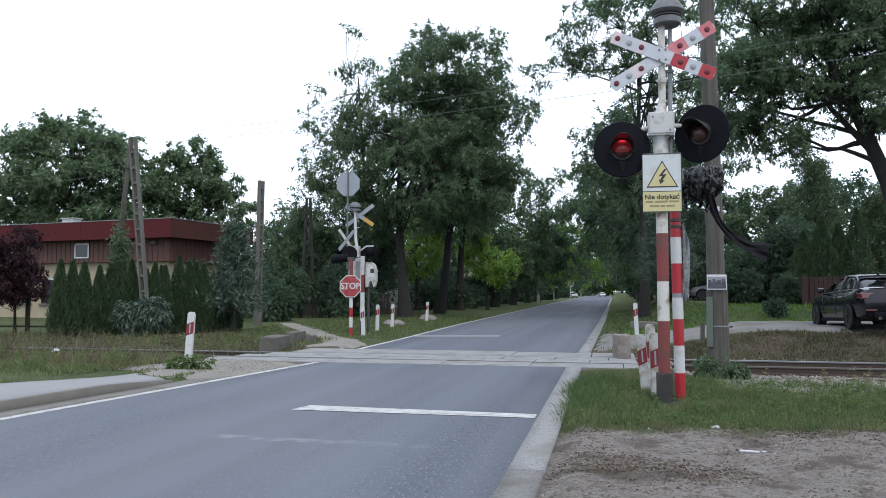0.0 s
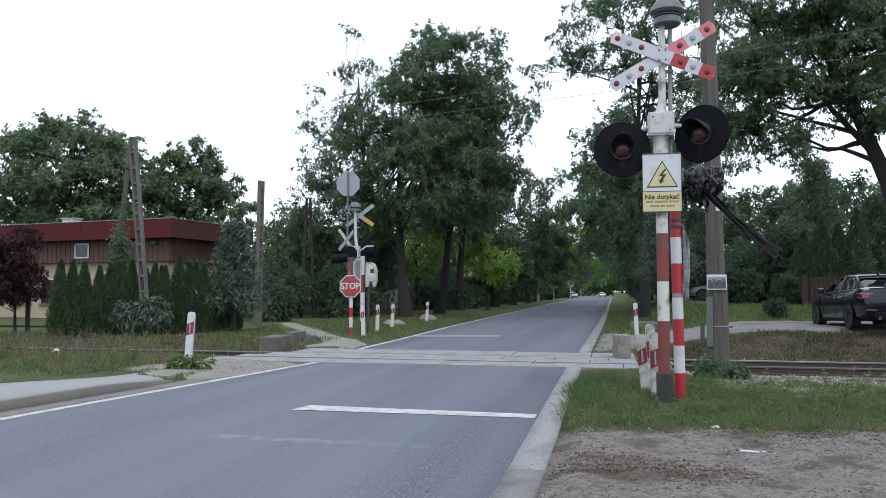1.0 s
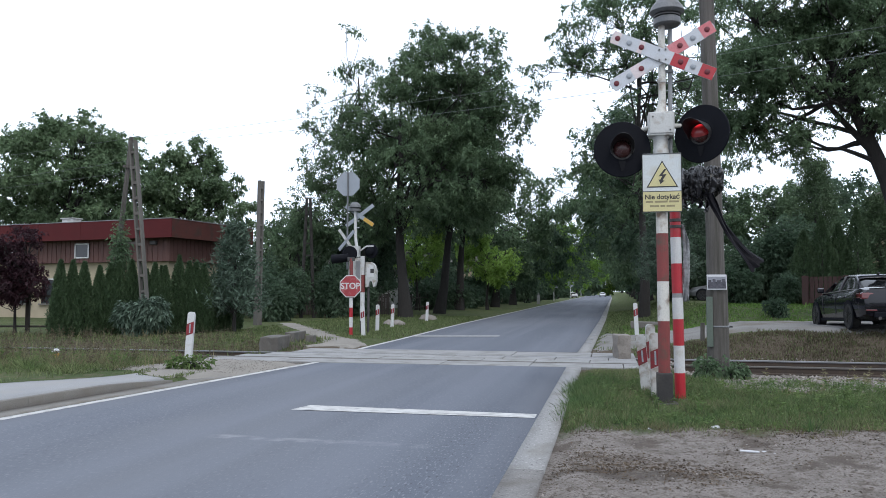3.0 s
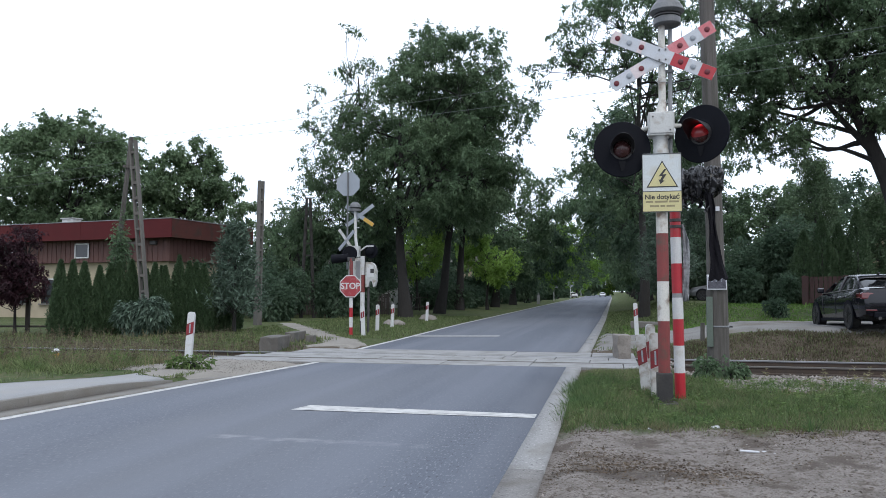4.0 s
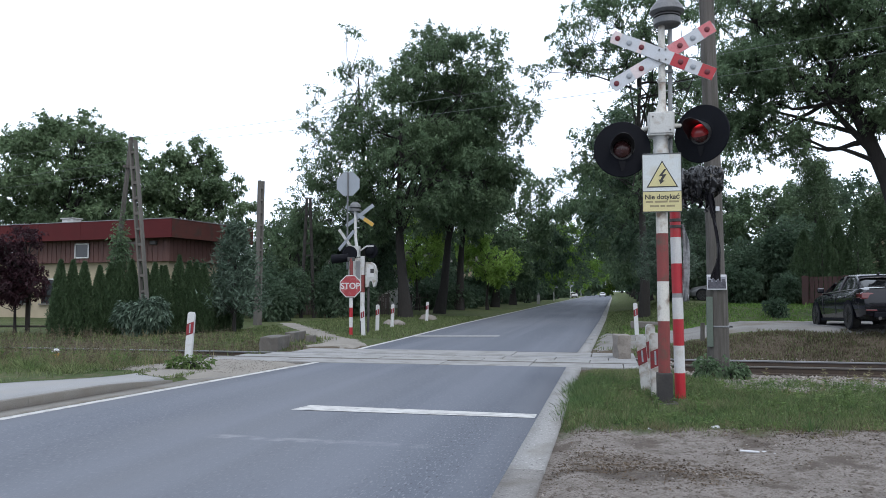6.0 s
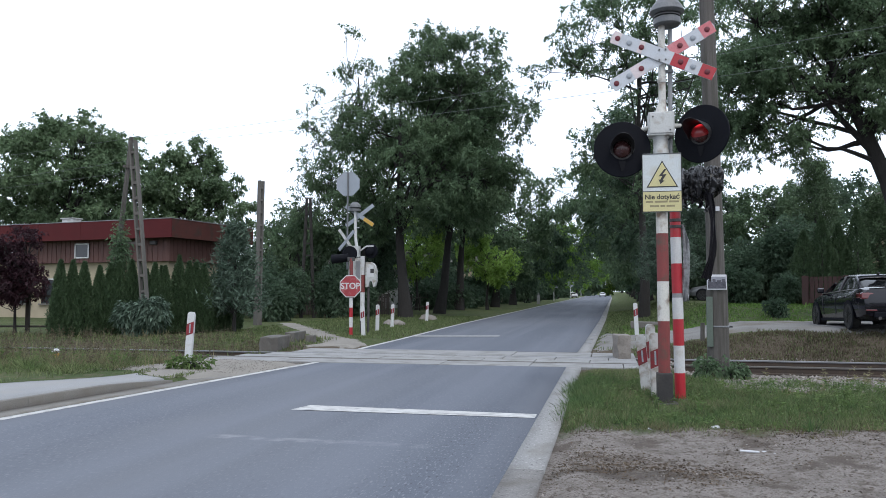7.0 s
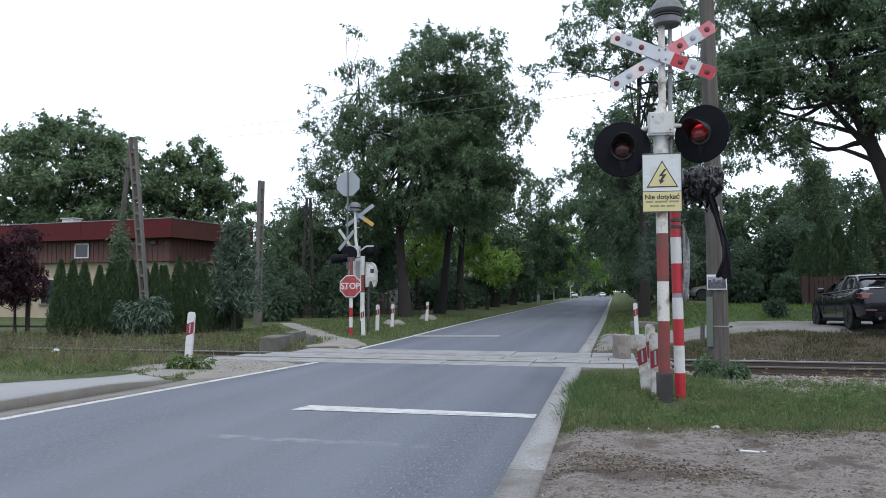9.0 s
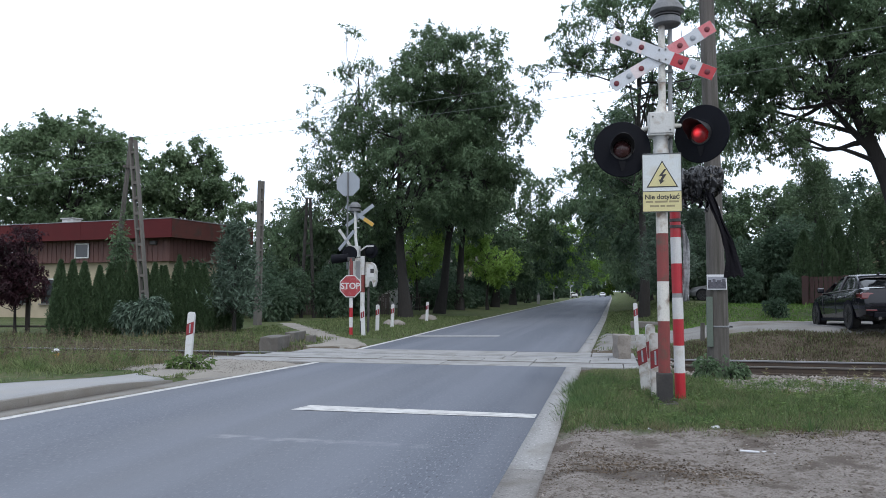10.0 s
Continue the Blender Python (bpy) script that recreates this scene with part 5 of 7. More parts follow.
# ---------------------------------------------------------------- white delineator posts
M["post_white"] = material("post_white", (0.56, 0.56, 0.55), (0.48, 0.47, 0.45), scale=5, rough=0.6, bump=0.1, dirt=(0.24, 0.20, 0.15), dirt_scale=9, dirt_amount=0.55)
M["post_red"] = material("post_red", (0.25, 0.014, 0.024), (0.19, 0.012, 0.02), scale=9, rough=0.6, bump=0.05, dirt=(0.12, 0.04, 0.035), dirt_scale=9, dirt_amount=0.45)
def make_delineator(at, h, low=0.58, tall=0.26, mat="white", label="white plastic delineator post with a slanted red band"):
    p = thing("delineator_post", label, "delineator", at, "delineator posts")
    w = 0.07
    pts = ((-w, -0.15), (w, -0.15), (w, h - 0.05), (w * 0.6, h), (-w * 0.6, h), (-w, h - 0.03))
    body = plate(pts, 0.075, -0.037)
    bmesh.ops.bevel(body, geom=body.edges[:], offset=0.008, segments=2, affect="EDGES")
    part("post", body, mat, p)
    z0 = h * low
    for y in (-0.0405, 0.0375):
        part("red_band", plate(((-w * 0.99, z0), (w * 0.99, z0 + 0.06), (w * 0.99, z0 + h * tall), (-w * 0.99, z0 + h * tall - 0.06)), 0.003, y), "post_red", p, "slanted red band")
        part("reflector", boxed(-0.012, 0.012, y - (0.004 if y < 0 else -0.003), y + (0.0 if y < 0 else 0.006), z0 + 0.06, z0 + h * tall - 0.05), "reflector_white", p)
    return p


DELIN = ((-7.90, 13.95, 1.10, 3.5, 8), (0.55, 12.45, 0.83, -5, -6), (0.66, 11.75, 0.90, -1.0, 4), (0.62, 12.95, 0.97, 2, 14), (0.96, 27.8, 1.12, -2.5, 0), (-8.40, 26.7, 1.02, -2, 0), (-8.93, 30.2, 1.03, 1, 6), (-9.15, 33.2, 1.0, 2, 0), (-9.22, 40.2, 1.0, 3, -4))
for x, y, h, tilt, turn in DELIN:
    make_delineator(pose(x, y, float(land(x, y)) + (0.035 if 11.6 < y < 13 else 0.0), 0, tilt, turn), h, *((0.43, 0.34, "post_white") if 11.6 < y < 13 else (0.58, 0.26)))


# ---------------------------------------------------------------- far signal and stop sign
def octagon(r):
    return [(r * math.cos(radians(22.5 + 45 * k)) / math.cos(radians(22.5)), r * math.sin(radians(22.5 + 45 * k)) / math.cos(radians(22.5))) for k in range(8)]


M["pole_grey"] = material("pole_grey", (0.13, 0.14, 0.15), (0.18, 0.19, 0.20), scale=4, rough=0.6, metal=0.2, bump=0.1)
M["faded_red"] = material("faded_red", (0.36, 0.035, 0.045), (0.30, 0.035, 0.042), scale=5, rough=0.6, bump=0.05, dirt=(0.42, 0.22, 0.22), dirt_scale=7, dirt_amount=0.5)


def make_stop_sign():
    s = thing("stop_sign", "red octagonal stop sign on a red and white striped post", "road sign", on_land(-8.97, 27.0, 0, -0.03))
    band_pole(s, (0.0, 0.30, 0.66, 1.0, 1.35, 2.75), 0.065, ("red", "white", "red", "white", "old_red"), y=0.03)
    rim = part("sign_plate", plate([(x, z + 1.76) for x, z in octagon(0.395)], 0.02, -0.06), "white", s)
    part("sign_face", plate([(x, z + 1.76) for x, z in octagon(0.362)], 0.004, -0.065), "faded_red", rim, "faded red stop sign face")
    letters("lettering", "STOP", 0.30, "white", rim, pose(0, -0.068, 1.76, 90))
    # lamp with a hood that looks the other way
    lamp = part("signal_head", lathe(((0.26, -0.02), (0.27, 0.0), (0.26, 0.02)), 28, "y"), "black", s)
    lamp.matrix_basis = pose(-0.14, 0.3, 2.95, 0, 0, 30)
    part("casing", tubed([(-0.16, 0.2, 2.80), (-0.42, 0.1, 2.76), (-0.74, 0.05, 2.73)], [0.15, 0.15, 0.17], 16), "black", s, "black lamp casing with hood")
    part("head_bracket", boxed(-0.13, 0.13, -0.02, 0.06, 2.66, 2.80, 0.01), "dark_metal", s)
    # back of the white cross at an angle
    for a in (45, -45):
        bm = boxed(-0.52, 0.52, -0.012, 0.012, -0.06, 0.06, 0.004)
        ob = part("cross_arm", bm, "pale_metal" if a > 0 else "sign_back", s)
        ob.matrix_basis = pose(-0.26, 0.25, 3.42, 0, 0, 62) @ pose(0, 0, 0, 0, a, 0)
    return s


def make_far_signal():
    s = thing("far_crossing_signal", "white level crossing signal from behind with bell and grey cross", "railway signal", on_land(-8.92, 28.2, 0, -0.03))
    band_pole(s, (0.0, 0.5, 0.95, 1.55, 2.2, 2.9), 0.085, ("dark_metal", "white", "white", "old_red", "white"))
    part("mast", tubed([(-0.18, 0, 2.9), (-0.28, 0, 3.6), (-0.30, 0, 4.62)], [0.07, 0.055, 0.05], 12), "white", s)
    part("step", boxed(-0.34, -0.14, -0.02, 0.02, 3.95, 3.98), "white", s)
    part("step", boxed(-0.34, -0.14, -0.02, 0.02, 4.2, 4.23), "white", s)
    bell = part("bell", lathe(((0.2, 4.72), (0.2, 4.8), (0.15, 4.83), (0.22, 4.87), (0.2, 4.96), (0.1, 5.06), (0.001, 5.08)), 24), "bell_grey", s)
    bell.matrix_basis = pose(-0.30, 0, -0.14)
    part("junction_box", boxed(-0.52, -0.12, -0.14, 0.14, 2.85, 3.28, 0.02), "pale_metal", s)
    part("cabinet", boxed(-0.5, -0.02, -0.15, 0.12, 1.95, 2.82, 0.02), "pale_metal", s, "pale grey equipment cabinet")
    part("cabinet_door", boxed(-0.22, -0.04, -0.16, -0.151, 2.05, 2.72, 0.006), "grey_metal", s)
    # counterweight box of the barrier drive
    bm = plate(((0.14, 2.66), (0.34, 2.67), (0.44, 2.62), (0.51, 2.52), (0.55, 2.36), (0.55, 1.96), (0.50, 1.78), (0.44, 1.74), (0.39, 1.95), (0.31, 1.98), (0.25, 1.76), (0.14, 1.74)), 0.2, -0.08)
    d = part("drive_casing", bm, "pale_metal", s, "white rounded barrier drive casing", smooth=False)
    part("inspection_lid", plate(((0.19, 2.58), (0.33, 2.59), (0.42, 2.52), (0.46, 2.36), (0.46, 2.12), (0.19, 2.12)), 0.008, -0.09), "white", d)
    part("stain", boxed(0.33, 0.47, -0.0915, -0.0902, 2.26, 2.42), "dark_metal", d)
    part("drive_foot", tubed([(0.2, 0.1, 0.0), (0.2, 0.1, 1.95)], 0.05, 10), "dark_metal", s)
    for a, mt in ((36, "sign_back"), (-34, "sign_back")):
        ob = part("cross_arm", boxed(-0.66, 0.66, -0.01, 0.01, -0.072, 0.072, 0.004), mt, s)
        ob.matrix_basis = pose(-0.14, 0.04 + a * 0.0005, 4.42, 0, -a, 0)
    ob = part("amber_field", boxed(0.22, 0.655, -0.012, -0.006, -0.068, 0.068), "amber", s)
    ob.matrix_basis = pose(-0.14, 0.015, 4.42, 0, 34, 0)
    for x, z in ((0.31, 3.08), (-0.62, 3.0)):
        hd = part("signal_head", lathe(((0.26, -0.03), (0.27, 0.0), (0.26, 0.02), (0.15, 0.03), (0.13, 0.16), (0.05, 0.2)), 32, "y"), "black", s)
        hd.matrix_basis = pose(x, 0.1, z, 0, 0, -14)
    part("bracket", tubed([(-0.1, 0, 3.1), (0.15, 0, 3.26), (0.42, 0, 3.26)], 0.03, 8), "white", s)
    # thin grey pole with the back of an octagonal sign
    part("sign_pole", tubed([(-0.53, -0.2, 2.4), (-0.53, -0.2, 6.02)], 0.033, 10), "pole_grey", s)
    part("sign_plate", plate([(x - 0.53, z + 5.60) for x, z in octagon(0.445)], 0.02, -0.165), "sign_back", s, "grey back of an octagonal sign")
    for z in (2.46, 3.18):
        part("sign_bracket", boxed(-0.56, -0.40, -0.19, -0.13, z, z + 0.05), "grey_metal", s)


make_stop_sign()
make_far_signal()

# ---------------------------------------------------------------- low flat-roofed building behind the hedge
def make_building():
    """Local x runs left along the street front from the corner, y back into the plot."""
    at = pose(-21.42, 36.0, 0.1, 0, 0, -9.7)
    b = thing("low_building", "low flat-roofed building with dark red fascia and brown cladding", "building", at)
    L, D = 24.0, 7.0
    part("wall", boxed(-L, -0.9, 0.9, D - 0.9, 0.0, 3.1), "plaster", b, "yellow plastered wall")
    part("cladding", boxed(-L + 0.1, -0.6, 0.6, D - 0.6, 3.104, 4.30), "cladding", b, "brown ribbed cladding")
    for i in range(70):
        x = -0.7 - i * 0.33
        part("rib", boxed(x - 0.02, x + 0.02, 0.575, 0.6, 3.11, 4.29), "cladding", b)
    for i in range(16):
        y = 0.9 + i * 0.33
        part("rib", boxed(-0.6, -0.575, y - 0.02, y + 0.02, 3.11, 4.29), "cladding", b)
    for i in range(8):
        x1 = -i * 3.0
        part("fascia_panel", boxed(x1 - 2.985, x1, 0.0, 0.06, 4.27, 5.22, 0.008), "fascia", b, "dark red metal fascia panel")
    for i in range(3):
        y0 = 0.066 + i * 2.31
        part("fascia_panel", boxed(-0.06, 0.0, y0, y0 + 2.295, 4.27, 5.22, 0.008), "fascia_brown", b, "brown side fascia panel")
    part("soffit", boxed(-L, -0.065, 0.065, D, 4.302, 4.36), "cladding", b)
    part("roof", boxed(-L, -0.07, 0.07, D, 5.0, 5.12), "roof_tile", b)
    part("roof_edge", boxed(-L, 0.02, -0.02, 0.10, 5.224, 5.26, 0.006), "grey_metal", b)
    part("roof_edge", boxed(-0.10, 0.02, 0.104, D, 5.224, 5.26, 0.006), "grey_metal", b)
    ch = part("roof_hatch", boxed(-8.6, -7.8, 1.2, 1.8, 5.12, 5.58, 0.02), "white", b, "white roof light box")
    part("hatch_lid", boxed(-8.66, -7.74, 1.13, 1.87, 5.584, 5.64, 0.02), "pale_metal", ch)
    for x in (-6.42, -12.0, -13.1):
        w = part("window", boxed(x - 0.5, x + 0.5, 0.555, 0.60, 3.35, 4.12), "glass", b)
        for a, c in ((-0.5, -0.42), (0.42, 0.5)):
            part("frame", boxed(x + a, x + c, 0.525, 0.575, 3.33, 4.14, 0.006), "white", w)
        part("frame", boxed(x - 0.41, x + 0.41, 0.53, 0.57, 4.07, 4.14, 0.006), "white", w)
        part("frame", boxed(x - 0.41, x + 0.41, 0.53, 0.57, 3.33, 3.40, 0.006), "white", w)
    for x in (-11.0, -9.0, -14.0):
        w = part("window", boxed(x - 0.6, x + 0.6, 0.86, 0.896, 0.9, 2.2), "glass", b)
        part("frame", boxed(x - 0.68, x + 0.68, 0.84, 0.88, 2.2, 2.28), "white", w)
        part("sill", boxed(x - 0.72, x + 0.72, 0.76, 0.88, 0.82, 0.9), "kerb", w)
    part("wall_lamp", boxed(-1.75, -1.35, 0.42, 0.58, 3.95, 4.15, 0.03), "dark_metal", b)


M["fascia_brown"] = material("fascia_brown", (0.072, 0.027, 0.024), (0.095, 0.038, 0.032), scale=1.5, rough=0.7, bump=0.1, spec=0.15, dirt=(0.05, 0.035, 0.03), dirt_scale=1.8, dirt_amount=0.4)
make_building()

# far buildings seen between the trees
def make_house(name, label, at, w, d, h, roof_h, wall="plaster"):
    b = thing(name, label, "house", at)
    part("wall", boxed(-w / 2, w / 2, 0, d, -0.3, h), wall, b)
    bm = bmesh.new()
    o = 0.4
    v = [bm.verts.new(c) for c in ((-w / 2 - o, -o, h - 0.1), (w / 2 + o, -o, h - 0.1), (w / 2 + o, d + o, h - 0.1), (-w / 2 - o, d + o, h - 0.1), (-w / 2 - o, d / 2, h + roof_h), (w / 2 + o, d / 2, h + roof_h))]
    for f in ((0, 1, 5, 4), (2, 3, 4, 5), (0, 4, 3), (1, 2, 5), (3, 2, 1, 0)):
        bm.faces.new([v[i] for i in f])
    roof = part("roof", bm, "roof_tile", b, "grey-brown tiled roof")
    slope = math.atan2(roof_h + 0.1, d / 2 + o)
    n = 12
    for i in range(n):
        t = (i + 0.5) / n
        course = part("tile_course", boxed(-w / 2 - o, w / 2 + o, -0.2, 0.2, 0.0, 0.045), "roof_tile", roof)
        course.matrix_basis = Matrix.Translation((0, -o + t * (d / 2 + o), h - 0.1 + t * (roof_h + 0.1))) @ Matrix.Rotation(slope, 4, "X")
    for x in (-w * 0.28, w * 0.28):
        for z in ([0.9] if h < 3.5 else [0.9, 3.4]):
            q = part("window", boxed(x - 0.55, x + 0.55, -0.03, 0.02, z, z + 1.3), "glass", b)
            part("frame", boxed(x - 0.63, x + 0.63, -0.06, -0.031, z + 1.3, z + 1.38), "white", q)
            part("frame", boxed(x - 0.63, x + 0.63, -0.06, -0.031, z - 0.08, z), "white", q)
            for e in (-0.63, 0.55):
                part("frame", boxed(x + e, x + e + 0.08, -0.06, -0.031, z + 0.002, z + 1.298), "white", q)
    part("chimney", boxed(-0.35, 0.35, d * 0.55, d * 0.55 + 0.6, h + roof_h * 0.6, h + roof_h + 0.7, 0.02), "fence_red", b)


make_house("house", "house with a grey-brown tiled roof behind conifers", on_land(17.4, 43, -25, -0.3), 8.5, 8, 4.2, 2.2)
make_house("house", "yellowish house half hidden behind trees", on_land(-17.5, 92, 0), 9, 8, 5.0, 2.5)
make_house("house", "pale house half hidden behind garden trees", on_land(-22, 66, 0), 8, 8, 3.0, 2.2, "white")

# ---------------------------------------------------------------- hedge, shrubs and garden trees on the left
HEDGE = ((0.03, 2.62), (0.09, 2.60), (0.165, 2.56), (0.235, 2.42), (0.30, 2.50), (0.35, 2.58), (0.43, 2.64), (0.505, 2.5), (0.58, 2.52), (0.64, 2.42), (0.715, 2.82), (0.78, 2.6), (0.83, 2.58), (0.885, 2.48))
for i, (t, h) in enumerate(HEDGE):
    rng = random.Random(100 + i)
    make_thuja(on_land(-18.75 + 4.55 * t, 24.2 + 3.3 * t + rng.uniform(-0.1, 0.1)), h, rng.uniform(0.30, 0.37), 100 + i, leaves=13000)
for i in range(11):
    make_thuja(on_land(-18.55 + 0.42 * i, 25.4 + 0.33 * i), random.Random(i).uniform(2.25, 2.6), 0.36, 130 + i)
make_bush("juniper_bush", "broad drooping blue-green juniper bush", on_land(-15.62, 24.75), (1.10, 0.6, 1.22), "leaf_blue", 5, 9500, (0.08, 0.2), 0.7)
make_bush("ivy_growth", "ivy climbing thickly round a timber pole", on_land(-17.38, 25.75), (0.30, 0.28, 4.3), "leaf", 7, 3600, (0.08, 0.16), 0.5, "climber", 12, flat=0.9)
make_tree("plum_tree", "small dark purple-leaved plum tree", on_land(-20.7, 24.6), (0.06, 2.2), (((0, 0, 2.6), (1.15, 1.0, 1.25)), ((0.3, 0, 1.95), (1.0, 0.8, 0.45)), ((-0.7, 0, 2.1), (0.9, 0.8, 0.9)), ((-0.9, 0, 1.3), (0.8, 0.7, 0.4)), ((0.3, 0, 1.5), (0.8, 0.6, 0.3))), clumps=90, leaves=170, clump_r=(0.22, 0.4), leaf=(0.07, 0.13), mat="leaf_plum", seed=14, limbs=10, width=0.3)
make_tree("rowan_tree", "slim young tree with sparse reddish leaves", on_land(-22.2, 23.6), (0.05, 2.0), (((0, 0, 2.0), (0.7, 0.7, 1.3)),), clumps=26, leaves=90, clump_r=(0.2, 0.35), leaf=(0.07, 0.13), mat="leaf_dark", seed=15, limbs=7)


def make_pine(at, h, r, seed, label, mat="leaf_blue", name="pine_tree", tiers=9, tuft=38, rise_by=0.22, needle=(0.12, 0.24), clear=0.10):
    """Young pine: straight stem, whorls of branches, tufts of long needles."""
    rng = np.random.default_rng(seed)
    tree = thing(name, label, "conifer", at)
    part("trunk", tubed([(0, 0, -0.1), (0.03, 0, h * 0.5), (0, 0, h)], [0.02 * h, 0.014 * h, 0.006], 8), "bark", tree)
    bm = bmesh.new()
    V, Q, base = [], [], 0
    for k in range(tiers):
        t = (k + 0.6) / tiers
        z = h * (clear + (0.96 - clear) * t)
        reach = r * (1.0 - 0.82 * t) * rng.uniform(0.85, 1.15)
        for j in range(7):
            a = 6.283 * j / 7 + rng.uniform(-0.3, 0.3) + k
            ln_ = reach * rng.uniform(0.65, 1.1)
            end = np.array([ln_ * math.cos(a), ln_ * math.sin(a), z + rise_by * ln_])
            tube(bm, [(0, 0, z), end * np.array([0.5, 0.5, 1]) - np.array([0, 0, 0.03]), end], [0.025, 0.016, 0.008], 4, caps=False)
            for s in np.linspace(0.35, 1.0, 5):
                c = np.array([0, 0, z]) * (1 - s) + end * s
                m = tuft
                d = rng.normal(size=(m, 3)) + np.array([0.6 * math.cos(a), 0.6 * math.sin(a), 0.5])
                d /= np.linalg.norm(d, axis=1, keepdims=True)
                p = c + rng.normal(0, 0.09 + 0.02 * r, (m, 3))
                L = rng.uniform(*needle, m) * (0.8 + 0.12 * r)
                v, q = leaf_blades(p, d, L, L * 0.10, np.zeros(m), rng)
                V.append(v)
                Q.append(q + base)
                base += len(v)
    part("limb_work", bm, "bark", tree)
    mesh_np("crown", np.concatenate(V), np.concatenate(Q), mat, tree)
    return tree


make_pine(on_land(-13.75, 27.6), 4.1, 1.35, 21, "young blue-green pine beside the footpath", "leaf_blue", tiers=9, tuft=17, rise_by=0.42, needle=(0.2, 0.34))
make_pine(on_land(2.75, 39.5), 5.4, 2.0, 22, "bushy blue-green pine beside the road", tiers=11, clear=0.27)
make_pine(on_land(5.9, 55.0), 6.2, 2.4, 23, "bushy blue-green pine beside the road", tiers=11, clear=0.2)
make_pine(on_land(9.9, 41.0), 7.0, 2.3, 24, "dark spruce in a garden", "leaf_thuja", "spruce_tree", 14)
make_pine(on_land(12.0, 38.8), 4.9, 2.3, 25, "dark spruce in a garden", "leaf_thuja", "spruce_tree", 14)
make_pine(on_land(14.3, 39.6), 4.7, 2.3, 26, "dark spruce in a garden", "leaf_thuja", "spruce_tree", 14)
for i, (x, y, h) in enumerate(((8.6, 34.8, 3.6), (9.3, 35.0, 3.3), (10.0, 35.0, 3.9), (7.9, 34.8, 3.0))):
    make_thuja(on_land(x, y), h, 0.62, 150 + i, "garden thujas")
make_bush("roadside_bush", "dense rounded green bush beside the side road", on_land(5.35, 35.0), (0.8, 0.8, 1.5), "leaf_dark", 31, 9000, (0.1, 0.2))
make_bush("roadside_bush", "dense rounded green bush beside the side road", on_land(6.1, 36.0), (1.4, 1.2, 2.8), "leaf_dark", 32, 9000, (0.12, 0.22))
make_bush("roadside_bush", "dense rounded green bush beside the side road", on_land(7.3, 36.6), (1.6, 1.3, 3.4), "leaf_dark", 33, 11000, (0.12, 0.24))
make_bush("roadside_bush", "dark rounded bush at the end of a red fence", on_land(7.0, 34.2), (0.5, 0.5, 1.2), "leaf_dark", 37, 4500, (0.08, 0.18))
make_bush("low_bush", "small dark green bush on the lawn", on_land(5.82, 29.8), (0.34, 0.32, 0.56), "leaf_dark", 34, 1500, (0.06, 0.14))
make_bush("roadside_bush", "tall leafy shrub below the robinias", on_land(4.6, 51), (1.8, 1.6, 4.0), "leaf_dark", 35, 9000, (0.16, 0.3))
# both maples stand in shade here, so their sunlight is in the leaf colour
make_tree("young_maple", "light green young maple between the trunks with sunlight in its leaf colour", on_land(-9.9, 66), (0.13, 4.6), (((0.2, 0, 4.4), (2.3, 2.2, 1.7)), ((1.2, 0, 3.0), (1.6, 1.6, 1.0)), ((-1.4, 0, 5.4), (1.6, 1.6, 1.3))), clumps=75, leaves=95, clump_r=(0.35, 0.65), leaf=(0.16, 0.30), mat="leaf_sunlit", seed=36, limbs=12, width=0.32)
make_tree("young_maple", "light green young maple behind the trunks with sunlight in its leaf colour", on_land(-14.6, 60), (0.13, 5), (((0, 0, 4.6), (2.4, 2.2, 2.2)), ((0.6, 0, 6.6), (1.6, 1.6, 1.3))), clumps=75, leaves=95, clump_r=(0.4, 0.7), leaf=(0.16, 0.30), mat="leaf_sunlit", seed=38, limbs=12, width=0.32)
for i, (x, y, h) in enumerate(((-20.5, 38.5, 2.6), (-18.6, 39.6, 3.4), (-17.0, 40.2, 2.4), (-15.0, 41.6, 3.0), (-13.6, 43.4, 2.2), (-16.0, 36.0, 2.2))):
    make_bush("garden_bush", "dark leafy garden bush before the fence", on_land(x, y), (1.2, 1.0, h), "leaf_dark", 400 + i, 5000, (0.12, 0.24), group="garden bushes")
# loose trees in the middle distance that close the view
SCREEN = ((-22, 52, 7.5), (-19, 47, 6.8), (-17.6, 54, 8.0), (-15.6, 50, 6.4), (-24.5, 58, 6.3), (-19.5, 64, 9.0), (-16.5, 74, 8.5), (-27, 70, 5.4), (-34, 66, 4.6), (-42, 60, 5.0), (-50, 52, 9), (-58, 44, 9), (-19, 86, 10), (-17, 110, 10), (-17, 140, 10), (-18, 180, 11),
          (9.6, 52, 7.2), (13, 56, 8.0), (7.6, 60, 7.5), (18, 52, 8.0), (24, 46, 8.5), (30, 38, 9), (10, 76, 9), (10.5, 98, 10), (11.5, 130, 10), (13, 170, 11), (17, 64, 9))
for i, (x, y, h) in enumerate(SCREEN):
    big = 1.0 if y < 62 else 1.5
    make_tree("garden_tree", "leafy garden tree in the middle distance", on_land(x, y), (0.16, h * 0.7), (((0, 0, h * 0.55), (h * 0.36, h * 0.36, h * 0.42)), ((0.8, 0, h * 0.8), (h * 0.24, h * 0.24, h * 0.22)), ((-0.6, 0, h * 0.25), (h * 0.34, h * 0.34, h * 0.2))), clumps=int(80 / big), leaves=int(150 / big), clump_r=(0.5 * big, 0.95 * big), leaf=(0.18 * big, 0.30 * big), mat="leaf" if x < -20 else ("leaf_dark", "leaf", "leaf_dark")[i % 3], seed=200 + i, limbs=9, group="middle distance trees")


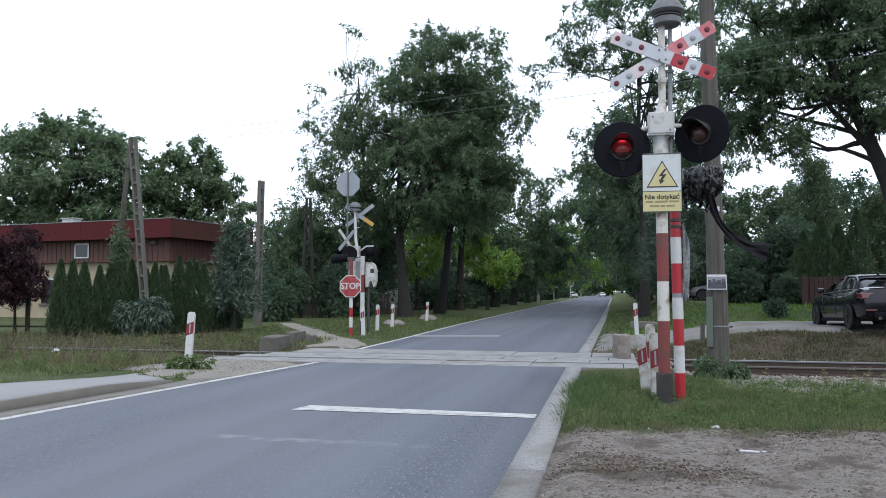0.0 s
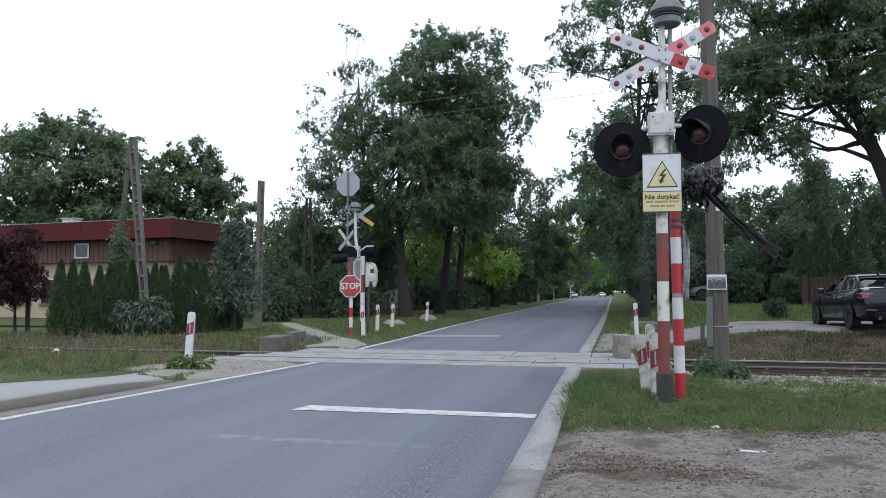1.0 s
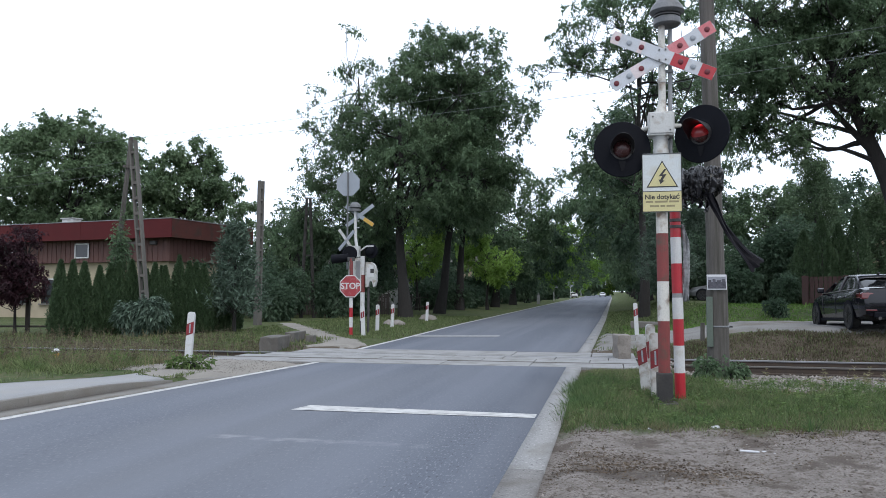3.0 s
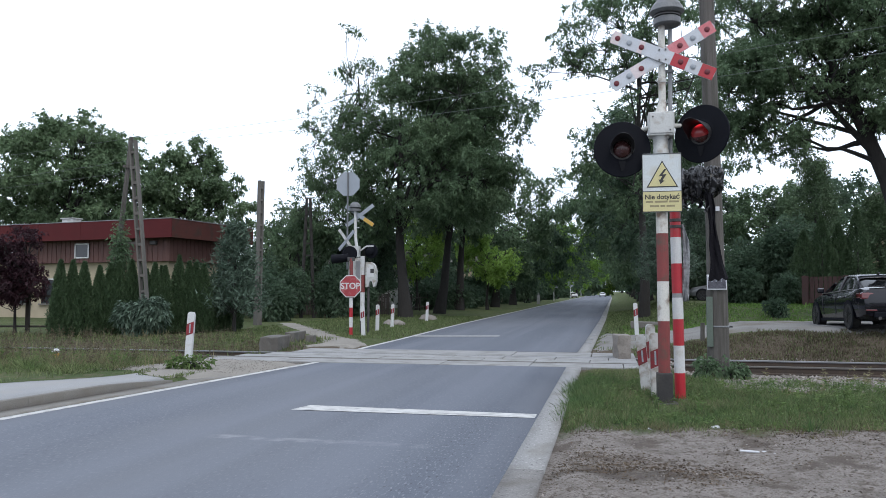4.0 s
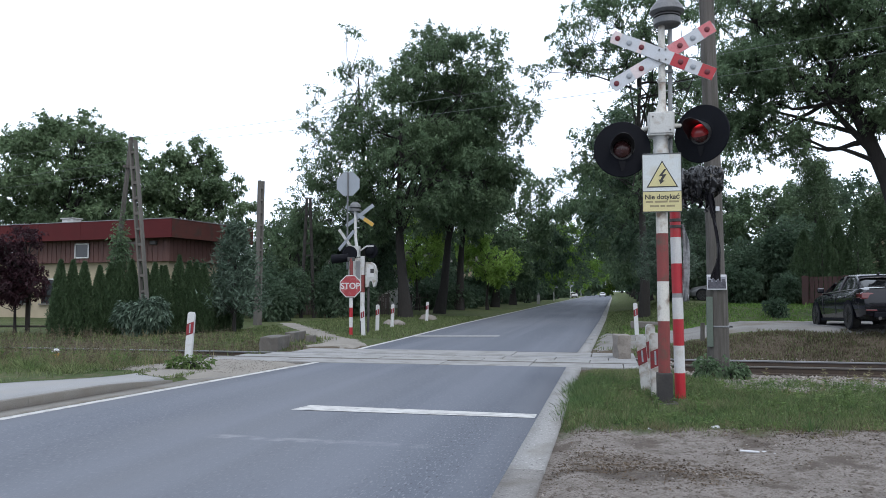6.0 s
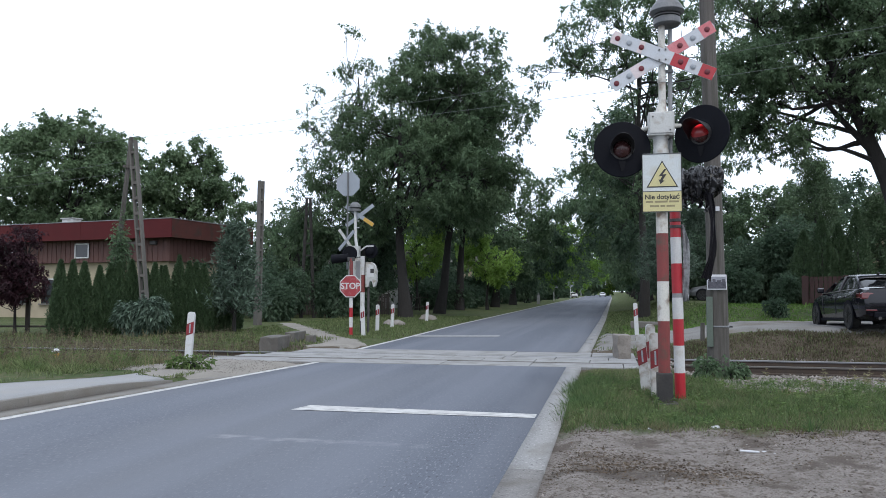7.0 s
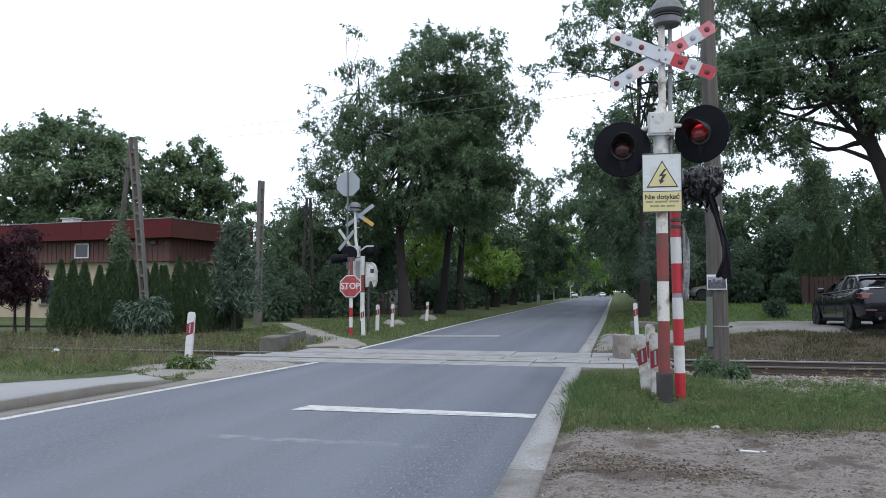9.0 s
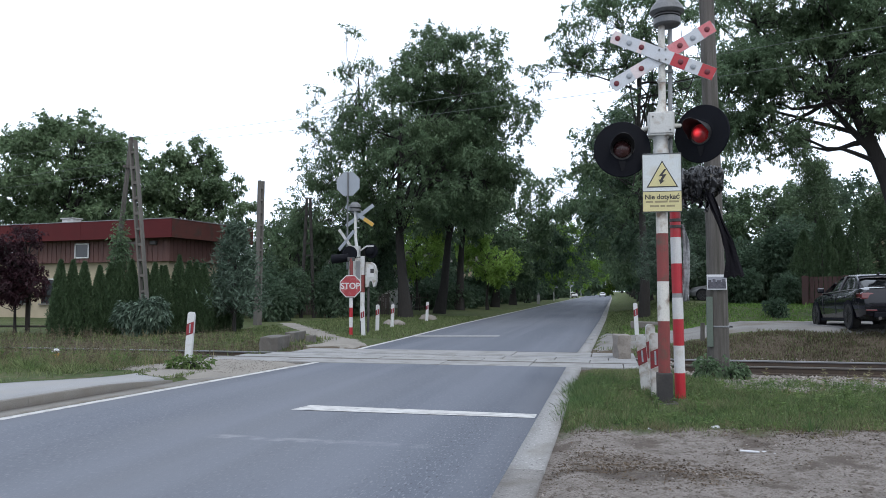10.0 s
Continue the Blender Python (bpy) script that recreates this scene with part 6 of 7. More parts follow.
def far_woods():
    """A far belt of woodland that closes the horizon all round."""
    rng = np.random.default_rng(77)
    n = 26000
    a = rng.uniform(0, 6.283, n)
    R = rng.uniform(300, 340, n)
    x, y = R * np.sin(a), R * np.cos(a)
    keep = ~((np.abs(x - 1 - 0.005 * y) < 5.5) & (y > 0))
    a, R, x, y = a[keep], R[keep], x[keep], y[keep]
    top = 11 + 3 * np.sin(a * 17) + 2 * np.sin(a * 41)
    z = rng.uniform(0, 1, len(a)) * top + rise(y)
    d = rng.normal(size=(len(a), 3))
    d /= np.linalg.norm(d, axis=1, keepdims=True)
    L = rng.uniform(2.2, 4.0, len(a))
    v, q = leaf_blades(np.stack([x, y, z], -1), d, L, L * 0.4, np.zeros(len(a)), rng)
    tagged(mesh_np("far_woods", v, q, "leaf_dark"), "belt of green woodland on the horizon", "woodland", kind="stuff")


far_woods()


# ---------------------------------------------------------------- timber A-frame pole, lattice poles and wires
def make_a_pole(at, h, spread, mat="timber", name="a_frame_pole", label="weathered timber A-frame utility pole with short cross braces"):
    p = thing(name, label, "utility pole", at, "utility poles")
    for s in (-1, 1):
        part("leg", tubed([(s * spread / 2, 0, -0.2), (s * 0.09, 0, h)], [0.10, 0.075], 10), mat, p)
    for t in (0.12, 0.52, 0.62, 0.74, 0.86):
        w = spread / 2 * (1 - t) + 0.09 * t
        part("brace", boxed(-w - 0.06, w + 0.06, -0.12, -0.09, h * t - 0.035, h * t + 0.035), mat, p)
    part("cap", boxed(-0.2, 0.2, -0.08, 0.08, h - 0.05, h + 0.03, 0.01), "timber", p)
    return p


def make_lattice_pole(at, h, label="slim grey concrete pole with ladder-like openings"):
    p = thing("concrete_pole", label, "utility pole", at, "utility poles")
    for s in (-1, 1):
        part("leg", boxed(s * 0.10 - 0.03, s * 0.10 + 0.03, -0.09, 0.09, -0.2, h, 0.006), "old_concrete", p)
    n = int(h / 0.55)
    for i in range(n):
        z = 1.0 + i * 0.55
        if z < h - 0.1:
            part("rung", boxed(-0.069, 0.069, -0.07, 0.07, z, z + 0.09), "old_concrete", p)
    part("base", boxed(-0.14, 0.14, -0.12, 0.12, -0.2, 0.9, 0.01), "old_concrete", p)
    return p


def make_leaning_pole(at, h):
    p = thing("timber_pole", "weathered timber pole leaning against a concrete ladder pole", "utility pole", at, "utility poles")
    part("pole", tubed([(0, 0, -0.2), (0.02, 0, h * 0.5), (0, 0, h)], [0.105, 0.09, 0.078], 12), "timber", p)
    part("brace", boxed(-0.12, 0.62, -0.14, -0.10, h * 0.84, h * 0.84 + 0.09), "timber", p)
    part("brace", boxed(-0.10, 0.95, -0.14, -0.10, h * 0.46, h * 0.46 + 0.09), "timber", p)
    part("strap", lathe(((0.08, h * 0.95), (0.095, h * 0.953), (0.095, h * 0.965), (0.08, h * 0.968)), 14), "grey_metal", p)
    return p


make_leaning_pole(pose(-17.95, 26.0, float(land(-17.95, 26.0)), 0, 6.2, 0), 7.3)
make_lattice_pole(pose(-15.75, 25.05, float(land(-15.75, 25.05)), 0, -6.01, 0), 6.98, "slim concrete ladder pole leaning against a timber pole")
make_lattice_pole(pose(-14.85, 32, float(land(-14.85, 32)), 0, 1.0, 68), 6.3)
make_a_pole(on_land(-16.1, 41.0, 20), 6.6, 0.7, "bark")


def make_wire(name, pts, r=0.005):
    w = part(name, tubed(pts, r, 5), "wire", None)
    tagged(w, "thin pale overhead wire between poles", "wire", group="overhead wires")


M["wire"] = material("wire", (0.16, 0.19, 0.18), (0.20, 0.23, 0.22), scale=5, rough=0.5, metal=0.2, bump=0)


def span(a, b, sag, n=24):
    return [(a[0] + (b[0] - a[0]) * t, a[1] + (b[1] - a[1]) * t, a[2] + (b[2] - a[2]) * t - sag * 4 * t * (1 - t)) for t in np.linspace(0, 1, n)]


make_wire("wire", span((-17.25, 26.0, 7.25), (9.5, 12.6, 6.12), 0.25))
make_wire("wire", span((-17.25, 26.0, 7.0), (9.5, 12.6, 5.6), 0.25))
make_wire("wire", span((-60, 34, 7.4), (-17.25, 26.0, 7.25), 0.5))
make_wire("wire", span((-60, 34, 6.2), (-17.25, 26.0, 6.4), 0.5))
make_wire("wire", span((-60, 34, 5.8), (-17.25, 26.0, 6.0), 0.5))


# ---------------------------------------------------------------- fences
def make_fence(name, label, a, b, n, h, post_mat, board_mat, boards=4, post_w=0.10, upright=True):
    f = thing(name, label, "fence", pose(0, 0, 0))
    a, b = Vector(a), Vector(b)
    d = (b - a) / n
    ang = math.degrees(math.atan2(d.y, d.x))
    for i in range(n + 1):
        p = a + d * i
        z = float(land(p.x, p.y))
        part("post", boxed(-post_w / 2, post_w / 2, -post_w / 2, post_w / 2, -0.1, h + 0.06, 0.01), post_mat, f).matrix_basis = pose(p.x, p.y, z, 0, 0, ang)
        if i == n:
            break
        m = a + d * (i + 0.5)
        z = float(land(m.x, m.y))
        for zz in (0.25, h - 0.25):
            part("rail", boxed(-d.length / 2, d.length / 2, -0.02, 0.02, zz, zz + 0.07), board_mat, f).matrix_basis = pose(m.x, m.y, z, 0, 0, ang)
        if upright:
            k = int(d.length / 0.16)
            for j in range(k):
                q = a + d * (i + (j + 0.5) / k)
                part("slat", boxed(-0.068, 0.068, -0.045, -0.022, 0.08, h), board_mat, f).matrix_basis = pose(q.x, q.y, z, 0, 0, ang)
    return f


make_fence("garden_fence", "dark red slatted garden fence with square posts", (7.6, 33.35), (14.5, 30.8), 5, 1.1, "fence_red", "fence_red", post_w=0.22)
make_fence("garden_fence", "dark weathered picket fence behind the footpath", (-23.0, 41.0), (-12.9, 46.0), 6, 1.3, "fence_wood", "fence_wood")
make_fence("garden_fence", "dark timber fence before the yellow building", (-26.0, 23.9), (-19.4, 25.6), 5, 1.6, "fence_wood", "fence_wood", upright=False, post_w=0.13)
make_fence("garden_fence", "grey picket fence behind the roadside trees", (-14.0, 56.0), (-13.4, 96.0), 16, 1.2, "fence_wood", "fence_wood", upright=False)


# ---------------------------------------------------------------- boulders and concrete blocks
def make_boulder(at, size, seed, label="pale rounded field boulder on the grass"):
    bm = bmesh.new()
    bmesh.ops.create_icosphere(bm, subdivisions=3, radius=1.0)
    for v in bm.verts:
        k = 1 + 0.22 * noise.noise(v.co * 1.4 + Vector((seed, 0, 0))) + 0.08 * noise.noise(v.co * 4 + Vector((0, seed, 0)))
        v.co = Vector((v.co.x * size[0] * k, v.co.y * size[1] * k, max(-0.3, v.co.z) * size[2] * k))
    ob = tagged(part("boulder", bm, "stone", smooth=True), label, "boulder", group="boulders")
    ob.matrix_basis = at
    return ob


make_boulder(on_land(-9.8, 35.0), (0.30, 0.3, 0.24), 1)
make_boulder(on_land(-9.45, 35.2), (0.36, 0.34, 0.22), 4)
make_boulder(on_land(-9.55, 41.8), (0.50, 0.45, 0.34), 2)


def make_block(at, size, label, mat="old_concrete"):
    bm = boxed(-size[0] / 2, size[0] / 2, -size[1] / 2, size[1] / 2, -0.1, size[2], 0.03)
    bmesh.ops.subdivide_edges(bm, edges=bm.edges[:], cuts=2, use_grid_fill=True)
    for v in bm.verts:
        v.co += Vector((noise.noise(v.co * 5), noise.noise(v.co * 5 + Vector((7, 0, 0))), noise.noise(v.co * 5 + Vector((0, 7, 0))))) * 0.032
    ob = tagged(part("concrete_block", bm, mat), label, "concrete block")
    ob.matrix_basis = at
    return ob


make_block(on_land(-9.0, 20.55, 100), (1.5, 0.5, 0.43), "stained old concrete end wall beside the crossing")
make_block(on_land(-9.4, 23.0, 95), (1.2, 0.3, 0.30), "low broken concrete slab beside the footpath")
make_block(on_land(-8.75, 22.6), (0.26, 0.26, 0.22), "small concrete stump in the grass")
make_block(pose(0.30, 19.0, 0.0, 0, 0, 8), (0.30, 0.8, 0.54), "pale worn concrete end wall beside the crossing", "stone")
make_block(on_land(1.5, 33.0), (1.2, 0.4, 0.22), "pale broken concrete culvert head in the grass", "stone")


st = tagged(part("marker_stake", tubed([(0, 0, -0.1), (0.01, 0, 0.5)], [0.06, 0.055], 8), "timber"), "short dark timber stake beside the side road", "stake")
st.matrix_basis = on_land(2.42, 21.8)


# ---------------------------------------------------------------- cars
def make_car(at, paint, label, length=4.6, group="parked cars", plate_bars=True):
    """Saloon car; y runs to the front, origin on the ground below the middle."""
    c = thing("parked_car", label, "car", at, group)
    # stations: y, half width, sill z, waist z
    st = ((-2.30, 0.70, 0.42, 0.80), (-2.26, 0.82, 0.30, 0.98), (-2.05, 0.885, 0.24, 1.03), (-1.60, 0.90, 0.20, 1.02), (-1.0, 0.905, 0.19, 0.985), (0.0, 0.905, 0.19, 0.96), (0.9, 0.90, 0.19, 0.945), (1.25, 0.90, 0.19, 0.93), (1.75, 0.885, 0.20, 0.86), (2.1, 0.83, 0.22, 0.76), (2.27, 0.72, 0.30, 0.66), (2.32, 0.58, 0.36, 0.56))
    bm = bmesh.new()
    rings = []
    for y, w, z0, z1 in st:
        h = z1 - z0
        half = ((0.0, z0), (w * 0.80, z0), (w * 0.955, z0 + 0.07), (w * 0.985, z0 + 0.30 * h), (w, z0 + 0.58 * h), (w * 0.985, z0 + 0.80 * h), (w * 0.93, z0 + 0.95 * h), (w * 0.80, z1), (0.0, z1 + 0.03))
        ring = [bm.verts.new((-x, y, z)) for x, z in half[:-1]] + [bm.verts.new((0, y, half[-1][1]))] + [bm.verts.new((x, y, z)) for x, z in half[-2:0:-1]]
        rings.append(ring)
    n = len(rings[0])
    for a, b in zip(rings, rings[1:]):
        for j in range(n):
            bm.faces.new((a[j], a[(j + 1) % n], b[(j + 1) % n], b[j]))
    bm.faces.new(rings[0])
    bm.faces.new(rings[-1][::-1])
    bmesh.ops.recalc_face_normals(bm, faces=bm.faces)
    body = part("body", bm, paint, c, smooth=True)
    # glasshouse: y, half width, top z
    gs = ((-1.85, 0.60, 1.0), (-1.30, 0.57, 1.25), (-0.85, 0.54, 1.385), (-0.2, 0.53, 1.425), (0.35, 0.53, 1.385), (0.75, 0.56, 1.21), (1.22, 0.60, 0.93))
    def shell(lo, k):
        bm = bmesh.new()
        rg = []
        for y, w, z in gs:
            zb = 0.93
            wb = 0.80
            half = ((wb * k, zb), (w * 1.12 * k, zb + 0.7 * (z - zb)), (w * k, z - 0.035 - lo), (w * 0.8 * k, z - lo))
            rg.append([bm.verts.new((-x, y, q)) for x, q in half] + [bm.verts.new((x, y, q)) for x, q in half[::-1]])
        for a, b in zip(rg, rg[1:]):
            for j in range(len(a) - 1):
                bm.faces.new((a[j], a[j + 1], b[j + 1], b[j]))
        bm.faces.new(rg[0])
        bm.faces.new(rg[-1][::-1])
        bmesh.ops.recalc_face_normals(bm, faces=bm.faces)
        return bm
    part("glasshouse", shell(0.01, 0.995), "car_glass", c, "dark tinted windows", smooth=True)
    # roof skin and pillars in the paint
    bm = bmesh.new()
    rows = []
    for y, w, z in gs[1:-1]:
        yy = -1.22 if y == gs[1][0] else (0.62 if y == gs[-2][0] else y)
        zz = 1.295 if y == gs[1][0] else (1.28 if y == gs[-2][0] else z)
        rows.append([bm.verts.new((x * w, yy, zz + dz)) for x, dz in ((-1.03, -0.05), (-0.97, -0.02), (-0.8, 0.008), (0, 0.022), (0.8, 0.008), (0.97, -0.02), (1.03, -0.05))])
    for a, b in zip(rows, rows[1:]):
        for j in range(6):
            bm.faces.new((a[j], a[j + 1], b[j + 1], b[j]))
    roof = part("roof", bm, paint, body, smooth=True)
    roof.modifiers.new("thick", "SOLIDIFY").thickness = 0.012
    for s in (-1, 1):
        for pts in ([(s * 0.77, -1.76, 0.97), (s * 0.63, -1.30, 1.21), (s * 0.555, -0.95, 1.34)], [(s * 0.575, 0.66, 1.235), (s * 0.66, 0.92, 1.09), (s * 0.765, 1.20, 0.92)], [(s * 0.545, -0.16, 1.385), (s * 0.66, -0.22, 1.2), (s * 0.785, -0.26, 0.95)]):
            part("pillar", tubed(pts, [0.055, 0.04, 0.035] if pts[0][1] < -1 else 0.028, 6), paint, body, smooth=True)
        part("window_trim", tubed([(s * 0.845, -1.5, 1.0), (s * 0.85, 0.0, 0.965), (s * 0.845, 1.0, 0.95)], 0.012, 6), "steel", body)
        part("mirror", boxed(s * 0.93 - 0.09, s * 0.93 + 0.09, 0.80, 0.92, 0.96, 1.10, 0.035), paint, body, smooth=False)
        part("sill_strip", boxed(s * 0.885 - 0.02, s * 0.885 + 0.02, -1.0, 1.0, 0.19, 0.27, 0.01), "black", body)
        part("door_gap", boxed(s * 0.902 - 0.006, s * 0.902 + 0.006, -0.30, -0.285, 0.36, 0.90), "black_line", body)
        part("door_gap", boxed(s * 0.902 - 0.006, s * 0.902 + 0.006, 0.80, 0.815, 0.36, 0.88), "black_line", body)
        for y in (-0.95, 0.15):
            part("door_handle", boxed(s * 0.895 - 0.02, s * 0.895 + 0.02, y - 0.1, y + 0.1, 0.80, 0.83, 0.008), paint, body)
        lamp = part("tail_light", boxed(s * 0.66 - 0.23, s * 0.66 + 0.23, -2.315, -2.18, 0.735, 0.895, 0.03), "tail_light", c, "red tail light")
        lamp.matrix_basis = pose(0, 0.03, 0, 0, 0, 0)
        side = part("light_wrap", boxed(s * 0.865 - 0.03, s * 0.865 + 0.03, -2.2, -1.95, 0.76, 0.89, 0.02), "tail_light", lamp)
        part("exhaust", tubed([(s * 0.5, -2.34, 0.27), (s * 0.5, -2.2, 0.27)], 0.04, 12), "dark_metal", c)
        part("headlight", boxed(s * 0.60 - 0.15, s * 0.60 + 0.15, 2.08, 2.22, 0.58, 0.68, 0.03), "glass", c)
        for y in (-1.32, 1.48):
            arch = part("wheel_arch", lathe(((0.37, 0.0), (0.385, 0.012), (0.30, 0.016)), 32, "y"), "black", c)
            arch.matrix_basis = pose(s * 0.893, y, 0.345, 0, 0, 90 * s)
            wheel = thing("wheel", "", "", pose(s * 0.80, y, 0.32, 0, 0, 90 * s))
            del_keys = [k for k in ("label", "category") if k in wheel]
            for k in del_keys:
                del wheel[k]
            wheel.parent = c
            part("tyre", lathe(((0.23, -0.10), (0.30, -0.11), (0.32, -0.08), (0.32, 0.08), (0.30, 0.115), (0.235, 0.11)), 36, "y"), "tyre", wheel, smooth=False)
            bm = lathe(((0.06, 0.09), (0.06, 0.10), (0.001, 0.10)), 16, "y")
            for k in range(5):
                m = Matrix.Rotation(2 * math.pi * k / 5, 4, "Y")
                for e in (-0.025, 0.025):
                    box(bm, e - 0.016, e + 0.016, -0.118, -0.09, 0.04, 0.235, 0, m)
            part("rim", bm, "rim", wheel)
    part("boot_spoiler", boxed(-0.66, 0.66, -2.28, -2.12, 1.03, 1.055, 0.008), paint, body)
    part("boot_shelf", boxed(-0.70, 0.70, -2.33, -2.27, 0.55, 0.57, 0.005), "black", body)
    part("diffuser", boxed(-0.62, 0.62, -2.335, -2.2, 0.28, 0.42, 0.02), "black", body)
    for s in (-1, 1):
        part("rear_reflector", boxed(s * 0.68 - 0.12, s * 0.68 + 0.12, -2.335, -2.24, 0.45, 0.48, 0.006), "tail_light", body)
    pl = part("number_plate", boxed(-0.26, 0.26, -2.345, -2.30, 0.72, 0.835, 0.004), "plate", c, "white number plate")
    if plate_bars:
        for x in (-0.15, 0.06):
            part("text_bar", boxed(x - 0.06, x + 0.1, -2.349, -2.346, 0.75, 0.805), "black_line", pl)
    part("aerial", boxed(-0.02, 0.02, -0.95, -0.80, 1.40, 1.46, 0.01), paint, c)
    return c


make_car(pose(6.87, 23.3, float(land(6.8, 23.6)) + 0.035, -1.4, 0, 2.0), "car_paint", "dark blue-black saloon car parked on the gravel side road")
make_car(pose(7.2, 50.0, float(land(7.2, 50.0)) + 0.01, 0, 0, 76), "car_silver", "dark grey saloon car parked under the trees")
make_car(pose(-8.95, 202.0, float(land(-8.95, 202.0)), 0, 0, 24), "car_white", "white car parked beside the far road")
make_car(pose(-1.6, 260.0, float(rise(260.0)) + 0.01, 0, 0, 180), "car_white", "pale car far along the road")

# trees that close the end of the road where it bends away
for i, (x, y) in enumerate(((-7, 318), (0, 330), (8, 322), (14, 310))):
    # the second crown wears the sunlit leaf colour as the bright patch there
    make_tree("avenue_tree", "green tree at the far bend of the road", on_land(x, y), (0.3, 9), (((0, 0, 7), (5.5, 5, 6)), ((0, 0, 12), (4.5, 4, 4))), clumps=70, leaves=260, clump_r=(1.2, 2.2), leaf=(0.5, 0.9), seed=300 + i, limbs=8, group="avenue trees", mat="leaf_sunlit" if i == 1 else "leaf")

# roadside signs far along the road
TRIANGLE = ((-0.62, -0.35), (0.62, -0.35), (0.0, 0.72))
for x, y, h, shape, s in ((-8.72, 132.0, 3.0, TRIANGLE, 1.2), (-8.83, 195.0, 3.9, octagon(0.8), 1.0), (-8.97, 280.0, 5.4, octagon(1.0), 1.0), (-9.4, 282.0, 3.6, octagon(1.0), 1.0)):
    g = thing("road_sign_back", "grey sign on a thin pole far along the road", "road sign", on_land(x, y), "far road signs")
    part("pole", tubed([(0, 0, -0.1), (0, 0, h)], 0.05 + 0.00015 * y, 8), "pale_metal", g)
    part("sign_plate", plate([(a * s, z * s + h - 0.4) for a, z in shape], 0.02, -0.2), "sign_back", g)
g = thing("marker_board", "narrow pale marker board beside the far road", "road sign", on_land(-8.61, 101.0))
part("board", boxed(-0.2, 0.2, -0.03, 0.03, 0.0, 1.4, 0.01), "grey_metal", g)
part("foot", boxed(-0.1, 0.1, 0.031, 0.09, -0.1, 1.2), "grey_metal", g)
for i, (x, y, h) in enumerate(((-13.4, 62, 2.0), (-13.4, 69, 2.6), (-13.2, 77, 3.0), (-13.0, 85, 2.6), (-12.8, 94, 3.2), (-12.6, 104, 3.0), (-12.5, 116, 3.4), (-12.5, 130, 3.2), (-12.5, 148, 3.6), (-12.6, 170, 3.6), (-12.6, 198, 4.0))):
    k = y / 80
    make_bush("undergrowth_bush", "dark shady undergrowth below the roadside trees", on_land(x, y), (2.3 + 0.6 * k, 2.0, h), "leaf_dark", 450 + i, 5200, (0.2 * k, 0.36 * k), group="roadside undergrowth")


# ---------------------------------------------------------------- ballast, grass, weeds, litter
def off_road(x, y):
    return (x > right_edge(y) + 0.34) | (x < left_edge(y) - 0.12)


def track_bed(x, y):
    return ((x > 0.75) | (x < -9.4)) & off_road(x, y)


M["clod"] = material("clod", (0.15, 0.133, 0.12), (0.26, 0.235, 0.215), scale=4, rough=0.95, bump=0, island=0.5)
scatter_stones("ballast", 18000, (0.8, 9.5), (12.4, 20.4), (0.025, 0.055), "ballast", "grey crushed stone ballast under the rails", 1, 0.0, lambda x, y: track_bed(x, y) & ((np.abs(y - rail_line(x) - 0.76) < 1.3 + 1.1 * np.random.default_rng(0).uniform(0, 1, x.shape)) | ((x > 1.7) & (y < 16) & (y > 12.7 + 0.7 * np.random.default_rng(1).uniform(0, 1, x.shape) ** 2))))
scatter_stones("ballast", 5500, (-22, -9.2), (15.6, 20.6), (0.03, 0.06), "ballast", "grey crushed stone ballast under the rails", 2, 0.0, lambda x, y: track_bed(x, y) & (np.abs(y - rail_line(x) - 0.76) < 2.0))
scatter_stones("loose_gravel", 3600, (-10, -6.4), (13.4, 16.2), (0.005, 0.014), "ballast", "loose pale gravel beside the crossing", 3, 0.026, off_road)
scatter_stones("soil_crumbs", 2200, (-0.5, 5.5), (5.5, 9.3), (0.004, 0.016), "clod", "small crumbs of dry soil on the sand", 6, -0.004, lambda x, y: off_road(x, y) & (lumps(x, y, 2.9, 4.0) + 0.5 * lumps(x, y, 7.0) > -0.25))
scatter_stones("loose_gravel", 220, (-0.5, 6), (5.4, 9.4), (0.004, 0.011), "ballast", "loose small stones on the trodden sand", 4, 0.0, off_road)


def grass_patch(name, label, n, xr, yr, height, mat, seed, keep=None, lean=0.35, clump=0.0, width=0.006):
    """Single bent blades rooted in the land, one object."""
    rng = np.random.default_rng(seed)
    x, y = rng.uniform(*xr, n), rng.uniform(*yr, n)
    if keep is not None:
        k = keep(x, y, rng)
        x, y = x[k], y[k]
    n = len(x)
    h = rng.uniform(*height, n) * (0.4 + 0.6 * (lumps(x, y, 2.3, 1.0) + 0.5).clip(0, 1.4) + 0.5 * lumps(x, y, 6.1, 2.0).clip(0, 1))
    a = rng.uniform(0, 6.283, n)
    b = a + rng.normal(1.57, 0.5, n)
    z = land(x, y) - 0.01
    w = width * rng.uniform(0.7, 1.4, n)
    le = h * lean * rng.uniform(0.2, 1.6, n)
    dx, dy = np.cos(a) * w, np.sin(a) * w
    lx, ly = np.cos(b) * le, np.sin(b) * le
    v = np.stack([np.stack([x - dx, y - dy, z], -1), np.stack([x + dx, y + dy, z], -1), np.stack([x + lx * 0.4 + dx * 0.8, y + ly * 0.4 + dy * 0.8, z + h * 0.6], -1),
                  np.stack([x + lx, y + ly, z + h * 0.92], -1)], 1)
    if yr[0] > 14 or width < 0.0042:
        v = np.stack([v[:, 0], v[:, 1], v[:, 3]], 1)
    c = v.shape[1]
    return tagged(mesh_np(name, v.reshape(-1, 3), np.arange(c * n).reshape(n, c), mat), label, "grass", kind="stuff")


def off_road_band(x, y, rng):
    return x > right_edge(y) + 0.36 + 0.25 * rng.random(x.shape)


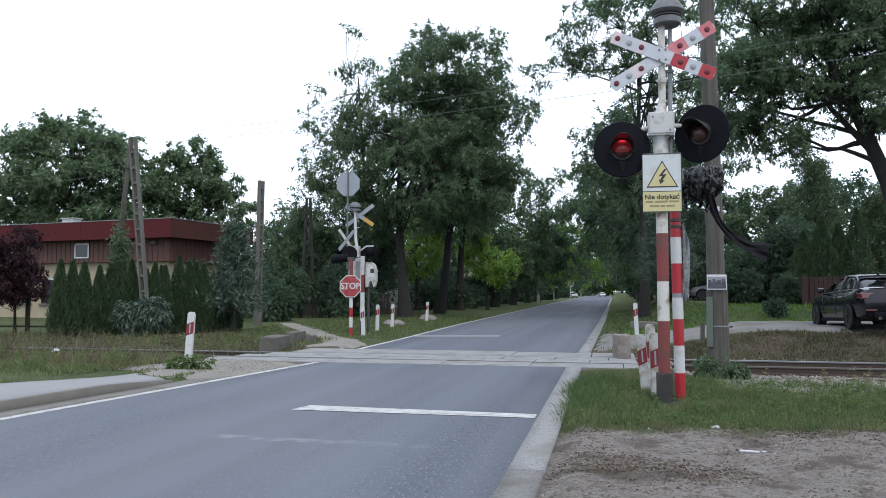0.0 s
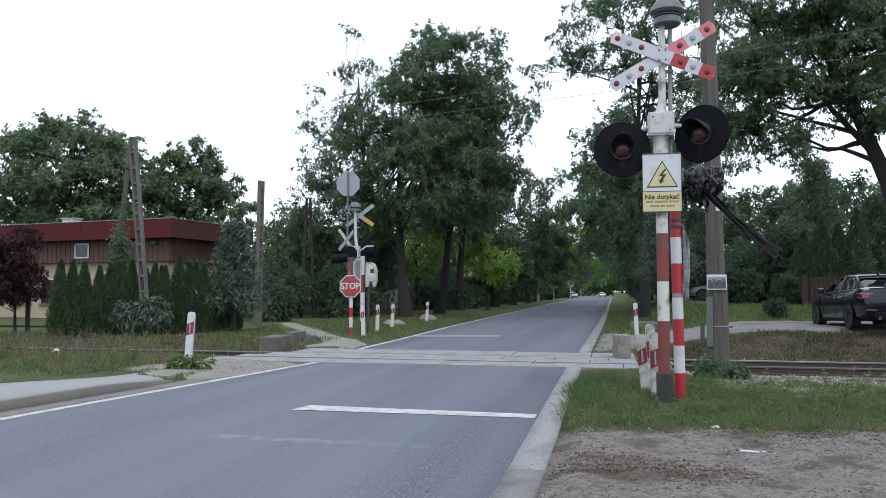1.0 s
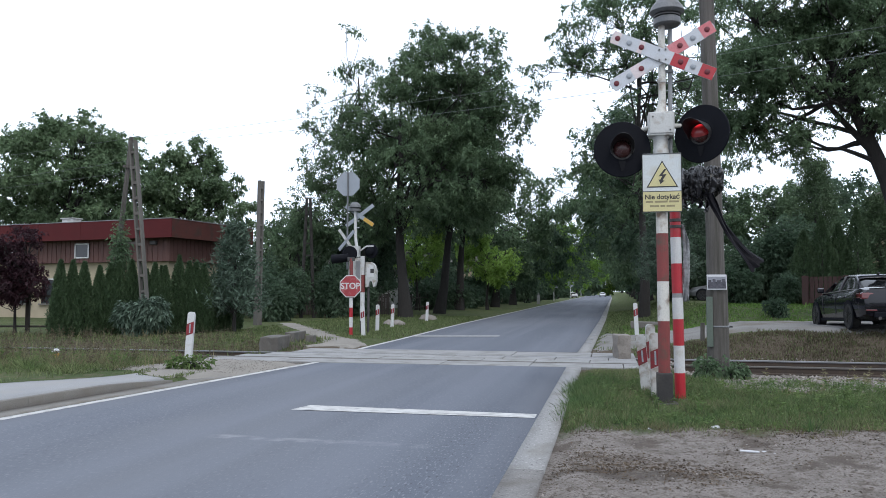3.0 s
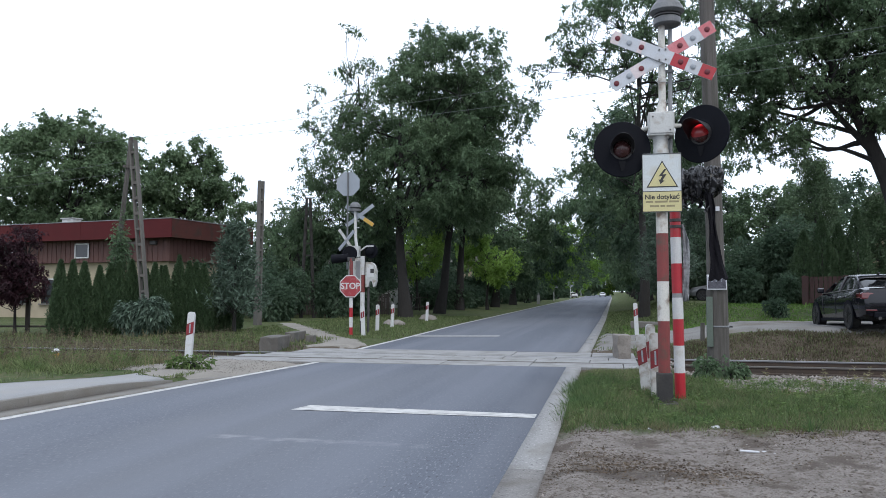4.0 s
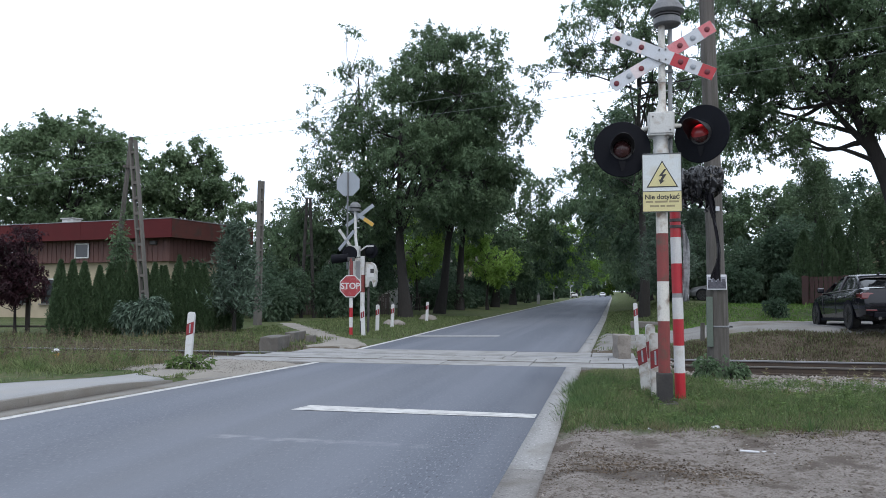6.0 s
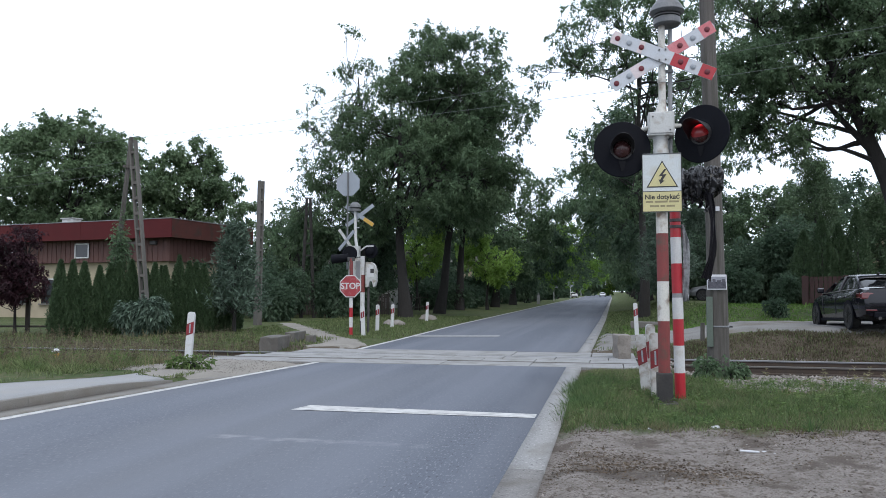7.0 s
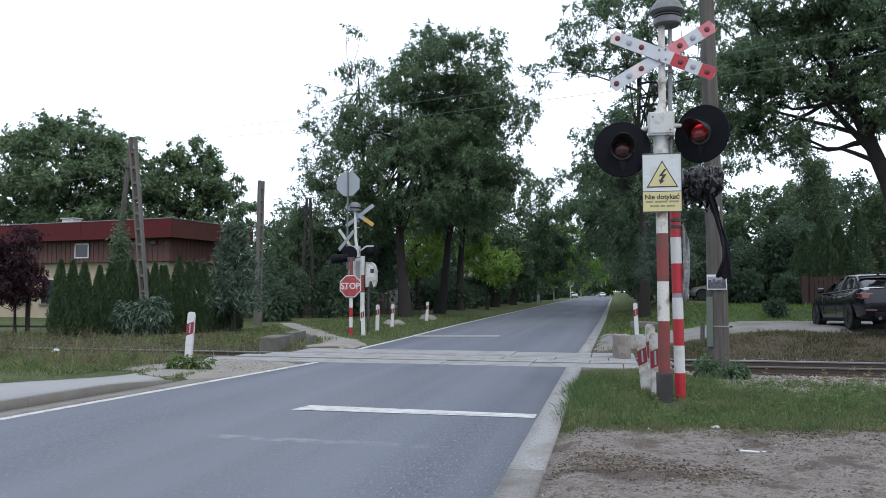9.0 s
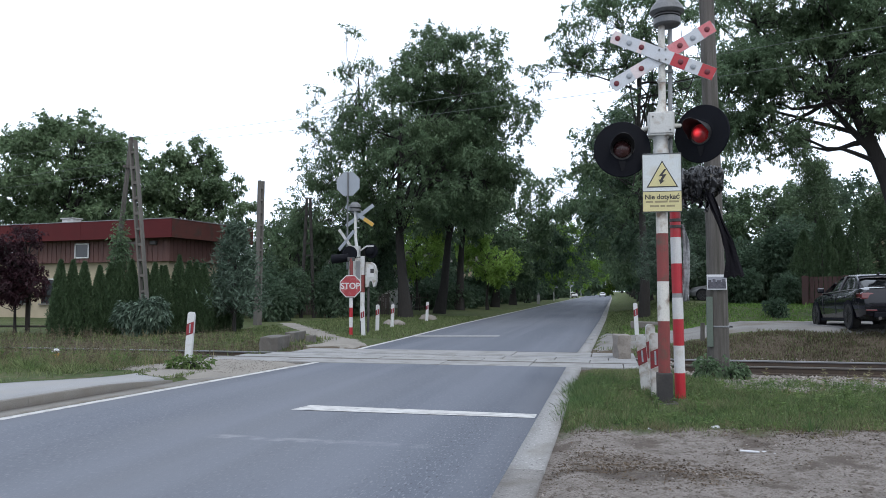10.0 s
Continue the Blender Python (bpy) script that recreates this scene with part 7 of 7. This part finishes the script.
def sand_edge(x, y, rng):
    e = 8.72 + 0.16 * x + 0.35 * lumps(x, y, 2.1) + rng.normal(0, 0.12, x.shape)
    return y - e


M["weed_leaf"] = leaf_material("weed_leaf", (0.085, 0.145, 0.045), (0.16, 0.21, 0.08), scale=1.5)
M["tuft"] = leaf_material("tuft_blade", (0.060, 0.115, 0.040), (0.125, 0.17, 0.07), island=0.5, scale=1.6)
M["lawn"] = leaf_material("lawn_blade", (0.10, 0.19, 0.04), (0.15, 0.25, 0.06), scale=0.7)
near_keep = lambda x, y, rng: off_road(x, y) & (np.hypot(x - 0.745, y - 11.1) > 0.28) & (np.hypot(x - 0.98, y - 11.5) > 0.20) & (np.hypot(x - 0.8, y - 10.7) > 0.25 * rng.random(x.shape)) & (sand_edge(x, y, rng) > 0) & (lumps(x, y, 3.4) + 0.5 * lumps(x, y, 8.7, 2.0) > -0.30 - 0.35 * rng.random(x.shape)) & (lumps(x, y, 1.5, 2.0) + 0.35 * lumps(x, y, 5.2, 8.0) > -0.30 - 0.35 * rng.random(x.shape)) & ((y < 12.75 + 0.9 * rng.random(x.shape) ** 2 + 0.45 * lumps(x, y, 2.0)) | (rng.random(x.shape) < 0.05) | (x < 1.7 + 0.6 * rng.random(x.shape)))
grass_patch("grass", "green grass on the verge beside the signal", 190000, (-0.6, 7.0), (8.4, 15.4), (0.02, 0.125), "grass", 11, near_keep, lean=0.7, width=0.0038)
grass_patch("dry_grass", "dry yellowish grass among the green", 46000, (-0.5, 7.5), (8.8, 15.6), (0.03, 0.14), "dry_grass", 12, near_keep, lean=0.6, width=0.0032)
grass_patch("dry_grass", "dry grass on the bank by the side road", 17000, (1.0, 11), (19.5, 21.9), (0.04, 0.16), "brown_grass", 13, lambda x, y, r: off_road(x, y) & (y > 20.0), width=0.0105)
grass_patch("grass", "rough grass on the bank by the side road", 11000, (0.6, 11), (19.5, 22.2), (0.04, 0.13), "grass", 14, lambda x, y, r: off_road(x, y) & (y > 20.0), width=0.0120)
grass_patch("grass", "mown lawn beyond the side road", 26000, (0.6, 14), (27.4, 36), (0.05, 0.12), "lawn", 15, lambda x, y, r: off_road(x, y), width=0.0180)
grass_patch("grass", "short green grass on the verge behind the crossing", 38000, (-14, -6.9), (21.5, 48), (0.05, 0.14), "grass", 16, lambda x, y, r: off_road(x, y) & ~((x > -9.6 - (y - 24) * 0.55) & (x < -8.0 - (y - 24) * 0.62) & (y < 34)) & ~((y < 25) & (x > -9.2)), width=0.0180)
grass_patch("dry_grass", "tall dry grass along the track", 6500, (-24, -8.8), (14.2, 24.5), (0.12, 0.45), "dry_grass", 17, lambda x, y, r: (np.abs(y - rail_line(x) - 0.76) > 0.95) & (lumps(x, y, 1.1) > -0.1 - 0.3 * r.random(x.shape)), width=0.0120)
grass_patch("grass", "rough green grass along the track", 34000, (-24, -8.2), (9.5, 25), (0.05, 0.20), "grass", 18, lambda x, y, r: (lumps(x, y, 1.2, 3.0) + 0.5 * lumps(x, y, 3.3, 5.0) > -0.05 - 0.5 * r.random(x.shape)) & (np.abs(y - rail_line(x) - 0.76) > 1.5) & ((x < -9.3) | (y > 16.9)) & (x < left_edge(y) - 2.28 + 0.4 * smooth(y, 10.4, 12.9) + 0.8 * smooth(y, 13.2, 14.0)), width=0.009)
grass_patch("grass", "rough grass on the far verge of the road", 16000, (-0.1, 4.2), (29, 62), (0.05, 0.16), "grass", 22, off_road_band, width=0.0210)
grass_patch("grass", "tufts of grass between road and side road", 3000, (-0.3, 1.6), (20.9, 29), (0.05, 0.16), "grass", 23, lambda x, y, r: off_road_band(x, y, r) & (lumps(x, y, 1.6) > 0.05), width=0.009)
grass_patch("dry_grass", "withered brown grass in patches on the verge", 30000, (-0.5, 7.0), (8.5, 14.2), (0.02, 0.10), "brown_grass", 24, lambda x, y, r: near_keep(x, y, r) & (lumps(x, y, 2.2, 9.0) > -0.1), lean=1.0, width=0.004)
grass_patch("grass", "tall green weeds before the rails", 15000, (-24, -9.6), (14.6, 17.0), (0.12, 0.42), "grass", 21, lambda x, y, r: lumps(x, y, 1.4, 5.0) > -0.2 - 0.3 * r.random(x.shape), width=0.0135)
grass_patch("grass", "short rough grass at the ends of the crossing", 9000, (-11.8, -8.3), (16.4, 22.0), (0.04, 0.16), "grass", 19, lambda x, y, r: (x < -8.5 - 0.8 * r.random(x.shape)) & ~((y > 20.6) & (x > -9.3)), width=0.0120)
grass_patch("grass", "short rough grass at the ends of the crossing", 6000, (0.55, 2.6), (15.6, 21.6), (0.04, 0.14), "grass", 20, lambda x, y, r: (x > 0.62 + 0.5 * r.random(x.shape)) & ((x < 1.3 + r.random(x.shape)) | (y > 19.9)), width=0.007)
grass_patch("grass", "tall tufts of green grass round the signal foot", 30000, (-0.5, 7.0), (8.9, 14.2), (0.08, 0.24), "grass", 25, lambda x, y, r: near_keep(x, y, r) & (lumps(x, y, 3.1, 5.0) + 0.5 * lumps(x, y, 7.7, 3.0) > 0.22 - 0.25 * r.random(x.shape)) & (y > 9.3 + 0.5 * r.random(x.shape)), lean=0.5, width=0.0035)
grass_patch("grass", "tufts of grass at the pavement end", 2600, (-8.6, -7.2), (12.4, 13.6), (0.03, 0.12), "grass", 29, lambda x, y, r: (lumps(x, y, 2.9, 1.0) > 0.0) & (x > left_edge(y) - 0.55 - 1.5 * smooth(y, 12.05, 13.05)) & (x < left_edge(y) - 0.5), lean=0.5, width=0.005)
grass_patch("grass", "rough grass behind the pavement end", 16000, (-14.5, -8.6), (12.2, 15.8), (0.05, 0.22), "grass", 26, lambda x, y, r: (lumps(x, y, 1.7, 3.0) > -0.15 - 0.3 * r.random(x.shape)) & (y - 12.0 > (-9.2 - x) * -0.1) & (x < -8.9 - 0.6 * r.random(x.shape)) & (y > 13.3), lean=0.5, width=0.007)
grass_patch("dry_grass", "tall straw-coloured weed stalks before the rails", 5200, (-17, -9.5), (15.3, 17.2), (0.25, 0.62), "dry_grass", 27, lambda x, y, r: lumps(x, y, 2.7, 6.0) > 0.12 - 0.25 * r.random(x.shape), lean=0.25, width=0.0120)
grass_patch("grass", "green weeds growing over the rails", 6500, (-22, -9.6), (16.2, 20.0), (0.15, 0.42), "grass", 28, lambda x, y, r: lumps(x, y, 2.2, 2.0) > 0.05 - 0.2 * r.random(x.shape), lean=0.4, width=0.0135)
make_bush("weed", "broad-leaved green weed at the foot of the pole", on_land(1.75, 14.35), (0.32, 0.26, 0.40), "leaf", 51, 420, (0.05, 0.14), 0.5, "weed", 4)
make_bush("weed", "broad-leaved green weed at the foot of the pole", on_land(2.2, 14.5), (0.25, 0.22, 0.30), "leaf", 52, 300, (0.05, 0.13), 0.5, "weed", 4)
make_bush("weed", "leafy weed round the foot of a delineator", on_land(-7.75, 13.7), (0.42, 0.2, 0.26), "weed_leaf", 53, 420, (0.05, 0.15), 0.4, "weed", 5)

def grass_tufts(name, label, n, xr, yr, height, mat, seed, keep=None, blades=34, spread=0.05, width=0.0045):
    """Tufts of blades that fan out from one root, one object."""
    rng = np.random.default_rng(seed)
    x, y = rng.uniform(*xr, n), rng.uniform(*yr, n)
    if keep is not None:
        k = keep(x, y, rng)
        x, y = x[k], y[k]
    n = len(x)
    h = rng.uniform(*height, n)
    at = np.repeat(np.arange(n), blades)
    m = n * blades
    a, r = rng.uniform(0, 6.283, m), rng.uniform(0, 1, m) ** 0.7
    out = np.stack([np.cos(a), np.sin(a), np.zeros(m)], -1)
    size = (0.5 + h / height[1])[at]
    p = np.stack([x[at], y[at], land(x, y)[at] - 0.01], -1) + out * (r * spread * size)[:, None]
    d = out * (0.25 + 0.65 * r)[:, None] + rng.normal(0, 0.15, (m, 3)) + np.array([0, 0, 1.0])
    d /= np.linalg.norm(d, axis=1, keepdims=True)
    L = h[at] * rng.uniform(0.5, 1.1, m)
    v, q = leaf_blades(p, d, L, width * rng.uniform(0.6, 1.3, m), 0.35 * r, rng)
    tagged(mesh_np(name, v, q, mat), label, "grass", kind="stuff")


grass_tufts("grass_tufts", "dark green tufts of grass on the verge", 1500, (-0.55, 7.0), (8.8, 13.8), (0.09, 0.26), "tuft", 71, lambda x, y, r: (x > right_edge(y) + 0.28) & (sand_edge(x, y, r) > 0.1) & (lumps(x, y, 2.0, 4.0) > -0.25) & (np.hypot(x - 0.8, y - 11.1) > 0.32), spread=0.07)
grass_tufts("grass_tufts", "pale withered tufts of grass on the verge", 600, (-0.45, 7.0), (8.7, 13.8), (0.06, 0.18), "dry_grass", 72, lambda x, y, r: (x > right_edge(y) + 0.28) & (sand_edge(x, y, r) > -0.1) & (lumps(x, y, 2.6, 1.0) > 0.0) & (np.hypot(x - 0.8, y - 11.1) > 0.32), spread=0.06)
grass_tufts("grass_tufts", "tall tufts of grass leaning over the road edge", 130, (-0.60, -0.15), (9.3, 13.4), (0.12, 0.30), "tuft", 73, lambda x, y, r: x > right_edge(y) + 0.24 + 0.10 * r.random(x.shape), spread=0.09)
grass_tufts("grass_tufts", "rough tufts of grass before the overgrown rails", 620, (-20, -8.9), (12.6, 17.2), (0.15, 0.42), "grass", 74, lambda x, y, r: (lumps(x, y, 1.5, 4.0) > -0.2) & (x < left_edge(y) - 2.4), blades=26, spread=0.12, width=0.008)
grass_tufts("grass_tufts", "straw-coloured tufts of grass before the overgrown rails", 900, (-19, -9.0), (13.4, 17.2), (0.2, 0.55), "dry_grass", 75, lambda x, y, r: lumps(x, y, 1.9, 1.0) > -0.1, blades=20, spread=0.10, width=0.007)
grass_tufts("grass_tufts", "low tufts of grass between the overgrown rails", 620, (-24, -9.8), (17.5, 18.75), (0.10, 0.30), "grass", 77, None, blades=22, spread=0.12, width=0.009)
grass_tufts("grass_tufts", "dull tufts of grass on the bank by the side road", 420, (1.2, 11), (19.8, 22.0), (0.08, 0.24), "brown_grass", 76, lambda x, y, r: lumps(x, y, 1.7, 1.0) > -0.1, blades=22, spread=0.10, width=0.008)


def tall_weeds(name, label, n, xr, yr, height, mat, seed, keep=None, leaves=16):
    """Upright weed plants: a thin stem with short leaves up its length, one object."""
    rng = np.random.default_rng(seed)
    x, y = rng.uniform(*xr, n), rng.uniform(*yr, n)
    if keep is not None:
        k = keep(x, y)
        x, y = x[k], y[k]
    n = len(x)
    h = rng.uniform(*height, n)
    foot = np.stack([x, y, land(x, y) - 0.02], -1)
    up = np.stack([rng.normal(0, 0.16, n), rng.normal(0, 0.16, n), np.ones(n)], -1)
    up /= np.linalg.norm(up, axis=1, keepdims=True)
    v1, q1 = leaf_blades(foot, up, h, np.full(n, 0.006), np.zeros(n), rng)
    at = np.repeat(np.arange(n), leaves)
    t = rng.uniform(0.15, 1.0, n * leaves)
    a = rng.uniform(0, 6.283, n * leaves)
    out = np.stack([np.cos(a), np.sin(a), rng.uniform(0.2, 1.1, n * leaves)], -1)
    out /= np.linalg.norm(out, axis=1, keepdims=True)
    L = rng.uniform(0.05, 0.15, n * leaves) * (1.15 - 0.6 * t)
    v2, q2 = leaf_blades(foot[at] + up[at] * (t * h[at])[:, None], out, L, L * 0.16, np.full(n * leaves, 0.25), rng)
    tagged(mesh_np(name, np.concatenate([v1, v2]), np.concatenate([q1, q2 + len(v1)]), mat), label, "weeds", kind="stuff")


tall_weeds("tall_weeds", "tall withered weeds before the overgrown rails", 700, (-19, -9.4), (13.8, 17.3), (0.22, 0.66), "brown_grass", 61, lambda x, y: lumps(x, y, 1.3, 2.0) > -0.25)
tall_weeds("tall_weeds", "tall green weeds before the overgrown rails", 620, (-20, -9.2), (13.8, 17.3), (0.18, 0.50), "weed_leaf", 62, lambda x, y: lumps(x, y, 1.6, 4.0) > -0.3)
tall_weeds("tall_weeds", "dull weeds between and behind the rails", 700, (-21, -9.5), (17.4, 23.5), (0.2, 0.55), "brown_grass", 63, lambda x, y: (lumps(x, y, 1.3, 7.0) > -0.2) & (y - rail_line(x) > 0.25))
tall_weeds("tall_weeds", "thin weeds in the ballast before the rails", 170, (2.6, 7.6), (12.6, 16.0), (0.12, 0.42), "dry_grass", 64, lambda x, y: x > 2.6 + 2.2 * np.abs(np.sin(7 * x)))
tall_weeds("tall_weeds", "young weeds along the sandy edge", 260, (-0.35, 6.5), (9.2, 13.6), (0.08, 0.24), "weed_leaf", 65, lambda x, y: off_road(x, y) & (lumps(x, y, 2.4, 3.0) > 0.0) & (y > 9.3 + 0.16 * x))

# low broad-leaved weeds among the grass
def scatter_weeds():
    rng = np.random.default_rng(92)
    n = 30000
    x, y = rng.uniform(-0.5, 7, n), rng.uniform(8.9, 14.2, n)
    k = off_road(x, y) & (lumps(x, y, 2.6, 7.0) > -0.05) & (sand_edge(x, y, rng) > -0.15)
    x, y = x[k], y[k]
    d = np.stack([rng.normal(size=len(x)), rng.normal(size=len(x)), rng.uniform(0.1, 1.0, len(x))], -1)
    d /= np.linalg.norm(d, axis=1, keepdims=True)
    L = rng.uniform(0.015, 0.045, len(x))
    v, q = leaf_blades(np.stack([x, y, land(x, y) + rng.uniform(0.0, 0.09, len(x))], -1), d, L, L * 0.32, np.full(len(x), 0.3), rng, True)
    tagged(mesh_np("low_weeds", v, q, "weed_leaf"), "low broad-leaved weeds among the verge grass", "weeds", kind="stuff")


scatter_weeds()

# litter: a white paper tube, crumpled scraps, a yellow marker by the rail
ob = tagged(part("paper_tube", tubed([(-0.085, 0, 0), (0.085, 0.0, 0)], 0.011, 10), "paper"), "white rolled paper tube lying on the sand", "litter")
ob.matrix_basis = pose(1.27, 7.85, float(land(1.27, 7.85)) + 0.012, 0, 0, -12)
for i, (x, y, s) in enumerate(((1.12, 9.05, 0.05), (1.42, 7.95, 0.02), (0.42, 8.85, 0.025), (1.5, 7.9, 0.018))):
    bm = bmesh.new()
    bmesh.ops.create_icosphere(bm, subdivisions=2, radius=s)
    for v in bm.verts:
        v.co *= 1 + 0.8 * noise.noise(v.co * 40 + Vector((i, 0, 0)))
        v.co.z *= 0.35
    ob = tagged(part("paper_scrap", bm, "paper"), "crumpled white paper scrap on the ground", "litter", group="paper scraps")
    ob.matrix_basis = pose(x, y, float(land(x, y)) + s * 0.15)
mk = thing("track_marker", "small yellow capped marker beside the rail", "marker", on_land(-11.82, 15.3))
part("cap", lathe(((0.07, 0.30), (0.085, 0.32), (0.085, 0.36), (0.02, 0.39), (0.001, 0.39)), 14), "white", mk)
part("stem", lathe(((0.06, -0.1), (0.07, 0.0), (0.07, 0.298)), 14), "amber", mk)

# dead leaves and stalks on the sand
def scatter_leaves():
    rng = np.random.default_rng(91)
    n = 22000
    x, y = rng.uniform(-0.5, 5, n), rng.uniform(5.6, 9.4, n)
    x[:6000], y[:6000] = rng.normal(0.35, 0.65, 6000), rng.normal(7.0, 0.30, 6000) + 0.25 * rng.normal(size=6000) * (rng.random(6000) < 0.3)
    x[6000:11000] = rng.uniform(-0.4, 6.0, 5000)
    y[6000:11000] = 8.62 + 0.16 * x[6000:11000] + rng.normal(0, 0.14, 5000)
    k = (lumps(x, y, 1.7, 3.0) + 0.5 * lumps(x, y, 5.5, 1.0) > 0.30 - 0.7 * rng.random(n) ** 3) & off_road(x, y)
    k[6000:11000] |= lumps(x[6000:11000], y[6000:11000], 3.1, 2.0) > -0.1
    x, y = x[k], y[k]
    d = np.stack([rng.normal(size=len(x)), rng.normal(size=len(x)), rng.uniform(-0.1, 0.35, len(x))], -1)
    d /= np.linalg.norm(d, axis=1, keepdims=True)
    L = rng.uniform(0.008, 0.036, len(x))
    v, q = leaf_blades(np.stack([x, y, land(x, y) + 0.004], -1), d, L, L * rng.uniform(0.08, 0.3, len(x)), np.zeros(len(x)), rng)
    tagged(mesh_np("dead_leaves", v, q, "dead_leaf"), "brown dead leaves and stalks strewn on sand", "leaf litter", kind="stuff")


M["dead_leaf"] = material("dead_leaf", (0.062, 0.046, 0.034), (0.12, 0.088, 0.058), scale=3, rough=0.9, bump=0, island=0.5)
scatter_leaves()


# ---------------------------------------------------------------- what moves
# seconds, then how far the strip swings from straight down, at four places along it, in degrees
GUST = ((0.0, 13, 32, 52, 71), (0.2, 14, 24, 42, 66), (0.4, 18, 20, 24, 21), (0.6, 26, 30, 24, 8), (0.8, 35, 42, 38, 34), (1.2, 48, 50, 50, 54), (1.5, 66, 70, 62, 50), (1.7, 68, 73, 68, 52),
        (2.0, 48, 70, 75, 66), (2.2, 31, 62, 85, 74), (2.4, 33, 60, 75, 82), (2.7, 30, 38, 50, 57), (3.0, 22, 26, 34, 44), (3.4, 16, 18, 22, 26), (3.8, 13, 11, 9, 10), (4.1, 4, 2, 0, 3))
CALM = ((4.4, 8, 0, -9, -15), (4.7, 17, 5, -15, -45), (4.9, 15, 10, -10, -50), (5.1, 12, 5, -20, -68), (5.3, 14, 8, 0, -58), (5.5, 10, 8, 0, -8), (5.7, 10, 12, 5, -5), (6.2, 9, 7, -2, -12),
        (6.8, 8, 2, -8, -18), (7.3, 8, 2, -3, -9), (7.8, 10, 2, -5, -12), (8.3, 8, 2, -5, -11), (8.8, 16, 12, 8, -10), (9.4, 18, 18, 12, 2), (9.7, 19, 20, 18, 8), (10.0, 19, 21, 15, 5))
# seconds at which each lamp lights and goes dark
LEFT_LIT = ((0.0, 0.62), (0.97, 1.60), (1.97, 2.60), (2.97, 3.60), (4.02, 4.60))
RIGHT_LIT = ((1.65, 2.10), (2.42, 3.10), (3.42, 4.10), (4.42, 5.12), (5.42, 6.10), (6.42, 7.10), (7.42, 8.12), (8.42, 9.10), (9.45, 10.2))


def motions():
    tracks = {k: [] for k in range(PIECES)}
    for t, *bend in GUST + CALM:
        x = z = 0.0
        # how far the strip turns its edge to the road
        edge_on = float(np.interp(t, (0, 0.3, 0.6, 0.8, 1.2, 2.7, 3.8, 4.05, 4.3, 8.4, 9.2, 10), (20, 30, 5, 30, 45, 40, 5, 25, 60, 56, 25, 10)))
        for k in range(PIECES):
            a = float(np.interp((k + 0.5) / PIECES, (0.125, 0.375, 0.625, 0.875), bend))
            twist = 12 * math.sin(k * 0.22 + t * 2.1) + edge_on * min(1.0, k / 5)
            tracks[k].append((t, pose(x, 0, z) @ pose(0, 0, 0, 0, -a, 0) @ pose(0, 0, 0, 0, 0, twist)))
            x += PIECE_LEN * math.sin(radians(a))
            z -= PIECE_LEN * math.cos(radians(a))
    for k in range(PIECES):
        walk(MOVING["strip", k], tracks[k])
    # each lens turns half round to show its lit side, and back
    for key, spans in (("left_disc", LEFT_LIT), ("right_disc", RIGHT_LIT)):
        turn = [pose(0, 0, 0, a) for a in (0, 60, 120, 180)]
        rows = []
        for a, b in spans:
            steps = [(a + 0.05 * k, turn[k]) for k in range(4)] if a > 0 else [(0.0, turn[2]), (0.06, turn[3])]
            rows += ([(0.0, turn[0])] if not rows and a > 0 else []) + steps
            rows += [(b - 0.15 + 0.05 * k, turn[3 - k]) for k in range(4)] if b < 10 else [(10.0, turn[3])]
        if rows[-1][0] < 10:
            rows.append((10.0, turn[0]))
        walk(MOVING[key], rows)
    # crowns stir a little in the wind, and the torn bag with them
    for i, crown in enumerate(SWAY):
        walk(crown, [(0.5 * k, pose(0, 0, 0, 0.10 * math.sin(0.9 * k + i), 0.16 * math.sin(0.7 * k + 2 * i) + 0.06 * math.sin(2.1 * k), 0)) for k in range(21)])
    walk(MOVING["bag"], [(0.5 * k, pose(0, 0, 0, 0, 0, 3.0 * math.sin(1.3 * k) * (1.0 if k < 11 else 0.4))) for k in range(21)])


motions()
